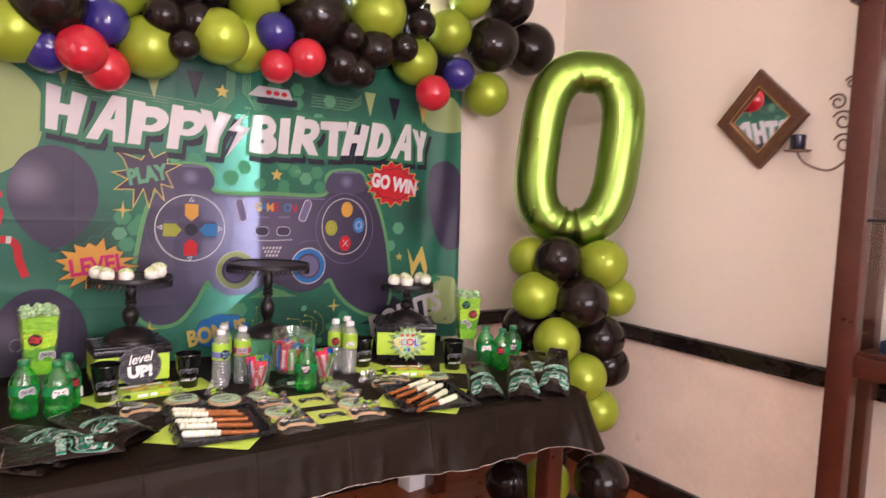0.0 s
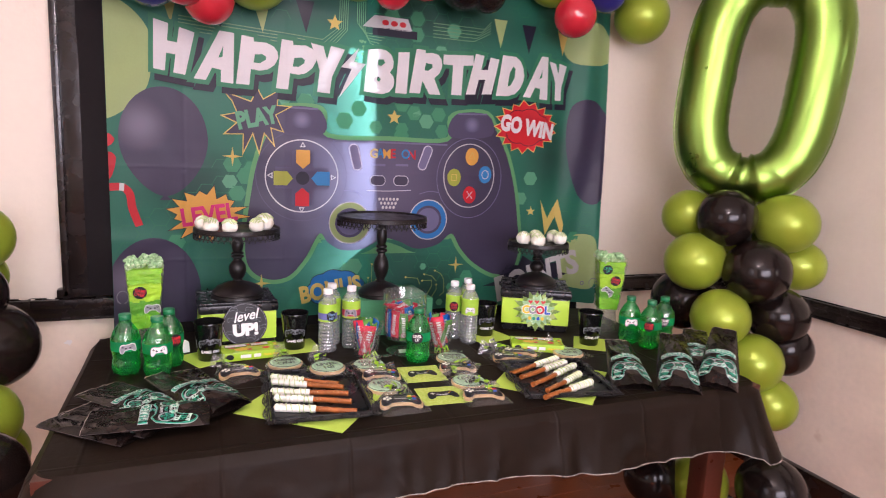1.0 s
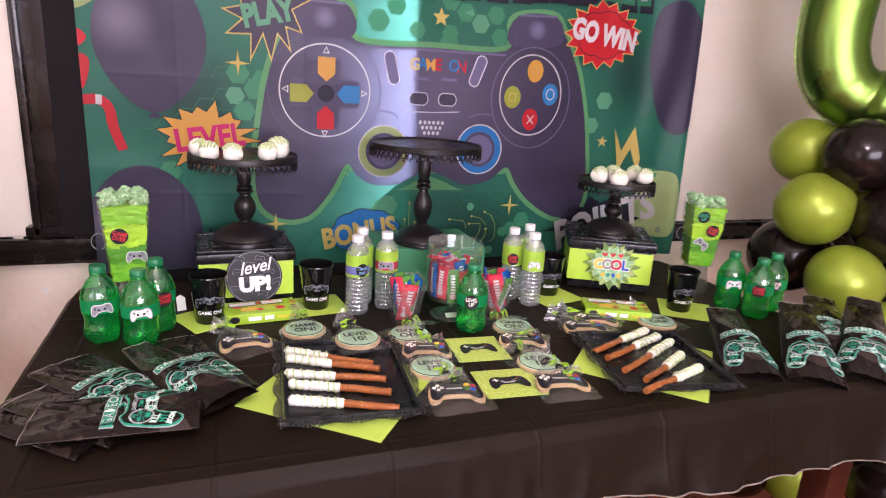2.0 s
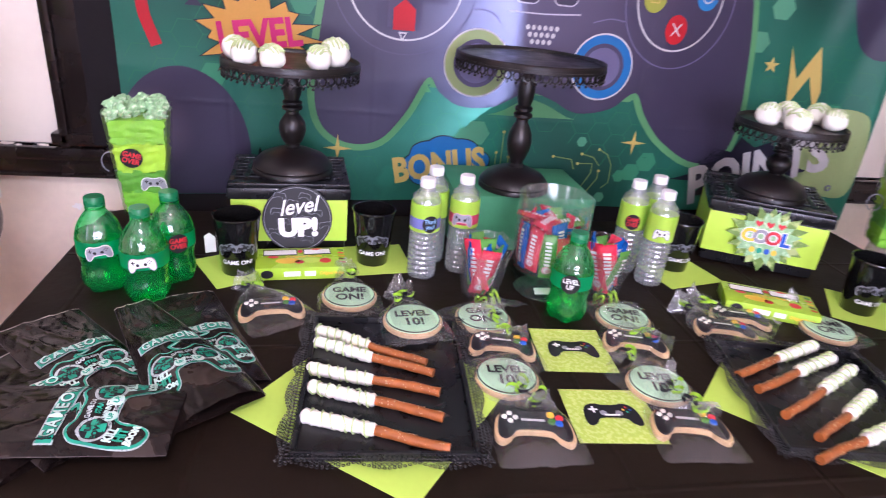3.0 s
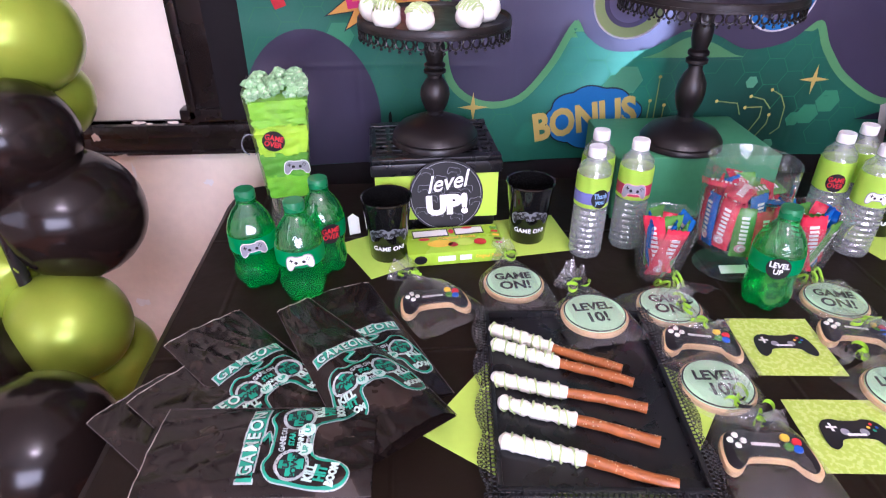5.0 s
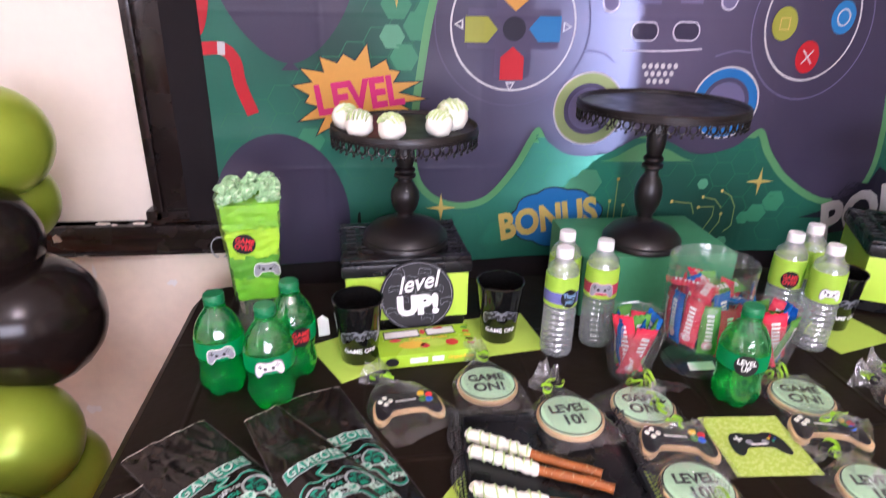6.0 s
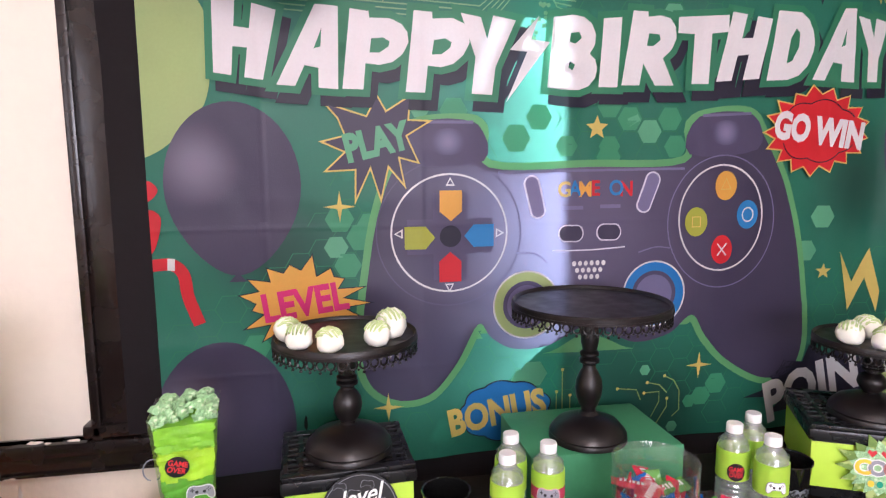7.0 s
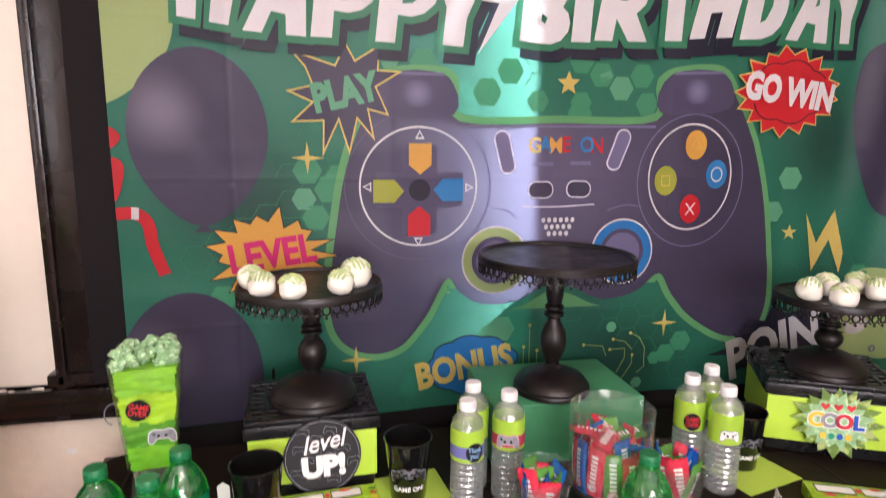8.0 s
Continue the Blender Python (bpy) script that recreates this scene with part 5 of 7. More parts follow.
    part("tail", turn(box(0.03, 0.002, 0.06, (0, 0, 0)), pose(0.01, 0, -h / 2 - 0.05, 10)), "foil", ob, "flat filling tail")
    return tagged(ob, "large lime green metallic foil balloon shaped as a zero", "balloon")


foil_zero((1.398, -0.557, 1.745), -40, 0.588, 0.955, 0.103)

# garland along the upper edge of the cloth: x, y, z, radius
GARLAND = {}
GARLAND["lime"] = [(-0.874, -0.145, 1.969, 0.112), (-0.454, -0.122, 1.985, 0.116), (-0.22, -0.204, 2.054, 0.106), (-0.098, -0.09, 2.069, 0.119), (-0.079, -0.15, 2.245, 0.11), (0.454, -0.201, 2.282, 0.126), (0.688, -0.144, 2.12, 0.11), (0.901, -0.115, 2.302, 0.111), (1.127, -0.145, 2.026, 0.113), (-0.006, -0.2, 2.338, 0.119), (0.991, -0.15, 2.482, 0.108), (-0.57, -0.11, 2.186, 0.116)]
GARLAND["black"] = [(-0.775, -0.216, 2.065, 0.118), (-0.42, -0.199, 2.091, 0.069), (-0.306, -0.19, 2.098, 0.073), (-0.356, -0.228, 1.993, 0.057), (-0.357, -0.15, 2.226, 0.093), (0.188, -0.15, 2.225, 0.142), (0.289, -0.176, 2.036, 0.092), (0.372, -0.203, 2.013, 0.073), (0.313, -0.24, 2.146, 0.058), (0.445, -0.214, 2.121, 0.089), (0.57, -0.246, 2.145, 0.065), (0.667, -0.224, 2.274, 0.07), (0.619, -0.17, 2.42, 0.095), (0.287, -0.11, 2.189, 0.1), (1.136, -0.169, 2.275, 0.137), (1.439, -0.098, 2.319, 0.141), (1.265, -0.13, 2.524, 0.126), (0.412, -0.12, 2.41, 0.104), (-0.207, -0.13, 2.287, 0.095)]
GARLAND["red"] = [(-0.68, -0.229, 1.92, 0.083), (-0.603, -0.167, 1.877, 0.081), (-0.004, -0.229, 1.972, 0.068), (0.111, -0.247, 2.022, 0.079), (0.739, -0.235, 1.97, 0.084)]
GARLAND["navy"] = [(-0.779, -0.147, 1.921, 0.085), (-0.607, -0.168, 2.04, 0.083), (-0.008, -0.208, 2.111, 0.079), (0.914, -0.186, 2.088, 0.081)]
rnd = random.Random(21)
for col, rows in GARLAND.items():
    for x, y, z, r in rows:
        balloon((x, y, z), r, col, (rnd.uniform(-0.4, 0.4), 1.0, rnd.uniform(-0.1, 0.7)), LATEX[col] + " in the garland over the cloth", "balloon garland")
tie = part("garland_strip", tube(smooth_line([(-1.0, -0.06, 2.14), (-0.5, -0.06, 2.2), (0.1, -0.06, 2.17), (0.7, -0.06, 2.2), (1.3, -0.06, 2.2)], 8, False), 0.006, 6), "film")
tagged(tie, "clear plastic strip that holds the balloon garland", "strip")

# ---- things on the table ----
Z = TABLE_Z + 0.001


def cake_stand(at, rz, plate_r, stem_h, foot_r, label):
    """Turned foot and baluster stem, round plate with a pierced scalloped skirt."""
    st = thing("cake_stand", at, rz, label, "cake stand", "black cake stands")
    f = foot_r
    part("foot", lathe([(0, 0), (f, 0), (f, 0.006), (f * 0.97, 0.010), (f * 0.99, 0.014), (f * 0.95, 0.020), (f * 0.80, 0.034), (f * 0.5, 0.045), (0.021, 0.052), (0, 0.053)], 40), "black_metal", st)
    h = stem_h
    prof = [(0.0, 0.045), (0.018, 0.045), (0.021, 0.052), (0.015, 0.058), (0.0155, 0.066), (0.020, 0.072), (0.026, 0.090), (0.0285, 0.108), (0.0265, 0.126), (0.019, 0.142),
            (0.0135, 0.150), (0.0135, 0.158), (0.021, 0.163), (0.021, 0.169), (0.0145, 0.173), (0.020, 0.178), (0.020, 0.183), (0.0145, 0.188), (0.0185, 0.205), (0.0195, 0.222),
            (0.0165, 0.242), (0.014, 0.255), (0.019, 0.266), (0.022, 0.275), (0.0, 0.276)]
    k = (h - 0.045) / 0.231
    part("stem", lathe([(r, 0.045 + (z - 0.045) * k) for r, z in prof], 28), "black_metal", st)
    R = plate_r
    part("plate", lathe([(0, h), (R * 0.97, h), (R, h + 0.004), (R, h + 0.014), (R * 0.985, h + 0.017), (R * 0.965, h + 0.014), (R * 0.955, h + 0.010), (0, h + 0.010)], 56), "black_metal", st)
    # skirt of small hoops with drops under the rim
    own = bmesh.new()
    n = int(2 * math.pi * R / 0.019)
    for i in range(n):
        a = 2 * math.pi * i / n
        m = pose(0, 0, 0, 0, 0, math.degrees(a)) @ pose(R * 0.985, 0, h - 0.006)
        ring = [m @ Vector((0, 0.0075 * math.cos(t), 0.0085 * math.sin(t))) for t in [k * math.pi / 4 for k in range(8)]]
        tube(ring, 0.0022, 5, bm=own, closed=True)
        bmesh.ops.create_icosphere(own, subdivisions=1, radius=0.0032, matrix=m @ Matrix.Translation((0, 0, -0.0135)))
        bmesh.ops.create_icosphere(own, subdivisions=1, radius=0.0022, matrix=m @ Matrix.Translation((0, 0.0092, -0.009)))
    part("skirt", own, "black_metal", st, "pierced scalloped skirt")
    part("rim_band", lathe([(R * 0.985, h + 0.001), (R * 1.008, h + 0.001), (R * 1.008, h + 0.006), (R * 0.985, h + 0.006)], 56), "black_metal", st)
    return st


def crate(at, rz, w, d, h, label):
    """Black plastic crate with a wide pierced rim and a lime paper band round its body."""
    c = thing("crate", at, rz, label, "crate", "crates under the cake stands")
    part("body", box(w - 0.012, d - 0.012, h - 0.03, (0, 0, 0), 0.01), "black_plastic", c)
    for nm, sx, sy, x, y in (("band", w - 0.006, 0.0025, 0, -d / 2 + 0.0045), ("band", w - 0.006, 0.0025, 0, d / 2 - 0.0045)):
        part(nm, box(sx, sy, h * 0.60, (x, y, h * 0.17), 0.0006), "crate_lime", c, "lime green paper band")
    for x in (-w / 2 + 0.0045, w / 2 - 0.0045):
        part("band", box(0.0025, d - 0.014, h * 0.60, (x, 0, h * 0.17), 0.0006), "crate_lime", c, "lime green paper band")
    part("rim", box(w + 0.008, d + 0.008, 0.026, (0, 0, h - 0.034), 0.006), "black_plastic", c)
    # open lid of crossing bars
    for y in (-d / 2 + 0.011, d / 2 - 0.011):
        part("lid_bar", box(w + 0.002, 0.022, 0.008, (0, y, h - 0.008), 0.002), "black_plastic", c)
    nx, ny = 9, 9
    for i in range(nx):
        part("lid_bar", box(0.009, d - 0.046, 0.007, (-w / 2 + 0.005 + (w - 0.01) * i / (nx - 1), 0, h - 0.0085), 0.001), "black_plastic", c)
    for j in range(1, ny - 1):
        part("lid_bar", box(w - 0.01, 0.009, 0.0062, (0, -d / 2 + 0.011 + (d - 0.022) * j / (ny - 1), h - 0.0085), 0.001), "black_plastic", c)
    return c


def bottle(name, at, rz, kind, label, group):
    """A blow-moulded bottle with ribs or a petal foot, its filling, cap and paper label."""
    b = thing(name, at, rz, label, "bottle", group)
    b.scale = (1, 1, 1.085 if kind == "water" else 0.985)
    if kind == "water":
        H, R = 0.196, 0.0302
        prof = [(0, 0.004), (R * 0.6, 0.002), (R * 0.92, 0.003), (R, 0.010)]
        z = 0.014
        while z < 0.098:
            prof += [(R, z), (R * 0.925, z + 0.004), (R, z + 0.008)]
            z += 0.0105
        prof += [(R * 0.99, 0.102), (R * 0.99, 0.137), (R * 1.0, 0.141), (R * 0.96, 0.152), (R * 0.78, 0.166), (R * 0.50, 0.176), (0.0130, 0.181), (0.0130, H - 0.016)]
        shell, fill, cap, level = "clear_bottle", "water", "cap_white", 0.163
    else:
        H, R = 0.180, 0.0390
        prof = [(0, 0.006), (R * 0.55, 0.001), (R * 0.85, 0.006), (R * 0.97, 0.018), (R, 0.03), (R * 0.93, 0.044), (R * 0.90, 0.054), (R * 0.95, 0.066), (R, 0.076),
                (R, 0.106), (R * 0.97, 0.114), (R * 0.86, 0.128), (R * 0.64, 0.143), (R * 0.42, 0.154), (0.0130, 0.160), (0.0130, H - 0.018)]
        shell, fill, cap, level = "green_bottle", "soda", "cap_green", 0.113
    wob = (lambda a, z: 1.0 - (0.24 * (0.5 + 0.5 * math.cos(5 * a)) ** 2 * max(0.0, 1 - z / 0.036))) if kind == "soda" else None
    sh = part("shell", lathe(prof, 60 if wob else 32, wob=wob), shell, b)
    inner = [(r * 0.965, max(z, 0.003)) for r, z in prof if z <= level]
    rt = inner[-1][0]
    part("filling", lathe(inner + [(rt, level), (0, level)], 60 if wob else 32, wob=wob), fill, b)
    k = 1.0 if kind == "water" else 1.08
    own = lathe([(0, H - 0.016), (0.0150 * k, H - 0.016), (0.0153 * k, H - 0.012), (0.0150 * k, H - 0.002), (0.0138 * k, H), (0, H)], 32, wob=lambda a, z: 1 + 0.012 * math.cos(30 * a))
    part("cap", own, cap, b)
    own = lathe([(0.0130, H - 0.022), (0.0165, H - 0.022), (0.0165, H - 0.0195), (0.0130, H - 0.0195)], 24)
    part("neck_ring", own, shell, b)
    return b, R


def cup(at, rz, label):
    c = thing("cup", at, rz, label, "cup", "black plastic cups")
    part("shell", lathe([(0, 0.0), (0.031, 0.0), (0.033, 0.003), (0.044, 0.118), (0.046, 0.120), (0.0455, 0.1225), (0.0425, 0.121), (0.0315, 0.006), (0, 0.006)], 44), "black_gloss", c)
    return c


CRATE_L, CRATE_R = (-0.532, -0.240), (0.603, -0.299)
crate((*CRATE_L, Z), 3, 0.243, 0.205, 0.156, "black plastic crate with a lime band, holding up a cake stand")
crate((*CRATE_R, Z), -27, 0.262, 0.23, 0.165, "black plastic crate with a lime band behind a cool sign")
cake_stand((-0.526, -0.250, Z + 0.1565), 10, 0.138, 0.220, 0.085, "black metal cake stand with white cake balls on its plate")
cake_stand((-0.022, -0.243, Z + 0.1345), 0, 0.163, 0.281, 0.082, "tall black metal cake stand with an empty plate")
cake_stand((0.590, -0.325, Z + 0.1655), 25, 0.118, 0.158, 0.080, "low black metal cake stand with white cake balls")

own = box(0.33, 0.23, 0.133, (0, 0, 0), 0.006)
cov2 = part("riser_box", own, "green_paper")
cov2.matrix_world = pose(-0.005, -0.195, Z, 0, 0, 0)
part("paper_fold", box(0.332, 0.0016, 0.131, (0, -0.1162, 0.001), 0.0005), "green_paper", cov2)
part("paper_fold", turn(slab([(-0.165, 0), (0.165, 0), (0.10, 0.07), (-0.10, 0.07)], 0.0014), pose(0, -0.1178, 0.131, -90)), "green_paper", cov2)
tagged(cov2, "box wrapped in crinkled green paper under a cake stand", "box")

SODA = [(-0.846, -0.498, 5), (-0.761, -0.543, -4), (-0.733, -0.462, 12), (0.001, -0.611, 0), (0.830, -0.610, 10), (0.862, -0.684, -10), (0.955, -0.645, 0)]
WATER = [(-0.256, -0.439, 8), (-0.171, -0.412, -6), (-0.227, -0.362, 14), (0.244, -0.466, 0), (0.210, -0.402, 10), (0.278, -0.365, 5)]
sodas = [bottle("soda_bottle", (x, y, Z), r, "soda", "small green plastic soda bottle with a round sticker", "green soda bottles") for x, y, r in SODA]
waters = [bottle("water_bottle", (x, y, Z), r, "water", "clear ribbed water bottle with a lime paper label", "water bottles") for x, y, r in WATER]
CUPS = [(-0.622, -0.426, 6), (-0.354, -0.377, -4), (0.342, -0.390, 0), (0.672, -0.588, -12)]
cups = [cup((x, y, Z), r, "black plastic cup printed with a silver game controller") for x, y, r in CUPS]


# ---- prints that follow a form ----
def cut(bm, step, axes=(0,)):
    for axis in axes:
        vals = [v.co[axis] for v in bm.verts]
        k, hi = math.ceil(min(vals) / step), max(vals)
        while k * step < hi:
            co, no = [0, 0, 0], [0, 0, 0]
            co[axis], no[axis] = k * step, 1
            bmesh.ops.bisect_plane(bm, geom=bm.verts[:] + bm.edges[:] + bm.faces[:], plane_co=co, plane_no=no)
            k += 1
    return bm


def wrapped(name, bm, material, parent, R, zc, ang=-90.0, lift=0.0006, top_r=None, span=0.1, label=""):
    """Bends a flat print round an upright form of radius R (or a cone that widens to top_r over span)."""
    cut(bm, 0.005)
    for v in bm.verts:
        z = zc + v.co.y
        r = R + ((top_r - R) * z / span if top_r else 0.0) + lift
        a = radians(ang) + v.co.x / r
        v.co = (r * math.cos(a), r * math.sin(a), z)
    return part(name, bm, material, parent, label)


def shifted(bm, x, y, rz=0.0, sx=1.0, sy=1.0):
    return turn(bm, Matrix.Translation((x, y, 0)) @ Matrix.Rotation(radians(rz), 4, "Z") @ Matrix.Diagonal((sx, sy, 1, 1)))


PAD = [(-.50, -.20), (-.47, .10), (-.37, .24), (-.22, .27), (-.12, .24), (.12, .24), (.22, .27), (.37, .24), (.47, .10), (.50, -.20), (.42, -.30), (.31, -.23), (.20, -.11), (-.20, -.11), (-.31, -.23), (-.42, -.30)]


def pad_outline(w, x=0.0, y=0.0, rz=0.0):
    m = Matrix.Rotation(radians(rz), 2)
    return smooth_line([tuple(m @ Vector((px_ * w, py_ * w)) + Vector((x, y))) for px_, py_ in PAD], 4)


def lay(name, bm, material, parent, z, m=None, label=""):
    """A flat print lying at height z in the parent's space, or in the frame m."""
    turn(bm, Matrix.Translation((0, 0, z)))
    if m is not None:
        turn(bm, m)
    return part(name, bm, material, parent, label, smooth=False)


def pad_print(put, w, body, rim=None, keys=True):
    """A small game controller sticker: put(name, flat shape, material, layer)."""
    if rim:
        put("sticker_rim", flat([pad_outline(w)], w * 0.035), rim, 0)
    put("sticker_pad", flat([pad_outline(w)]), body, 1)
    if keys:
        dark = "black" if body in ("white", "grey") else "white"
        cross_ = flat([[(-.30 * w - .02 * w, .19 * w), (-.30 * w + .02 * w, .19 * w), (-.28 * w, .13 * w), (-.22 * w, .13 * w), (-.22 * w, .09 * w), (-.28 * w, .09 * w), (-.28 * w, .03 * w), (-.32 * w, .03 * w), (-.32 * w, .09 * w), (-.38 * w, .09 * w), (-.38 * w, .13 * w), (-.32 * w, .13 * w)]])
        put("sticker_keys", cross_, dark, 2)
        for k, (dx, dy) in enumerate(((.30, .17), (.30, .05), (.24, .11), (.36, .11))):
            put("sticker_keys", flat([oval(dx * w, dy * w, .026 * w, .026 * w, 10)]), dark if dark == "black" else ("red", "teal", "yellow", "blue")[k], 2)
        for dx in (-.14, .14):
            put("sticker_stick", flat([oval(dx * w, .02 * w, .065 * w, .065 * w, 14)]), dark if dark == "black" else "grey", 2)


def round_sticker(put, r, lines, ink):
    put("sticker", flat([oval(0, 0, r, r, 28)]), "black", 0)
    for k, txt in enumerate(lines):
        put("lettering", shifted(words(txt, r * 0.72, r * 0.02), 0, r * (0.30 - 0.62 * k), 0, 0.86, 1.0), ink, 1)


def on_bottle(b, R, zc, ang, tilt=0.0):
    return lambda name, bm, material, layer: wrapped(name, turn(bm, Matrix.Rotation(radians(tilt), 4, "Z")), material, b, R, zc, ang, 0.0010 + 0.0005 * layer)


# soda bottles: a hazy green wrap and one sticker each
for k, (b, R) in enumerate(sodas):
    own = lathe([(R * 1.008, 0.077), (R * 1.012, 0.079), (R * 1.012, 0.104), (R * 1.008, 0.106)], 36)
    part("wrap", own, "soda_wrap", b, "green film wrap")
    ang = (-82, -78, -75, -114, -128, -126, -130)[k]
    if k in (0, 3, 5, 2, 6):
        text, ink = {0: None, 3: (("LEVEL", "UP"), "white"), 5: (("GAME", "OVER"), "red"), 2: (("GAME", "OVER"), "red"), 6: (("THANK", "YOU!"), "white")}[k] or (None, None)
        if text:
            round_sticker(on_bottle(b, R * 1.012, 0.090, ang), 0.0185, text, ink)
        else:
            pad_print(on_bottle(b, R * 1.012, 0.088, ang, 8), 0.042, "grey", "white")
    else:
        pad_print(on_bottle(b, R * 1.012, 0.088, ang, 5), 0.044, "white", "grey")

# water bottles: lime paper label with a coloured stripe and a sticker
for k, (b, R) in enumerate(waters):
    # label drawn up onto the shoulder, standing in for its lime reflection there
    part("label", lathe([(R * 0.95, 0.098), (R * 1.012, 0.0985), (R * 1.012, 0.1405), (R * 0.985, 0.1515), (R * 0.93, 0.1515), (R * 0.95, 0.139), (R * 0.95, 0.098)], 36), "lime_label", b, "lime green paper label")
    stripe = ("violet", "crimson", None, None, None, None)[k]
    if stripe:
        part("label_stripe", lathe([(R * 1.015, 0.105), (R * 1.018, 0.1055), (R * 1.018, 0.1245), (R * 1.015, 0.125)], 36), stripe, b)
    ang = (-86, -102, -80, -110, -123, -90)[k]
    if k in (0, 4):
        round_sticker(on_bottle(b, R * 1.018, 0.1160, ang), 0.0165, ("Thank", "you!") if k == 0 else ("GAME", "OVER"), "sky_ink" if k == 0 else "red")
    elif k in (1, 3):
        pad_print(on_bottle(b, R * 1.018, 0.1155, ang), 0.042 if k == 1 else 0.034, "grey" if k == 1 else "white", "pinkish" if k == 1 else "grey")

# cups: two controllers and words in silver
for c in cups:
    put = lambda name, bm, material, layer: wrapped(name, bm, material, c, 0.033, 0.0, -92, 0.0009 + 0.0004 * layer, 0.0443, 0.119)
    for sx in (-1, 1):
        w = 0.040
        for sc, key, lay_ in ((1.0, "silver_ink", 0), (0.84, "black", 1)):
            put("cup_print", flat([pad_outline(w * sc, sx * 0.019, 0.062, sx * -18)]), key, lay_)
        for dx, dy in ((-0.010, 0.006), (0.010, 0.006), (-0.004, -0.002), (0.005, 0.002), (0.0, 0.008), (-0.014, -0.004), (0.014, -0.004)):
            put("cup_print", flat([oval(sx * 0.019 + dx, 0.063 + dy, 0.0032, 0.0026, 9), oval(sx * 0.019 + dx, 0.063 + dy, 0.0018, 0.0014, 9)]), "silver_ink", 2)
    put("cup_print", flat([ribbon([(-0.010, 0.0705), (0.010, 0.0705)], 0.0045)]), "silver_ink", 3)
    put("lettering", shifted(words("GAME ON!", 0.0125, 0.0003), 0, 0.033), "white", 1)


# level up disc and cool sign
sign = thing("level_up_sign", (-0.511, -0.3600, Z), 3, "round black card sign with white level up lettering", "sign")
mm = pose(0, 0, 0.086, 84)
part("card", turn(slab(oval(0, 0, 0.071, 0.071, 48), 0.002), mm @ Matrix.Translation((0, 0, -0.002))), "black", sign)
lay("card_ring", flat([oval(0, 0, 0.0675, 0.0675, 48), oval(0, 0, 0.0665, 0.0665, 48)]), "grey", sign, 0.0006, mm)
rnd = random.Random(7)
for k in range(15):
    a, r = k * 2.4, 0.016 + 0.0032 * k
    o = pad_outline(0.024, r * math.cos(a), r * math.sin(a), rnd.uniform(-15, 15))
    lay("card_pattern", flat([o], 0.0004), "silver_ink", sign, 0.0005 + 0.00001 * k, mm)
    lay("card_pattern", flat([o], -0.0003), "black", sign, 0.0008 + 0.00001 * k, mm)
lay("lettering", shifted(words("level", 0.046, 0.0007, 0.40), 0.0, 0.0265, 9, 0.92, 1.0), "white", sign, 0.0014, mm)
lay("lettering", shifted(words("UP!", 0.054, 0.0034), 0.002, -0.0195, 2, 1.0, 0.95), "white", sign, 0.0014, mm)
part("easel", turn(box(0.02, 0.002, 0.09, (0, 0, 0)), pose(0, 0.024, 0.002, 14)), "black", sign)

cool = thing("cool_sign", (0.549, -0.413, Z), -27, "star-shaped paper sign with colourful cool lettering", "sign")
mm = pose(0, 0, 0.088, 86)
part("card", turn(slab(star(0, 0, 0.085, 0.062, 16, 90, 1.0, 0.92, 0.10, 4), 0.002), mm @ Matrix.Translation((0, 0, -0.0025))), "burst_green", cool)
lay("card_star", flat([star(0, 0, 0.068, 0.050, 16, 80, 1.0, 0.92, 0.12, 6)]), "popcorn", cool, 0.0006, mm)
for k, (ch, key) in enumerate(zip("COOL", ("yellow", "white", "white", "blue"))):
    lay("lettering_rim", shifted(words(ch, 0.042, 0.0042), (k - 1.5) * 0.0265, 0.0), "white", cool, 0.0012, mm)
    lay("lettering", shifted(words(ch, 0.042, 0.0018), (k - 1.5) * 0.0265, 0.0), (key, "grey", "red", "blue")[k] if k != 1 else "grey", cool, 0.0018, mm)
for k in range(3):
    x, y = (k - 1) * 0.024, 0.032
    lay("heart", flat([[(x, y - 0.009), (x + 0.009, y + 0.001), (x + 0.006, y + 0.007), (x, y + 0.003), (x - 0.006, y + 0.007), (x - 0.009, y + 0.001)]]), "red", cool, 0.0014, mm)
for k, key in enumerate(("yellow", "teal", "blue", "yellow")):
    lay("card_dot", flat([oval((k - 1.5) * 0.016, -0.032, 0.006, 0.007, 14)]), key, cool, 0.0014, mm)
part("easel", turn(box(0.02, 0.002, 0.08, (0, 0, 0)), pose(0, 0.022, 0.002, 14)), "black", cool)


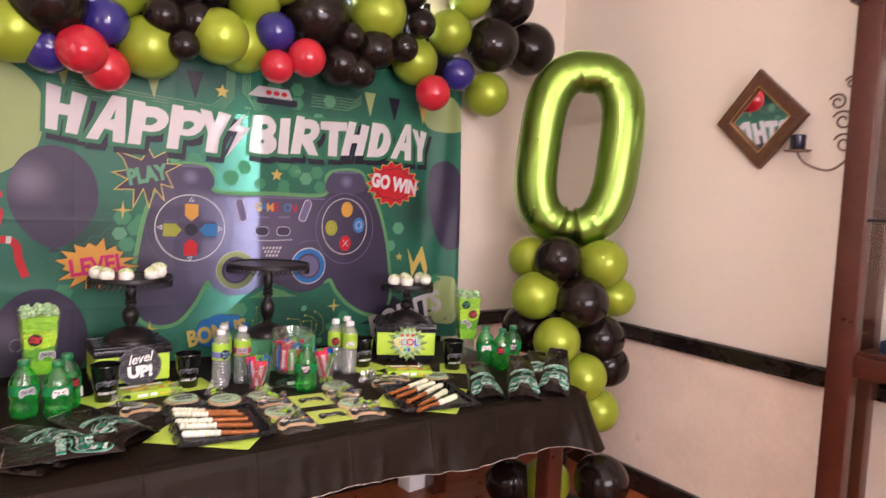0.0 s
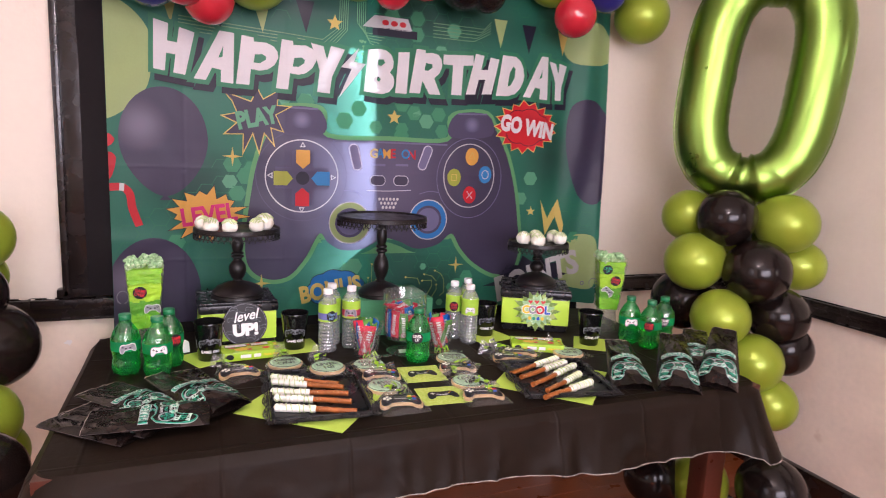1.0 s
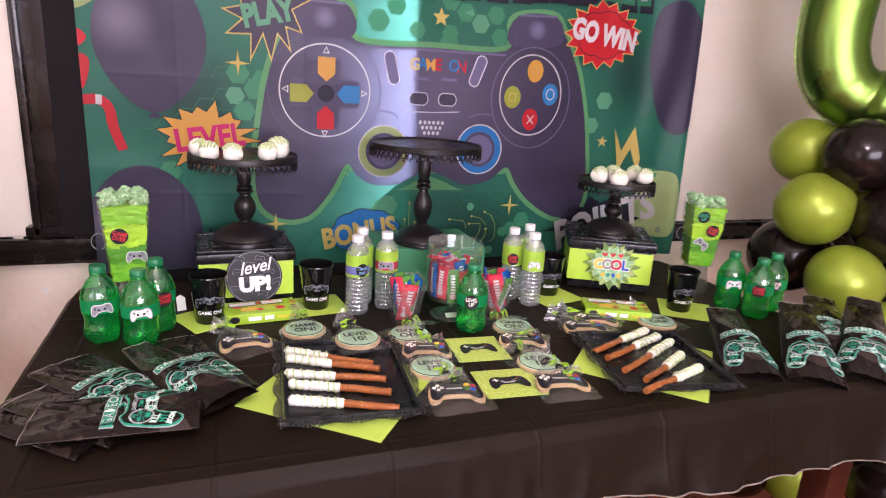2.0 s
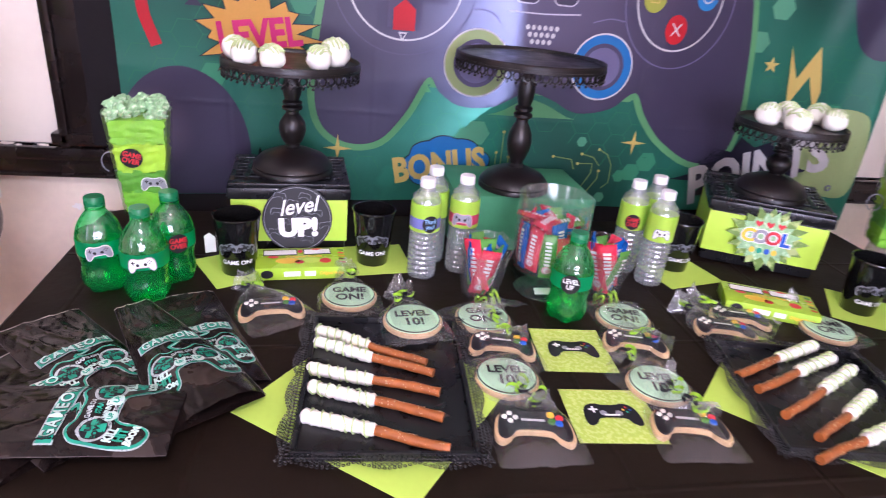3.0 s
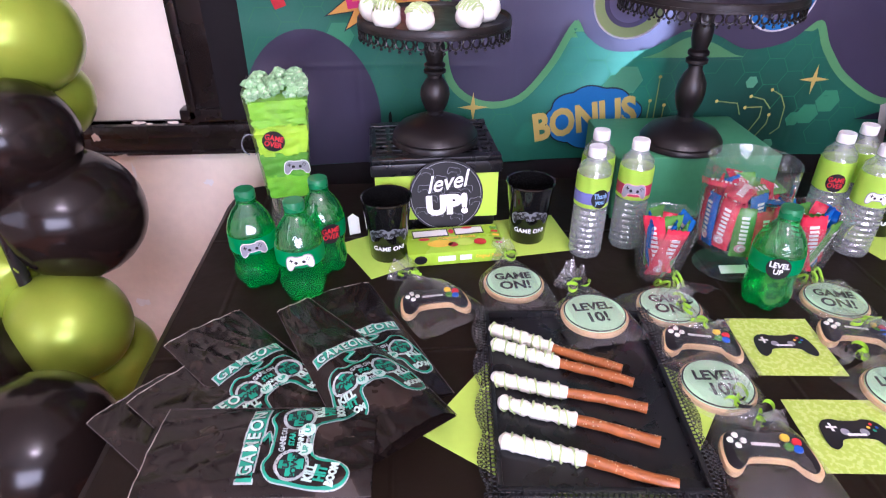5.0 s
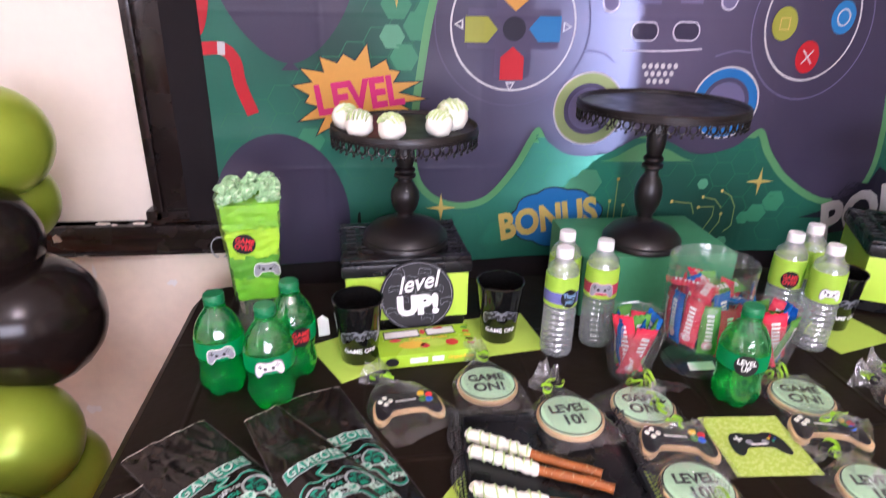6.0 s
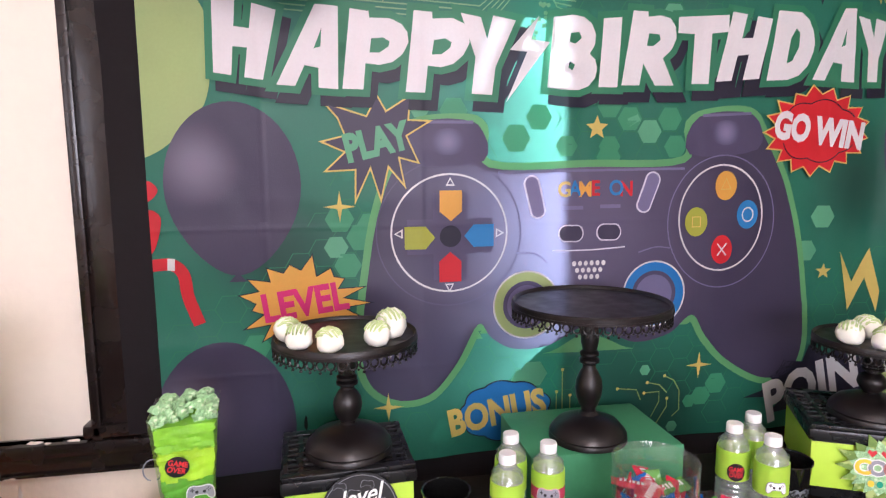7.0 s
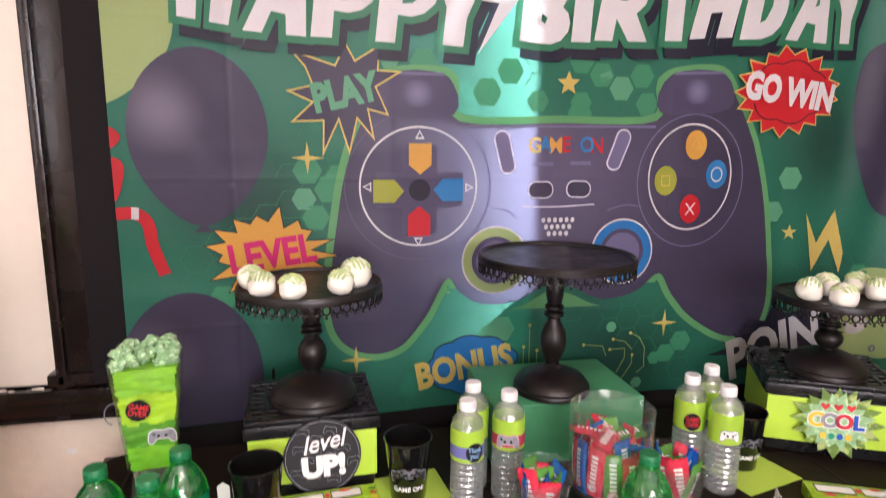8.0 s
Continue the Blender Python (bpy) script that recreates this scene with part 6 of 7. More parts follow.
# popcorn boxes of tissue in clear plastic, on upturned clear cups
def popcorn_box(at, rz, stickers):
    p = thing("popcorn_box", at, rz, "clear tapered box filled with lime tissue and pale popcorn", "popcorn box", "popcorn boxes")
    part("stand_cup", lathe([(0.046, 0.0), (0.047, 0.003), (0.036, 0.088), (0, 0.090)], 28, wob=lambda a, z: 1 + 0.025 * math.cos(22 * a)), "ribbed", p, "upturned clear ribbed cup")
    h0, h1, w0, w1 = 0.091, 0.285, 0.038, 0.054

    def layer(nm, f0, f1, key, seed):
        own, n, rings = bmesh.new(), 14, []
        for j in range(13):
            f = f0 + (f1 - f0) * j / 12
            w, z = w0 + (w1 - w0) * f, h0 + (h1 - h0) * f
            ring = []
            for k in range(4 * n):
                s, u = divmod(k, n)
                u = u / n * 2 - 1
                x, y = ((u, -1), (1, u), (-u, 1), (-1, -u))[s]
                d = 0.92 + 0.10 * noise.noise(Vector((x * 2.2 + seed, y * 2.2, f * 22))) + 0.05 * noise.noise(Vector((x * 6 + seed, y * 6, f * 46)))
                edge = 0.012 * noise.noise(Vector((k * 0.35, seed, 2))) if j in (0, 12) else 0.0
                ring.append(own.verts.new((x * w * d, y * w * d, z + edge * (0.5 if 0 < f < 0.97 else 0))))
            rings.append(ring)
        for lo, hi in zip(rings, rings[1:]):
            for k in range(4 * n):
                own.faces.new((lo[k], lo[(k + 1) % (4 * n)], hi[(k + 1) % (4 * n)], hi[k]))
        own.faces.new(rings[0][::-1])
        own.faces.new(rings[-1])
        part(nm, own, key, p)
    layer("tissue", 0.0, 0.24, "tissue", 1)
    layer("tissue", 0.22, 0.46, "tissue_deep", 2)
    layer("tissue", 0.44, 0.74, "tissue_lime", 3)
    layer("tissue", 0.73, 0.97, "tissue", 4)
    own = bmesh.new()
    rings = [[own.verts.new((sx * w, sy * w, z)) for sx, sy in ((-1, -1), (1, -1), (1, 1), (-1, 1))] for w, z in ((w0 + 0.001, h0), (w1 + 0.0015, h1 + 0.012))]
    for k in range(4):
        own.faces.new((rings[0][k], rings[0][(k + 1) % 4], rings[1][(k + 1) % 4], rings[1][k]))
    part("film_box", own, "film_soft", p, "clear film walls", smooth=False)
    rnd_ = random.Random(int(at[0] * 100))
    for k in range(58):
        own = bmesh.new()
        bmesh.ops.create_icosphere(own, subdivisions=2, radius=rnd_.uniform(0.0075, 0.0115))
        sd = rnd_.uniform(0, 50)
        for v in own.verts:
            v.co *= 1.05 + 0.60 * noise.noise(v.co * 190 + Vector((sd, 0, 0))) + 0.45 * noise.noise(v.co * 430 + Vector((sd, 0, 0)))
        q = part("popcorn", own, "popcorn", p, smooth=False)
        q.location = (rnd_.uniform(-0.046, 0.046), rnd_.uniform(-0.046, 0.046), h1 + rnd_.uniform(-0.006, 0.020))
    hoop = [(-0.060 - 0.016 * math.cos(a), 0.0, 0.185 + 0.020 * math.sin(a)) for a in [q * math.pi / 10 for q in range(-4, 15)]]
    part("wire_handle", tube(hoop, 0.0012, 6), "silver_ink", p, "thin wire handle")
    tilt = math.degrees(math.atan((w1 - w0) / (h1 - h0)))
    for x, f, kind in stickers:
        w, z = w0 + (w1 - w0) * f, h0 + (h1 - h0) * f
        m_ = pose(x, -w - 0.0022, z, 90 + tilt)
        put = lambda name, bm, material, lay_: lay(name, bm, material, p, 0.0004 * lay_, m_)
        if kind == "over":
            tip = Matrix.Rotation(radians(-16), 4, "Z")
            round_sticker(lambda name, bm, material, lay_: put(name, turn(bm, tip), material, lay_), 0.0195, ("GAME", "OVER"), "red")
        elif kind == "dark":
            round_sticker(put, 0.0185, ("LEVEL", "UP"), "teal")
        else:
            lean = Matrix.Rotation(radians(-38 if kind == "tilted" else 0), 4, "Z")
            pad_print(lambda name, bm, material, lay_: put(name, turn(bm, lean), material, lay_), 0.044, "grey", "white")
    return p


popcorn_box((-0.808, -0.322, Z), 7, [(-0.014, 0.60, "over"), (0.020, 0.33, "pad")])
popcorn_box((0.850, -0.440, Z), -24, [(-0.018, 0.82, "dark"), (0.016, 0.60, "over"), (-0.010, 0.38, "tilted")])


# candy jar and candy cups
CANDY = {}


def pillow(x, y):
    """Half the thickness of a wrapped candy at a place on it."""
    u, v = abs(x) / 0.0145, abs(y) / 0.041
    if v > 0.86:
        return 0.0006
    return 0.0006 + 0.0052 * max(0.0, 1 - u ** 2.6) ** 0.6 * max(0.0, 1 - (v / 0.86) ** 5) ** 0.7


def candy(parent, at, rx, ry, rz, key, n, size=1.1):
    """A flat bar in a printed film wrapper with crimped ends."""
    if key not in CANDY:
        own, nx_, ny_ = bmesh.new(), 8, 22
        for side in (1, -1):
            g = []
            for j in range(ny_ + 1):
                row = []
                for i in range(nx_ + 1):
                    x, z = 0.0145 * (2 * i / nx_ - 1), 0.041 * (2 * j / ny_ - 1)
                    crimp = 0.0011 * (-1) ** i if abs(z) > 0.036 else 0.0005 * noise.noise(Vector((x * 200, z * 120, side)))
                    row.append(own.verts.new((x, side * pillow(x, z) + crimp, z)))
                g.append(row)
            for j in range(ny_):
                for i in range(nx_):
                    own.faces.new((g[j][i], g[j][i + 1], g[j + 1][i + 1], g[j + 1][i]))
        bmesh.ops.remove_doubles(own, verts=own.verts, dist=0.0004)
        body = part("candy", own, key, parent)
        marks = []
        for side in (-1, 1):
            strokes = [[(-0.006 + 0.0012 * (k % 2), -0.016 + 0.0068 * k), (0.005, -0.0165 + 0.0068 * k), (0.0052, -0.0122 + 0.0068 * k), (-0.0058, -0.0117 + 0.0068 * k)] for k in range(7)]
            for nm, bm_, mk, lift in (("wrapper_mark", flat(strokes), "white", 0.0004), ("wrapper_dot", flat([oval(-0.001, -0.0245, 0.0085, 0.0078, 18)]), "pinkish", 0.0004),
                                      ("wrapper_dot", flat([oval(0.0005, -0.0250, 0.0060, 0.0055, 16), oval(0.002, -0.0255, 0.0042, 0.0038, 16)]), "white", 0.0008)):
                cut(bm_, 0.0035, (0, 1))
                for v in bm_.verts:
                    x, z = v.co.x, v.co.y
                    v.co = (-side * x, side * (pillow(x, z) + lift), z)
                marks.append(part(nm, bm_, mk, body))
        CANDY[key] = (body.data, [(q.name.split(".")[0], q.data) for q in marks])
        c = body
    else:
        c = new("candy", CANDY[key][0])
        c.parent = parent
        for nm, me in CANDY[key][1]:
            q = new(nm, me)
            q.parent = c
    c.matrix_local = pose(*at, rx, ry, rz) @ Matrix.Scale(size, 4)
    return c


jar = thing("candy_jar", (-0.010, -0.500, Z), 0, "clear footed jar filled with red and blue wrapped candies", "candy jar")
part("foot", lathe([(0, 0.0), (0.060, 0.0), (0.062, 0.002), (0.060, 0.004), (0.02, 0.007), (0.009, 0.014), (0.008, 0.036), (0.02, 0.046), (0, 0.047)], 44), "clear_jar", jar)
part("bowl", lathe([(0, 0.046), (0.05, 0.047), (0.068, 0.054), (0.074, 0.068), (0.0765, 0.10), (0.0775, 0.215), (0.0785, 0.217), (0.0765, 0.2175), (0.0755, 0.215), (0.0745, 0.10), (0.072, 0.07), (0.05, 0.050), (0, 0.049)], 48), "clear_jar", jar)
own = turn(box(0.052, 0.001, 0.018, (0, 0, 0)), pose(0.0, -0.036, 0.006, -68))
part("paper_tag", own, "paper_white", jar, "blank white paper tag", smooth=False)
rnd = random.Random(3)
keys = ("candy_red", "candy_red", "candy_blue", "candy_red", "candy_green", "candy_blue", "candy_red")
for k in range(12):
    a = radians(-80 + 30 * k)
    candy(jar, (0.0615 * math.cos(a), 0.0615 * math.sin(a), 0.101 + rnd.uniform(-0.004, 0.012)), rnd.uniform(-4, 4), rnd.uniform(-12, 12), math.degrees(a) + 90 + rnd.uniform(-8, 8), keys[k % 7], k, 1.16)
for k in range(8):
    a = radians(45 * k + 10)
    candy(jar, (0.040 * math.cos(a), 0.040 * math.sin(a), 0.118 + rnd.uniform(-0.004, 0.012)), rnd.uniform(-8, 8), rnd.uniform(-16, 16), math.degrees(a) + 90, keys[(k + 3) % 7], k, 1.16)
jar.scale = (0.94, 0.94, 0.95)
for k in range(5):
    a = radians(72 * k - 60)
    candy(jar, (0.030 * math.cos(a), 0.030 * math.sin(a), 0.150 + 0.004 * k), 80 + rnd.uniform(-10, 8), rnd.uniform(-14, 14), math.degrees(a) + 90, keys[(k * 2 + 2) % 7], k, 1.15)


def candy_cup(at, rz, seed):
    c = thing("candy_cup", at, rz, "small clear cup of wrapped candies in cellophane", "candy cup", "candy cups")
    part("cup", lathe([(0, 0.002), (0.022, 0.002), (0.024, 0.004), (0.036, 0.082), (0.0375, 0.083), (0.036, 0.0835), (0.0225, 0.006), (0, 0.005)], 30), "clear_jar", c)
    c.scale = (1.18, 1.18, 1.18)
    rnd_ = random.Random(seed)
    for k in range(9):
        a = radians(52 * k - 100)
        rr = 0.019 if k < 7 else 0.006
        candy(c, (rr * math.cos(a), rr * math.sin(a), 0.052 + rnd_.uniform(-0.002, 0.014) + (0.010 if k > 6 else 0)), rnd_.uniform(7, 15), rnd_.uniform(-15, 15), math.degrees(a) + 90, ("candy_red", "candy_green", "candy_blue")[k % 3], k)
    # crumpled cellophane round it, drawn together at the foot and fanned out before it
    own, n = bmesh.new(), 34
    rows = []
    for z, r in ((0.004, 0.030), (0.03, 0.034), (0.06, 0.040), (0.085, 0.045), (0.100, 0.050)):
        rows.append([own.verts.new(((r + 0.004 * noise.noise(Vector((k * 0.7, z * 30, seed)))) * math.cos(2 * math.pi * k / n), (r + 0.004 * noise.noise(Vector((k * 0.7, z * 30, seed)))) * math.sin(2 * math.pi * k / n),
                                     z + (0.008 * noise.noise(Vector((k * 0.8, seed, 8))) if z > 0.09 else 0))) for k in range(n)])
    for lo, hi in zip(rows, rows[1:]):
        for k in range(n):
            own.faces.new((lo[k], lo[(k + 1) % n], hi[(k + 1) % n], hi[k]))
    part("cellophane", own, "film", c, "clear crinkled cellophane")
    own, prev = bmesh.new(), None
    for j in range(6):
        t = j / 5
        row = [own.verts.new(((0.014 + 0.040 * t) * s_ / 8, -0.030 - 0.050 * t - 0.006 * noise.noise(Vector((s_ * 0.9, t, seed))), 0.012 + 0.010 * t + 0.007 * noise.noise(Vector((s_ * 0.8, t * 3, seed + 2))))) for s_ in range(-8, 9)]
        if prev:
            for i in range(16):
                own.faces.new((prev[i], prev[i + 1], row[i + 1], row[i]))
        prev = row
    part("cellophane", own, "film", c, "clear crinkled cellophane")
    for sgn in (-1, 1):
        own = tube([(sgn * (0.004 + 0.016 * t), -0.034 - 0.012 * math.sin(7 * t), 0.012 + 0.010 * math.sin(9 * t + sgn)) for t in [q / 12 for q in range(13)]], 0.0022, 5)
        part("ribbon", own, "ribbon_lime", c, "curled lime ribbon")
    return c


candy_cup((-0.150, -0.528, Z), 10, 1)
candy_cup((0.108, -0.525, Z), -8, 2)


# candy cartons; the maker's name is left as plain bars
def carton(at, rz):
    c = thing("candy_carton", at, rz, "lime green candy carton with fruit printed on it", "candy box", "candy cartons")
    part("box", box(0.180, 0.092, 0.026, (0, 0, 0), 0.001), "lime_box", c)
    top = Matrix.Translation((0, 0, 0.0264))
    front = pose(0, -0.0464, 0.013, 90)
    put = lambda nm, bm, key, k: lay(nm, bm, key, c, 0.0004 * k, top)
    put("logo_bar", flat([ribbon([(-0.076, 0.023), (-0.008, 0.025)], 0.028)]), "black", 0)
    put("logo_bar", flat([ribbon([(-0.074, 0.023), (-0.010, 0.025)], 0.021)]), "white", 1)
    put("logo_bar", flat([ribbon([(0.004, 0.025), (0.060, 0.027)], 0.028)]), "black", 0)
    put("logo_bar", flat([ribbon([(0.006, 0.025), (0.058, 0.027)], 0.021)]), "white", 1)
    put("logo_dot", flat([oval(-0.002, 0.026, 0.005, 0.008, 14)]), "red", 2)
    put("lettering", shifted(words("Original Fruits", 0.0125, 0.0004), 0.005, 0.0035, 1), "yellow", 1)
    for x, y, rx_, ry_, key in ((-0.028, -0.016, 0.024, 0.013, "yellow"), (0.018, -0.016, 0.018, 0.012, "lime_paper"), (-0.005, -0.022, 0.009, 0.008, "red"), (0.046, -0.018, 0.012, 0.011, "red"), (-0.056, 0.002, 0.011, 0.005, "red"), (0.030, 0.036, 0.010, 0.004, "red")):
        put("fruit_print", flat([oval(x, y, rx_, ry_, 18)]), key, 2)
    for k in range(5):
        put("fruit_print", flat([ribbon([(0.074, 0.032 - 0.014 * k), (0.086, 0.028 - 0.014 * k)], 0.007)]), ("candy_green", "red", "yellow", "dark_wood", "red")[k], 2)
    put2 = lambda nm, bm, key, k: lay(nm, bm, key, c, 0.0004 * k, front)
    put2("logo_bar", flat([ribbon([(-0.036, 0.0), (-0.004, 0.0)], 0.011)]), "white", 1)
    put2("logo_bar", flat([ribbon([(0.004, 0.0), (0.026, 0.0)], 0.011)]), "white", 1)
    put2("lettering", shifted(words("Original Fruits", 0.0095, 0.0003), 0.057, 0.0, 0, 0.86), "yellow", 1)
    put2("logo_bar", flat([oval(-0.068, 0, 0.012, 0.009, 16)]), "black", 1)
    return c


carton((-0.500, -0.420, Z + 0.0005), 5)
carton((0.455, -0.585, Z + 0.0005), -24)


# cookies wrapped in cellophane with curled ribbon
def cellophane(parent, r, neck, seed, thick=0.013):
    """A crumpled clear bag over a cookie, gathered at its neck and fanned out beyond."""
    own, n, rows = bmesh.new(), 22, []
    prof = [(-1.28, 1.12, 0.0), (-1.15, 1.17, 0.4), (-0.9, 1.18, 1.0), (-0.3, 1.16, 1.12), (0.3, 1.12, 1.12), (0.75, 0.95, 1.1), (1.0, 0.72, 1.2), (1.18, 0.45, 1.3), (1.38, 0.14, 1.5), (1.50, 0.22, 1.9), (1.66, 0.42, 2.4), (1.84, 0.58, 3.0)]
    m = Matrix.Rotation(radians(neck), 3, "Z")
    for i, (u, w, hz) in enumerate(prof):
        row = []
        for k in range(n + 1):
            s = 2 * k / n - 1
            dome = max(0.0, 1 - abs(s) ** 3) * hz
            calm = 0.25 if abs(u) < 0.95 and abs(s) < 0.8 else 1.0
            q = calm * (noise.noise(Vector((u * 3.5 + seed, s * 3.0, seed))) * 0.006 + noise.noise(Vector((u * 9 + seed, s * 9, 4))) * 0.0025)
            pleat = 0.0022 * max(0.0, u - 0.6) * math.sin(k * 2.1 + seed + 1.5 * noise.noise(Vector((u * 2, s * 2, seed))))
            z = max(0.0008, 0.0012 + dome * (thick + q) + abs(q) * 0.5 + pleat)
            v = m @ Vector((u * r + 0.08 * r * noise.noise(Vector((s * 4, seed, i))), s * w * r, z))
            row.append(own.verts.new(v))
        rows.append(row)
    for lo, hi in zip(rows[:7], rows[1:7]):
        for k in range(n):
            own.faces.new((lo[k], lo[k + 1], hi[k + 1], hi[k]))
    gathered = bmesh.new()
    tail = [[gathered.verts.new(v.co) for v in row] for row in rows[6:]]
    for lo, hi in zip(tail, tail[1:]):
        for k in range(n):
            gathered.faces.new((lo[k], lo[k + 1], hi[k + 1], hi[k]))
    for row in rows[7:]:
        for v in row:
            own.verts.remove(v)
    part("cellophane", own, "film", parent, "clear crinkled cellophane")
    part("gathered_neck", gathered, "film_gather", parent, "whitish gathered cellophane")
    tip = m @ Vector((1.40 * r, 0, 0.020))
    rnd_ = random.Random(seed)
    for j, key in enumerate(("ribbon_lime", "ribbon_lime", "black")):
        a0, rad, pts = rnd_.uniform(0, 6.28), rnd_.uniform(0.006, 0.010), []
        d = Vector((rnd_.uniform(-1, 1), rnd_.uniform(-1, 1), 0)) * 0.018
        for s in range(18):
            t = s / 17
            pts.append(tip + d * t * 1.3 + Vector((rad * math.cos(a0 + 8 * t) * (0.4 + t), rad * math.sin(a0 + 8 * t) * (0.4 + t), 0.004 * math.sin(9 * t))))
        own = bmesh.new()
        prev = None
        for q in pts:
            pair = (own.verts.new(q + Vector((0, 0, -0.003))), own.verts.new(q + Vector((0.0012, 0, 0.003))))
            if prev:
                own.faces.new((prev[0], pair[0], pair[1], prev[1]))
            prev = pair
        part("ribbon", own, key, parent)


def round_cookie(at, rz, neck, lines, seed):
    c = thing("round_cookie", at, rz, "round cookie with mint icing and black lettering in cellophane", "cookie", "iced cookies")
    r = 0.052
    part("base", lathe([(0, 0), (r * 0.97, 0), (r, 0.003), (r * 0.985, 0.0075), (r * 0.95, 0.009), (0, 0.009)], 44, wob=lambda a, z: 1 + 0.006 * math.sin(5 * a + seed)), "cookie", c)
    part("icing", lathe([(0, 0.009), (r * 0.92, 0.009), (r * 0.91, 0.0112), (r * 0.86, 0.0118), (0, 0.0118)], 44), "icing", c)
    own = tube([(r * 0.895 * math.cos(a), r * 0.895 * math.sin(a), 0.0112) for a in [k * math.pi / 22 for k in range(44)]], 0.0011, 5, closed=True)
    part("icing_ring", own, "icing_black", c)
    for k, txt in enumerate(lines):
        size = 0.0255 if len(txt) > 3 else 0.031
        lay("lettering", shifted(words(txt, size, 0.0010), 0, 0.013 - 0.027 * k, 0, 0.92, 1.0), "icing_black", c, 0.0124)
    cellophane(c, r, neck, seed)
    return c


def pad_cookie(at, rz, neck, seed):
    c = thing("controller_cookie", at, rz, "controller-shaped cookie with black icing in cellophane", "cookie", "iced cookies")
    w = 0.110
    part("base", slab(pad_outline(w * 1.04), 0.009, bevel=0.002), "cookie", c)
    part("icing", slab([(x, y + 0.002) for x, y in pad_outline(w * 0.96)], 0.003, (0, 0, 0.009), bevel=0.001), "icing_black", c)
    for dx, dy in ((-0.008, 0), (0.008, 0), (0, 0.008), (0, -0.008)):
        part("icing_dot", lathe([(0, 0.012), (0.0042, 0.012), (0.0036, 0.0142), (0, 0.0148)], 12, (-0.034 + dx, 0.012 + dy, 0)), "cake", c)
    for (dx, dy), key in zip(((0.026, 0.020), (0.038, 0.014), (0.036, 0.003), (0.026, 0.006)), ("yellow", "red", "blue", "candy_green")):
        part("icing_dot", lathe([(0, 0.012), (0.0062, 0.012), (0.0054, 0.0146), (0, 0.0154)], 14, (dx, dy, 0)), key, c)
    lay("icing_bar", flat([ribbon([(-0.018, 0.008), (0.016, 0.008)], 0.005)]), "white", c, 0.0126)
    cellophane(c, 0.056, neck, seed)
    return c


GAME, LEVEL = ("GAME", "ON!"), ("LEVEL", "10!")
ZT = Z + 0.0012
for x, y, rz, neck, text, seed, *up in ((-0.406, -0.545, 2, 92, GAME, 1), (-0.300, -0.664, 4, 95, LEVEL, 2, 0.0185), (-0.164, -0.626, -6, -58, GAME, 3), (-0.165, -0.807, -4, -70, LEVEL, 4),
                                   (0.114, -0.628, -14, -75, GAME, 5), (0.082, -0.836, -8, -60, LEVEL, 6), (0.528, -0.676, -16, 120, GAME, 7)):
    round_cookie((x, y, ZT + sum(up)), rz, neck, text, seed)
for x, y, rz, neck, seed in ((-0.545, -0.590, 8, 112, 11), (-0.150, -0.716, -12, 100, 12), (-0.155, -0.924, -8, 98, 13), (0.098, -0.712, -14, -110, 14), (0.082, -0.932, -10, 95, 15), (0.303, -0.670, -14, 135, 16), (0.362, -0.628, -16, 150, 17)):
    pad_cookie((x, y, ZT), rz, neck, seed)


# napkins
def napkin(at, rz, w, d, label, decal=False, key="lime_paper"):
    own = bmesh.new()
    n = 8
    g = [[own.verts.new((w * (i / n - 0.5), d * (j / n - 0.5), 0.0008 + 0.0012 * abs(noise.noise(Vector((i * 0.6 + at[0] * 9, j * 0.6, 1)))))) for i in range(n + 1)] for j in range(n + 1)]
    for j in range(n):
        for i in range(n):
            own.faces.new((g[j][i], g[j][i + 1], g[j + 1][i + 1], g[j + 1][i]))
    ret = bmesh.ops.extrude_face_region(own, geom=own.faces[:])
    bmesh.ops.translate(own, vec=(0, 0, -0.0008), verts=[q for q in ret["geom"] if isinstance(q, bmesh.types.BMVert)])
    ob = part("napkin", own, key)
    ob.matrix_world = pose(at[0], at[1], Z + 0.0006 + (at[2] if len(at) > 2 else 0), 0, 0, rz)
    tagged(ob, label, "napkin", "lime napkins")
    if decal:
        put = lambda nm, bm, mkey, k: lay(nm, bm, mkey, ob, 0.0026 + 0.0004 * k)
        pad_print(put, 0.088, "black", None)
        put("sticker_keys", flat([ribbon([(-0.012, -0.003), (0.012, -0.003)], 0.004)]), "white", 3)
    return ob


napkin((-0.024, -0.724), -4, 0.128, 0.130, "speckled lime napkin printed with a black controller", True, "lime_speckle")
napkin((-0.024, -0.897), -4, 0.134, 0.120, "speckled lime napkin printed with a black controller", True, "lime_speckle")
napkin((-0.625, -0.415), 28, 0.135, 0.14, "plain lime paper napkin under a black cup")
napkin((-0.345, -0.372), 8, 0.135, 0.14, "plain lime paper napkin under a black cup")
napkin((0.345, -0.425), 14, 0.15, 0.12, "plain lime paper napkin under a black cup")
napkin((0.690, -0.600), -34, 0.15, 0.15, "plain lime paper napkin under a black cup")
napkin((-0.365, -0.838), 232, 0.30, 0.30, "large lime paper napkin under a black tray")
napkin((0.345, -0.868), 226, 0.29, 0.29, "large lime paper napkin under a black tray")


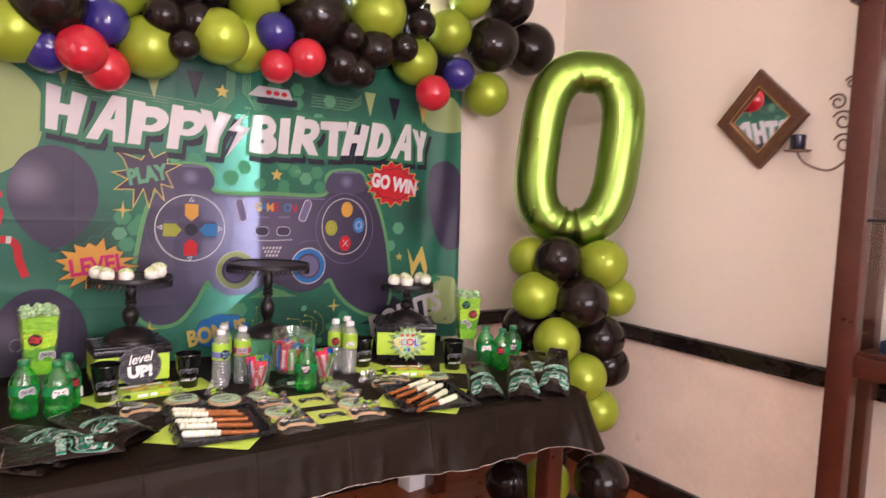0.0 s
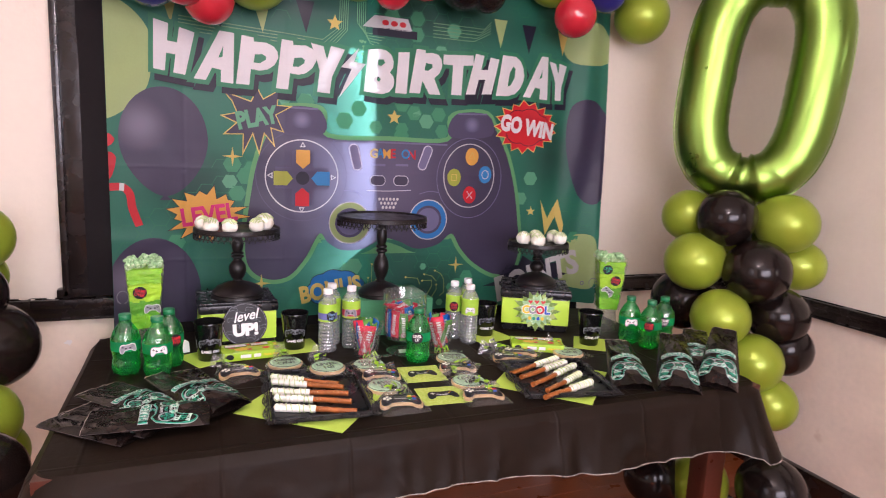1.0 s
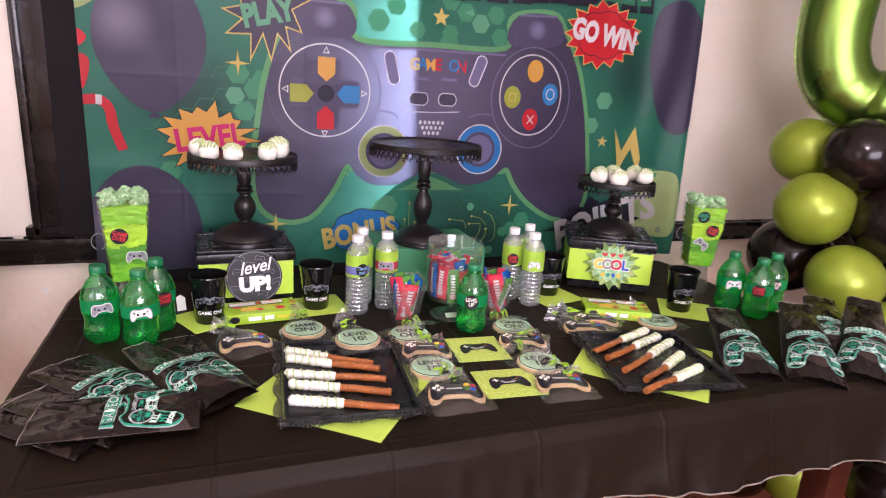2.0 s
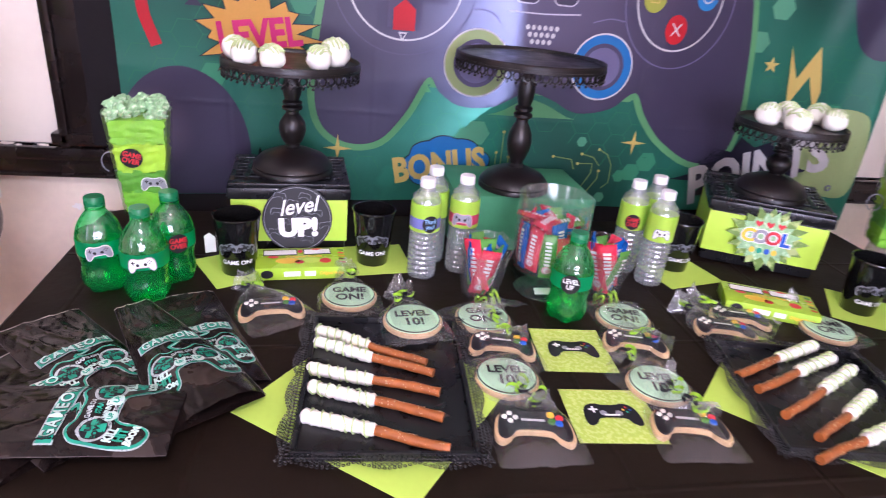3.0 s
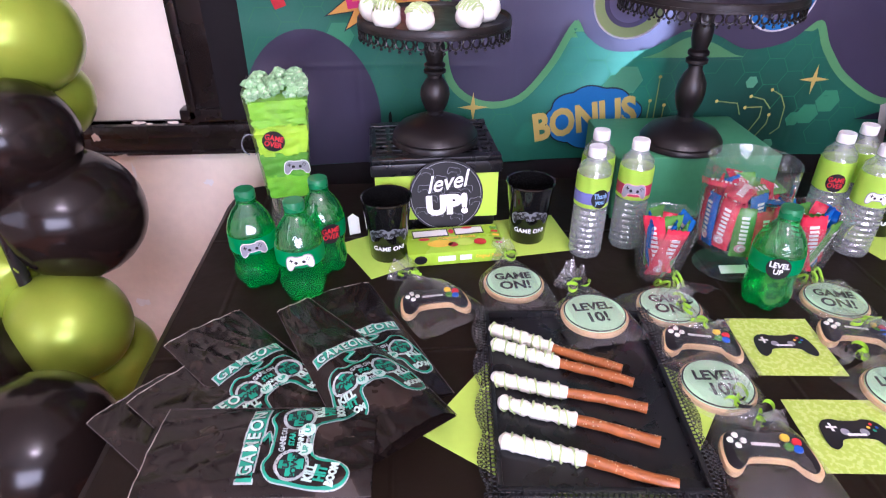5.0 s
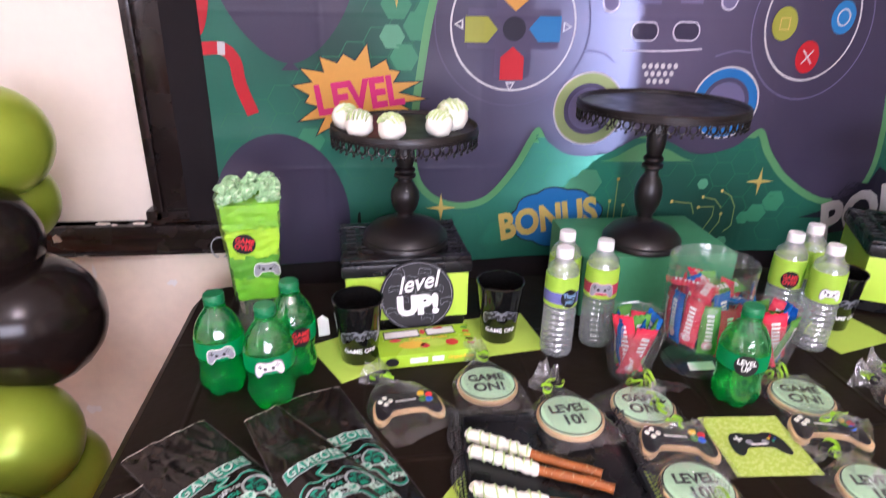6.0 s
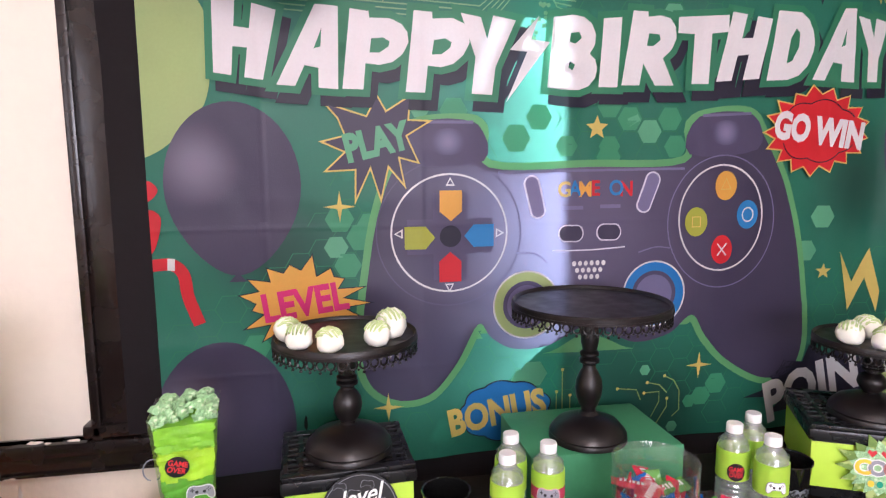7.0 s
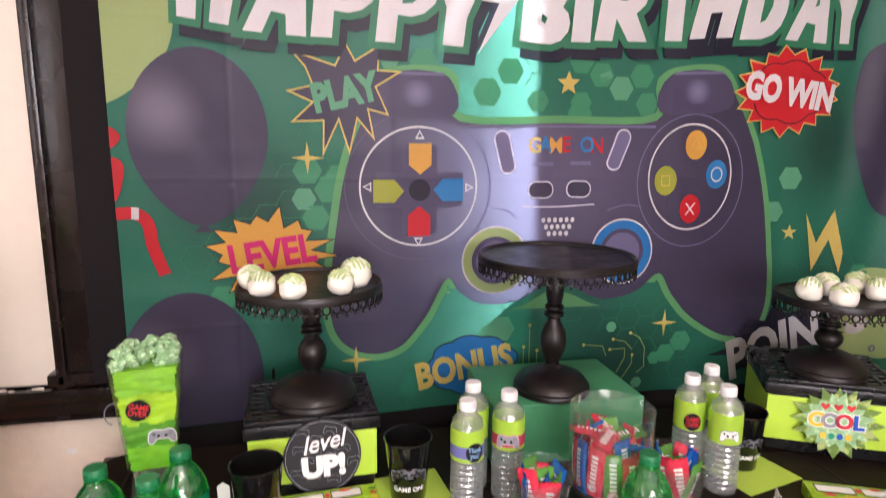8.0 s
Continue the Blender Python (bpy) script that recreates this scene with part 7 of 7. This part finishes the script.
# trays with lace edges, and dipped pretzel rods
def tray(at, rz, w, d):
    t = thing("tray", at, rz, "black plastic tray with a pierced lace edge", "tray", "lace trays")
    part("bottom", box(w, d, 0.004, (0, 0, 0.001), 0.001), "black_plastic", t)
    own = bmesh.new()
    for sx, sy, x, y in ((w + 0.012, 0.006, 0, d / 2 + 0.003), (w + 0.012, 0.006, 0, -d / 2 - 0.003), (0.006, d, w / 2 + 0.003, 0), (0.006, d, -w / 2 - 0.003, 0)):
        box(sx, sy, 0.014, (x, y, 0.001), 0.0015, bm=own)
    part("rim", own, "black_plastic", t)
    lace = bmesh.new()

    def link(m_, u, v, rr):
        """One small hoop of the lace."""
        z, hoops = 0.0125 - v * 0.16, []
        for q in range(8):
            a = q * math.pi / 4
            for dr, dz in ((-0.0008, 0.0), (0.0, 0.0009), (0.0008, 0.0)):
                hoops.append(lace.verts.new(m_ @ Vector((u + (rr + dr) * math.cos(a), -v + (rr + dr) * math.sin(a), z + dz))))
        for q in range(8):
            for e in range(2):
                i, j = q * 3 + e, ((q + 1) % 8) * 3 + e
                lace.faces.new((hoops[i], hoops[j], hoops[j + 1], hoops[i + 1]))
    for side in range(4):
        L, off = (w, d / 2) if side % 2 == 0 else (d, w / 2)
        m_ = Matrix.Rotation(radians(90 * side), 4, "Z") @ Matrix.Translation((0, -off - 0.006, 0))
        waves = round(L / 0.078)
        n = int((L + 0.03) / 0.0064)
        for k in range(n + 1):
            u = -L / 2 - 0.015 + (L + 0.03) * k / n
            reach = 0.011 + 0.009 * abs(math.sin(math.pi * waves * (u / L + 0.5)))
            v, row = 0.0035, 0
            while v < reach - 0.003:
                link(m_, u + (0.0032 if row % 2 else 0), v, 0.0025 if row % 3 else 0.0032)
                v, row = v + 0.0054, row + 1
            link(m_, u, reach, 0.0020)
    part("lace_edge", lace, "black_plastic", t, "pierced lace edge")
    return t


def pretzel(a, b, seed, z=0.0):
    a, b = Vector((*a, Z + 0.0165 + z)), Vector((*b, Z + 0.0165 + z))
    ob = thing("pretzel_rod", a, 0, "pretzel rod half dipped in white coating with green drizzle", "pretzel", "dipped pretzel rods")
    d = b - a
    rnd_ = random.Random(seed)
    n = 16
    side = Vector((-d.y, d.x, 0)).normalized()
    line = [d * (k / n) + side * 0.0016 * math.sin(k * 0.5 + seed) for k in range(n + 1)]
    part("crust", tube(line[7:], [0.0072 + 0.0005 * math.sin(k * 2.0 + seed) for k in range(len(line) - 7)], 12), "pretzel", ob)
    dip = [d * (k / 60) + side * (0.0016 * math.sin(k * 16 / 60 * 0.5 + seed) + 0.0012 * noise.noise(Vector((k * 0.5, seed, 2)))) for k in range(31)]
    lumps = [0.0097 + 0.0034 * noise.noise(Vector((k * 0.42, seed * 3.1, 7))) + 0.0012 * noise.noise(Vector((k * 1.1, seed, 8))) for k in range(30)]
    part("coating", tube([dip[0] - d * 0.012] + dip, [0.0040, 0.0078] + lumps[1:] + [0.0078], 14), "cake", ob)
    pts = []
    for k in range(120):
        t = k / 119
        ang = k * 0.34 + seed + 2.4 * noise.noise(Vector((t * 7, seed, 0)))
        wide = 0.0103 + 0.0022 * noise.noise(Vector((t * 14, seed, 5)))
        along = 0.02 + 0.46 * t + 0.03 * noise.noise(Vector((t * 11, seed, 9)))
        pts.append(d * along + side * wide * math.cos(ang) + Vector((0, 0, max(-0.008, wide * math.sin(ang) + 0.0002))))
    part("drizzle", tube(pts, [0.0013 + 0.0009 * abs(noise.noise(Vector((k * 0.2, seed, 3)))) for k in range(120)], 5), "drizzle_pale", ob, "pale green drizzle")
    own = bmesh.new()
    for k in range(30):
        t, ang = rnd_.uniform(0.53, 0.98), rnd_.uniform(0.1, 3.0)
        bmesh.ops.create_cube(own, size=rnd_.uniform(0.0008, 0.0016), matrix=Matrix.Translation(d * t + side * 0.0073 * math.cos(ang) + Vector((0, 0, 0.0073 * math.sin(ang)))) @ Euler((rnd_.random() * 3, rnd_.random() * 3, 0)).to_matrix().to_4x4())
    tagged(part("salt", own, "salt", ob, smooth=False), kind="stuff")
    return ob


tray((-0.356, -0.807, Z + 0.0032), -4, 0.234, 0.322)
tray((0.350, -0.880, Z + 0.0032), -10, 0.250, 0.270)
for k, (p, q) in enumerate((((-0.463, -0.676), (-0.291, -0.778)), ((-0.465, -0.712), (-0.283, -0.805)), ((-0.474, -0.784), (-0.280, -0.851)), ((-0.470, -0.828), (-0.283, -0.906)), ((-0.477, -0.891), (-0.284, -0.968)))):
    pretzel(p, q, k)
for k, (p, q) in enumerate((((0.442, -0.742), (0.228, -0.826)), ((0.448, -0.782), (0.240, -0.866)), ((0.462, -0.815), (0.244, -0.930)), ((0.432, -0.888), (0.262, -0.980)), ((0.430, -0.955), (0.228, -1.022)))):
    pretzel(p, q, k + 7)


# cake balls on the stands
def cake_ball(at, r, seed):
    ob = thing("cake_ball", at, 0, "white coated cake ball with pale green drizzle", "cake ball", "cake balls on stands")
    own = bmesh.new()
    bmesh.ops.create_icosphere(own, subdivisions=3, radius=r)
    for v in own.verts:
        v.co *= 1 + 0.15 * noise.noise(v.co * 48 + Vector((seed, 0, 0))) + 0.08 * noise.noise(v.co * 130 + Vector((seed, 0, 0)))
        v.co.z = max(v.co.z * 1.02, -r * 0.82)
    part("ball", turn(own, Matrix.Translation((0, 0, r * 0.82))), "cake", ob)
    pts = []
    for k in range(46):
        t = k / 45
        y = (t * 2 - 1) * 0.85
        x = 0.95 * math.sin(k * 0.85 + seed) * math.sqrt(max(0.02, 1 - y * y))
        z = math.sqrt(max(0.0, 1.08 - x * x - y * y))
        c, s = math.cos(seed), math.sin(seed)
        pts.append(((x * c - y * s) * r, (x * s + y * c) * r, (0.82 + z) * r))
    part("drizzle", tube(pts, 0.0016, 5), "drizzle_pale", ob, "pale green drizzle")
    return ob


S1, S3 = Z + 0.1565 + 0.220 + 0.010, Z + 0.1655 + 0.158 + 0.010
for k, (x, y) in enumerate(((-0.634, -0.262), (-0.610, -0.318), (-0.556, -0.350), (-0.470, -0.324), (-0.440, -0.272))):
    cake_ball((x, y, S1), 0.0245 if k < 4 else 0.030, k * 1.3)
for k, (x, y) in enumerate(((0.517, -0.335), (0.548, -0.392), (0.590, -0.300), (0.664, -0.362), (0.668, -0.304))):
    cake_ball((x, y, S3), 0.0265, 7 + k * 1.1)


# favour bags of black film with a teal and white print
def favour_bag(m, w, h, bulge, seed, stuffed, label, printed=True, taper=0.0):
    """Local y runs from the sealed foot to the open top, towards which the bag may be drawn in."""
    def drawn(y):
        return 1.0 - taper * max(0.0, y / h - 0.3) / 0.7

    ob = thing("favour_bag", (0, 0, 0), 0, label, "party bag", "black party favour bags")
    ob.matrix_world = m

    def height(x, y):
        u, v = 2 * x / w, y / h
        full = max(0.0, 1 - abs(u) ** 2.4) * max(0.0, 1 - abs(2 * v - stuffed) ** 2.6 if abs(2 * v - stuffed) < 1 else 0.0)
        k = max(0.0, 1 - abs(u) ** 6)
        ridge = (1 - abs(noise.noise(Vector((x * 26 + y * 9 + seed, y * 7 - x * 5, seed + 5))))) ** 6
        fine = (1 - abs(noise.noise(Vector((x * 40 - y * 22, y * 18 + x * 12, seed + 9))))) ** 8
        return 0.0025 + bulge * full + k * 0.006 * (0.5 + noise.noise(Vector((x * 14 + seed, y * 11, seed)))) + k * (0.0030 * ridge + 0.0016 * fine)
    for side, nm in ((1, "front"), (-1, "back")):
        own, nx_, ny_ = bmesh.new(), 40, 80
        g = [[own.verts.new((w * (i / nx_ - 0.5) * drawn(h * j / ny_), h * j / ny_, height(w * (i / nx_ - 0.5), h * j / ny_) if side > 0 else 0.0004)) for i in range(nx_ + 1)] for j in range(ny_ + 1)]
        for j in range(ny_):
            for i in range(nx_):
                own.faces.new((g[j][i], g[j][i + 1], g[j + 1][i + 1], g[j + 1][i]))
        part(nm, own, "bag", ob)
    def seam(pts, r, key, label_):
        part("seam", tube(pts, r, 4), key, ob, label_)
    for sx in (-1, 1):
        seam([(sx * w / 2 * drawn(h * j / 12), h * j / 12, 0.0028 + 0.0012 * noise.noise(Vector((j * 0.6, sx, seed)))) for j in range(13)], 0.0007, "bag_side", "heat-sealed side edge")
    seam([(w * (j / 14 - 0.5) * drawn(h), h, height(w * (j / 14 - 0.5), h * 0.995)) for j in range(15)], 0.0008, "bag_edge", "pale cut edge of the open top")

    def put(nm, bm, key, k):
        cut(bm, 0.010, (0, 1))
        for v in bm.verts:
            v.co.z = height(v.co.x, v.co.y) + 0.0012 + 0.0006 * k
            v.co.x *= drawn(v.co.y)
        part(nm, bm, key, ob)
    if not printed:
        return ob
    ty, pc, tall = (h * 0.535, h * 0.325, 1.22) if bulge < 0.02 else (h * 0.47, h * 0.255, 1.15)
    # one outlined bar behind the word, then the letters, each with a dark drop edge
    for grow, key, k in ((0.0030, "glitter", 0), (0.0010, "teal", 1)):
        hw, hh = w * 0.385 + grow, 0.0080 + grow
        bar = [(-hw, -hh * 0.9), (hw * 0.10, -hh * 0.9), (hw * 0.14, -hh * 1.08), (hw, -hh * 1.08), (hw, hh), (hw * 0.30, hh), (hw * 0.26, hh * 1.12), (-hw * 0.02, hh * 1.12), (-hw * 0.06, hh), (-hw, hh)]
        put("lettering_rim", flat([[(x, y + ty) for x, y in bar]]), key, k)
    for bold, key, k, dy in ((0.0014, "black", 2, -0.0006), (0.0007, "mint_ink", 3, 0.0)):
        put("lettering" if k == 3 else "lettering_rim", shifted(words("GAMEON", 0.0250, bold, space=1.26), 0, ty + dy, 0, 0.76, 0.84), key, k)
    cord_ = smooth_line([(0.0, ty - 0.010), (0.010, ty - 0.017), (-0.010, ty - 0.024), (0.0, pc + w * 0.25)], 4, False)
    put("cord", flat([ribbon(cord_, 0.0055)]), "teal", 0)
    put("cord", flat([ribbon([(x + 0.0035, y) for x, y in cord_], 0.0015)]), "glitter", 1)
    body_ = [(-.50, .06), (-.45, .22), (-.30, .29), (-.15, .24), (.15, .24), (.30, .29), (.45, .22), (.50, .06), (.56, -.20), (.54, -.38), (.42, -.45), (.29, -.36), (.19, -.12), (-.19, -.12), (-.29, -.36), (-.42, -.45), (-.54, -.38), (-.56, -.20)]
    o = smooth_line([(x * w * 0.80, y * w * 0.80 * tall + pc) for x, y in body_], 4)
    put("pad_rim", flat([o], 0.0030), "glitter", 0)
    put("pad_rim", flat([o], 0.0017), "teal", 1)
    put("pad_body", flat([o], -0.0012), "bag", 2)
    for sx in (-1, 1):
        cx, cy = sx * w * 0.245, pc + w * 0.045
        put("pad_disc", flat([oval(cx, cy, w * 0.150, w * 0.150, 26), oval(cx, cy, w * 0.120, w * 0.120, 26)]), "glitter", 3)
        put("pad_disc", flat([oval(cx, cy, w * 0.115, w * 0.115, 22)]), "black", 3)
        for hw, hh in ((0.105, 0.042), (0.042, 0.105)):
            put("pad_disc", flat([[(cx - w * hw, cy - w * hh), (cx + w * hw, cy - w * hh), (cx + w * hw, cy + w * hh), (cx - w * hw, cy + w * hh)]]), "teal", 4 + hw)
        for q, txt in enumerate(("UP", "LEVEL") if sx > 0 else ("UP", "POWER")):
            put("lettering", shifted(words(txt, 0.0095, 0.0005), cx, cy + 0.005 - 0.009 * q), "black", 5.5)
        put("small_disc", flat([oval(sx * w * 0.10, pc - w * 0.055, w * 0.066, w * 0.066, 18)]), "mint_ink", 5)
        put("lettering", shifted(words("UP", 0.0085, 0.0004), sx * w * 0.10, pc - w * 0.055), "teal", 6)
        for q, (txt, size, key) in enumerate((("KILL", 0.0135, "mint_ink"), ("HIT", 0.0145, "teal"), ("BOOM", 0.0110, "mint_ink"))):
            put("lettering", shifted(words(txt, size, 0.0008), sx * w * (0.325 + 0.010 * q), pc - w * 0.125 - 0.0125 * q, sx * 12, 0.84, 1.12), key, 5)
    for k, (txt, key) in enumerate((("GAME ON", "glitter"), ("STAR", "teal"), ("WINNER", "mint_ink"), ("ACTION", "glitter"))):
        put("lettering", shifted(words(txt, 0.0090, 0.0004), 0, pc + w * 0.150 - 0.0100 * k, 0, 0.78, 1), key, 4)
    return ob


FLAT_BAG = "flat black film party bag with a teal controller print"
FULL_BAG = "stuffed black film party bag with a teal controller print"


def lying(x, y, z, rz, h, pitch=0.0, roll=0.0):
    """Foot of the bag at the place given."""
    return pose(x, y, z, pitch, roll, rz)


favour_bag(lying(-0.775, -0.940, Z + 0.001, 50, 0.28, 0, 1), 0.118, 0.25, 0.006, 5, 0.7, "flat black film party bag lying with its back up", False)
favour_bag(lying(-0.726, -0.927, Z + 0.009, 48, 0.28, 0, 1), 0.125, 0.26, 0.006, 10, 0.7, FLAT_BAG)
favour_bag(lying(-0.710, -0.853, Z + 0.014, 43, 0.28, 0, 1), 0.125, 0.28, 0.006, 1, 0.7, FLAT_BAG)
favour_bag(lying(-0.584, -0.824, Z + 0.003, 25, 0.28), 0.124, 0.30, 0.010, 2, 0.7, FLAT_BAG)
favour_bag(lying(-0.582, -0.890, Z + 0.020, 34, 0.30, 1), 0.128, 0.33, 0.018, 3, 0.5, FLAT_BAG, True, 0.55)
favour_bag(lying(-0.630, -0.908, Z + 0.027, 88, 0.28, 0.5), 0.132, 0.262, 0.010, 4, 0.6, FLAT_BAG)
favour_bag(lying(0.535, -1.015, Z + 0.003, -26, 0.27, 12), 0.122, 0.29, 0.026, 6, 0.75, FULL_BAG, True, 0.36)
favour_bag(lying(0.655, -1.072, Z + 0.003, -36, 0.27, 17), 0.122, 0.31, 0.028, 7, 0.75, FULL_BAG, True, 0.36)
favour_bag(lying(0.800, -0.990, Z + 0.020, -40, 0.27, 14), 0.118, 0.27, 0.022, 9, 0.75, FULL_BAG, True, 0.36)
favour_bag(lying(0.780, -1.085, Z + 0.006, -48, 0.27, 23), 0.116, 0.295, 0.028, 8, 0.75, FULL_BAG, True, 0.36)

# ---- along the east wall ----
mir = thing("wall_mirror", (1.812, -1.235, 1.880), 0, "diamond-hung square mirror in a carved brown wooden frame", "mirror")
mm = pose(0, 0, 0, 0, -90, 0) @ Matrix.Rotation(radians(45), 4, "Z")
s, f = 0.300, 0.052
for k in range(4):
    own = slab([(-s / 2, -s / 2), (s / 2, -s / 2), (s / 2 - f, -s / 2 + f), (-s / 2 + f, -s / 2 + f)], 0.026, bevel=0.006)
    part("frame_side", turn(own, mm @ Matrix.Rotation(radians(90 * k), 4, "Z")), "frame_wood", mir)
    bead = bmesh.new()
    for i in range(16):
        bmesh.ops.create_icosphere(bead, subdivisions=1, radius=0.0052, matrix=Matrix.Translation((-s / 2 + f + 0.004 + (s - 2 * f - 0.008) * i / 15, -s / 2 + f - 0.002, 0.024)))
    part("beading", turn(bead, mm @ Matrix.Rotation(radians(90 * k), 4, "Z")), "brass", mir, "row of gilt beads")
mir.matrix_world = pose(1.797, -1.235, 1.880, 0, -6, -6.4)     # hung unevenly, leaning forward
part("glass", turn(box(s - 2 * f + 0.01, s - 2 * f + 0.01, 0.006, (0, 0, 0.004)), mm), "mirror", mir, smooth=False)

sc = thing("wall_sconce", (1.828, -1.560, 1.66), 0, "wrought iron scroll wall sconce with a dark candle cup", "wall sconce")


def spiral(cy, cz, r, turns, a0, side):
    return [(-0.012, cy + side * r * (1 - 0.75 * k / 28) * math.cos(a0 + turns * 6.283 * k / 28), cz + r * (1 - 0.75 * k / 28) * math.sin(a0 + turns * 6.283 * k / 28)) for k in range(29)]


for cy, cz, r, side in ((0.0, 0.10, 0.042, 1), (0.01, 0.19, 0.042, 1), (0.035, 0.265, 0.034, 1), (-0.01, 0.335, 0.026, 1), (-0.08, 0.10, 0.042, -1), (-0.09, 0.19, 0.042, -1), (-0.115, 0.265, 0.034, -1)):
    part("scroll", tube(spiral(cy, cz, r, 1.4, 0.4, side), 0.0042, 6), "iron", sc)
part("stem", tube([(-0.012, -0.04, 0.0), (-0.012, -0.04, 0.40)], 0.006, 8), "iron", sc)
part("arm", tube(smooth_line([(-0.012, -0.04, 0.06), (-0.04, 0.03, -0.005), (-0.07, 0.11, 0.02), (-0.075, 0.145, 0.065)], 8, False), 0.0048, 6), "iron", sc)
part("pan", lathe([(0, 0.0), (0.048, 0.004), (0.052, 0.009), (0.046, 0.007), (0, 0.004)], 28, (-0.075, 0.145, 0.066)), "iron", sc)
part("candle_cup", lathe([(0, 0.0), (0.027, 0.0), (0.029, 0.003), (0.029, 0.062), (0.026, 0.064), (0.025, 0.058), (0, 0.056)], 24, (-0.075, 0.145, 0.073)), "navy_film", sc, "dark candle cup")

cab = thing("display_cabinet", (1.60, -1.665, 0.0), 0, "tall mahogany display cabinet with clear glass against the wall", "cabinet")
W, D, H = 0.205, 1.2, 2.23
for x in (0.03, W - 0.01):
    for y in (-0.035, -D + 0.035):
        own = box(0.062, 0.085, H, (x, y, 0), 0.006)
        box(0.074, 0.097, 0.05, (x, y, 0), 0.006, bm=own)
        part("post", own, "dark_wood", cab)
for z, h in ((0.06, 0.10), (0.90, 0.075), (H - 0.09, 0.09)):
    part("front_rail", box(0.045, D - 0.155, h, (0.03, -D / 2, z), 0.004), "dark_wood", cab)
    part("back_rail", box(0.035, D - 0.155, h, (W - 0.01, -D / 2, z), 0.004), "dark_wood", cab)
part("cornice", box(W + 0.05, D + 0.06, 0.05, (W / 2, -D / 2, H), 0.012), "dark_wood", cab)
own = slab([(0, 0), (0.13, 0), (0.09, 0.018), (0.045, 0.05), (0.018, 0.09), (0, 0.12)], 0.03, bevel=0.003)
part("bracket", turn(own, pose(0.045, -0.078, H - 0.091, 0, 90, 0) @ pose(0, 0, 0, 0, 0, -90)), "dark_wood", cab)
part("shelf", box(W - 0.05, D - 0.16, 0.012, (W / 2, -D / 2, 0.978), 0.002), "dark_wood", cab)
part("shelf", box(W - 0.05, D - 0.16, 0.008, (W / 2, -D / 2, 1.50), 0.002), "clear_jar", cab, "clear glass shelf")
for z0, z1 in ((0.162, 0.898), (0.977, H - 0.092)):
    pn = part("glass", box(0.004, D - 0.15, z1 - z0, (0.03, -D / 2, z0)), "pane", cab, smooth=False)
    pn.visible_shadow = False
part("glazing_bar", box(0.012, D - 0.15, 0.012, (0.024, -D / 2, 1.455), 0.002), "black", cab)
tr = part("folded_cloth", box(0.10, 0.30, 0.05, (1.70, -1.95, 0.9915), 0.015), "navy_cloth")
tagged(tr, "folded dark navy cloth on the cabinet shelf", "cloth")

# white carton on the floor by the wall
ct = thing("floor_carton", (0.83, -0.10, 0.0005), 6, "small white cardboard carton on the floor", "carton")
part("body", box(0.16, 0.10, 0.10, (0, 0, 0), 0.003), "paper_white", ct)
part("flap", turn(box(0.155, 0.05, 0.002), pose(0, -0.03, 0.1002, 8)), "paper_white", ct)

# small loose cards standing behind the cups
for x, y, rz, w in ((-0.690, -0.345, 20, 0.022), (-0.335, -0.330, -10, 0.018)):
    own = turn(slab([(-w / 2, 0), (w / 2, 0), (w / 2, 0.032), (0, 0.042), (-w / 2, 0.036)], 0.001), pose(0, 0, 0, 78))
    ob = part("paper_scrap", own, "paper_white", smooth=False)
    ob.matrix_world = pose(x, y, Z, 0, 0, rz)
    tagged(ob, "small torn piece of white card beside a cup", "paper scrap")

# ceiling lamp whose bulbs light the room
lamp = thing("ceiling_lamp", (-0.32, -2.25, 2.8), 0, "plain two-bulb ceiling lamp, lit", "ceiling lamp")
part("plate", lathe([(0, -0.045), (0.03, -0.045), (0.05, -0.035), (0.16, -0.012), (0.165, 0.0), (0, 0.0)], 32), "paper_white", lamp)
for x in (-0.10, 0.10):
    part("holder", tube([(x * 0.6, 0, -0.03), (x, 0, -0.20), (x, 0, -0.375)], 0.012, 8), "paper_white", lamp)

# floor boards, cut to the room's width, with staggered ends
X0, X1, BW = -2.625, 1.825, 0.0905
BOARDS = {}
for j in range(52):
    y = -4.595 + BW / 2 + j * BW
    if y > -0.0:
        break
    ends = [X0] + [x for x in (X0 + 0.45 + (j * 0.83) % 1.9, X0 + 0.45 + (j * 0.83) % 1.9 + 2.1) if x < X1 - 0.3] + [X1]
    for x0, x1 in zip(ends, ends[1:]):
        size = round(x1 - x0, 2)
        if size not in BOARDS:
            own = box(size - 0.0016, BW - 0.0016, 0.0115, (0, 0, 0), 0.0012)
            me = bpy.data.meshes.new("floor_board")
            own.to_mesh(me)
            own.free()
            me.materials.append(M["board"])
            BOARDS[size] = me
        ob = new("floor_board", BOARDS[size])
        ob.parent = floor
        ob.location = ((x0 + x1) / 2, y, -0.0118)
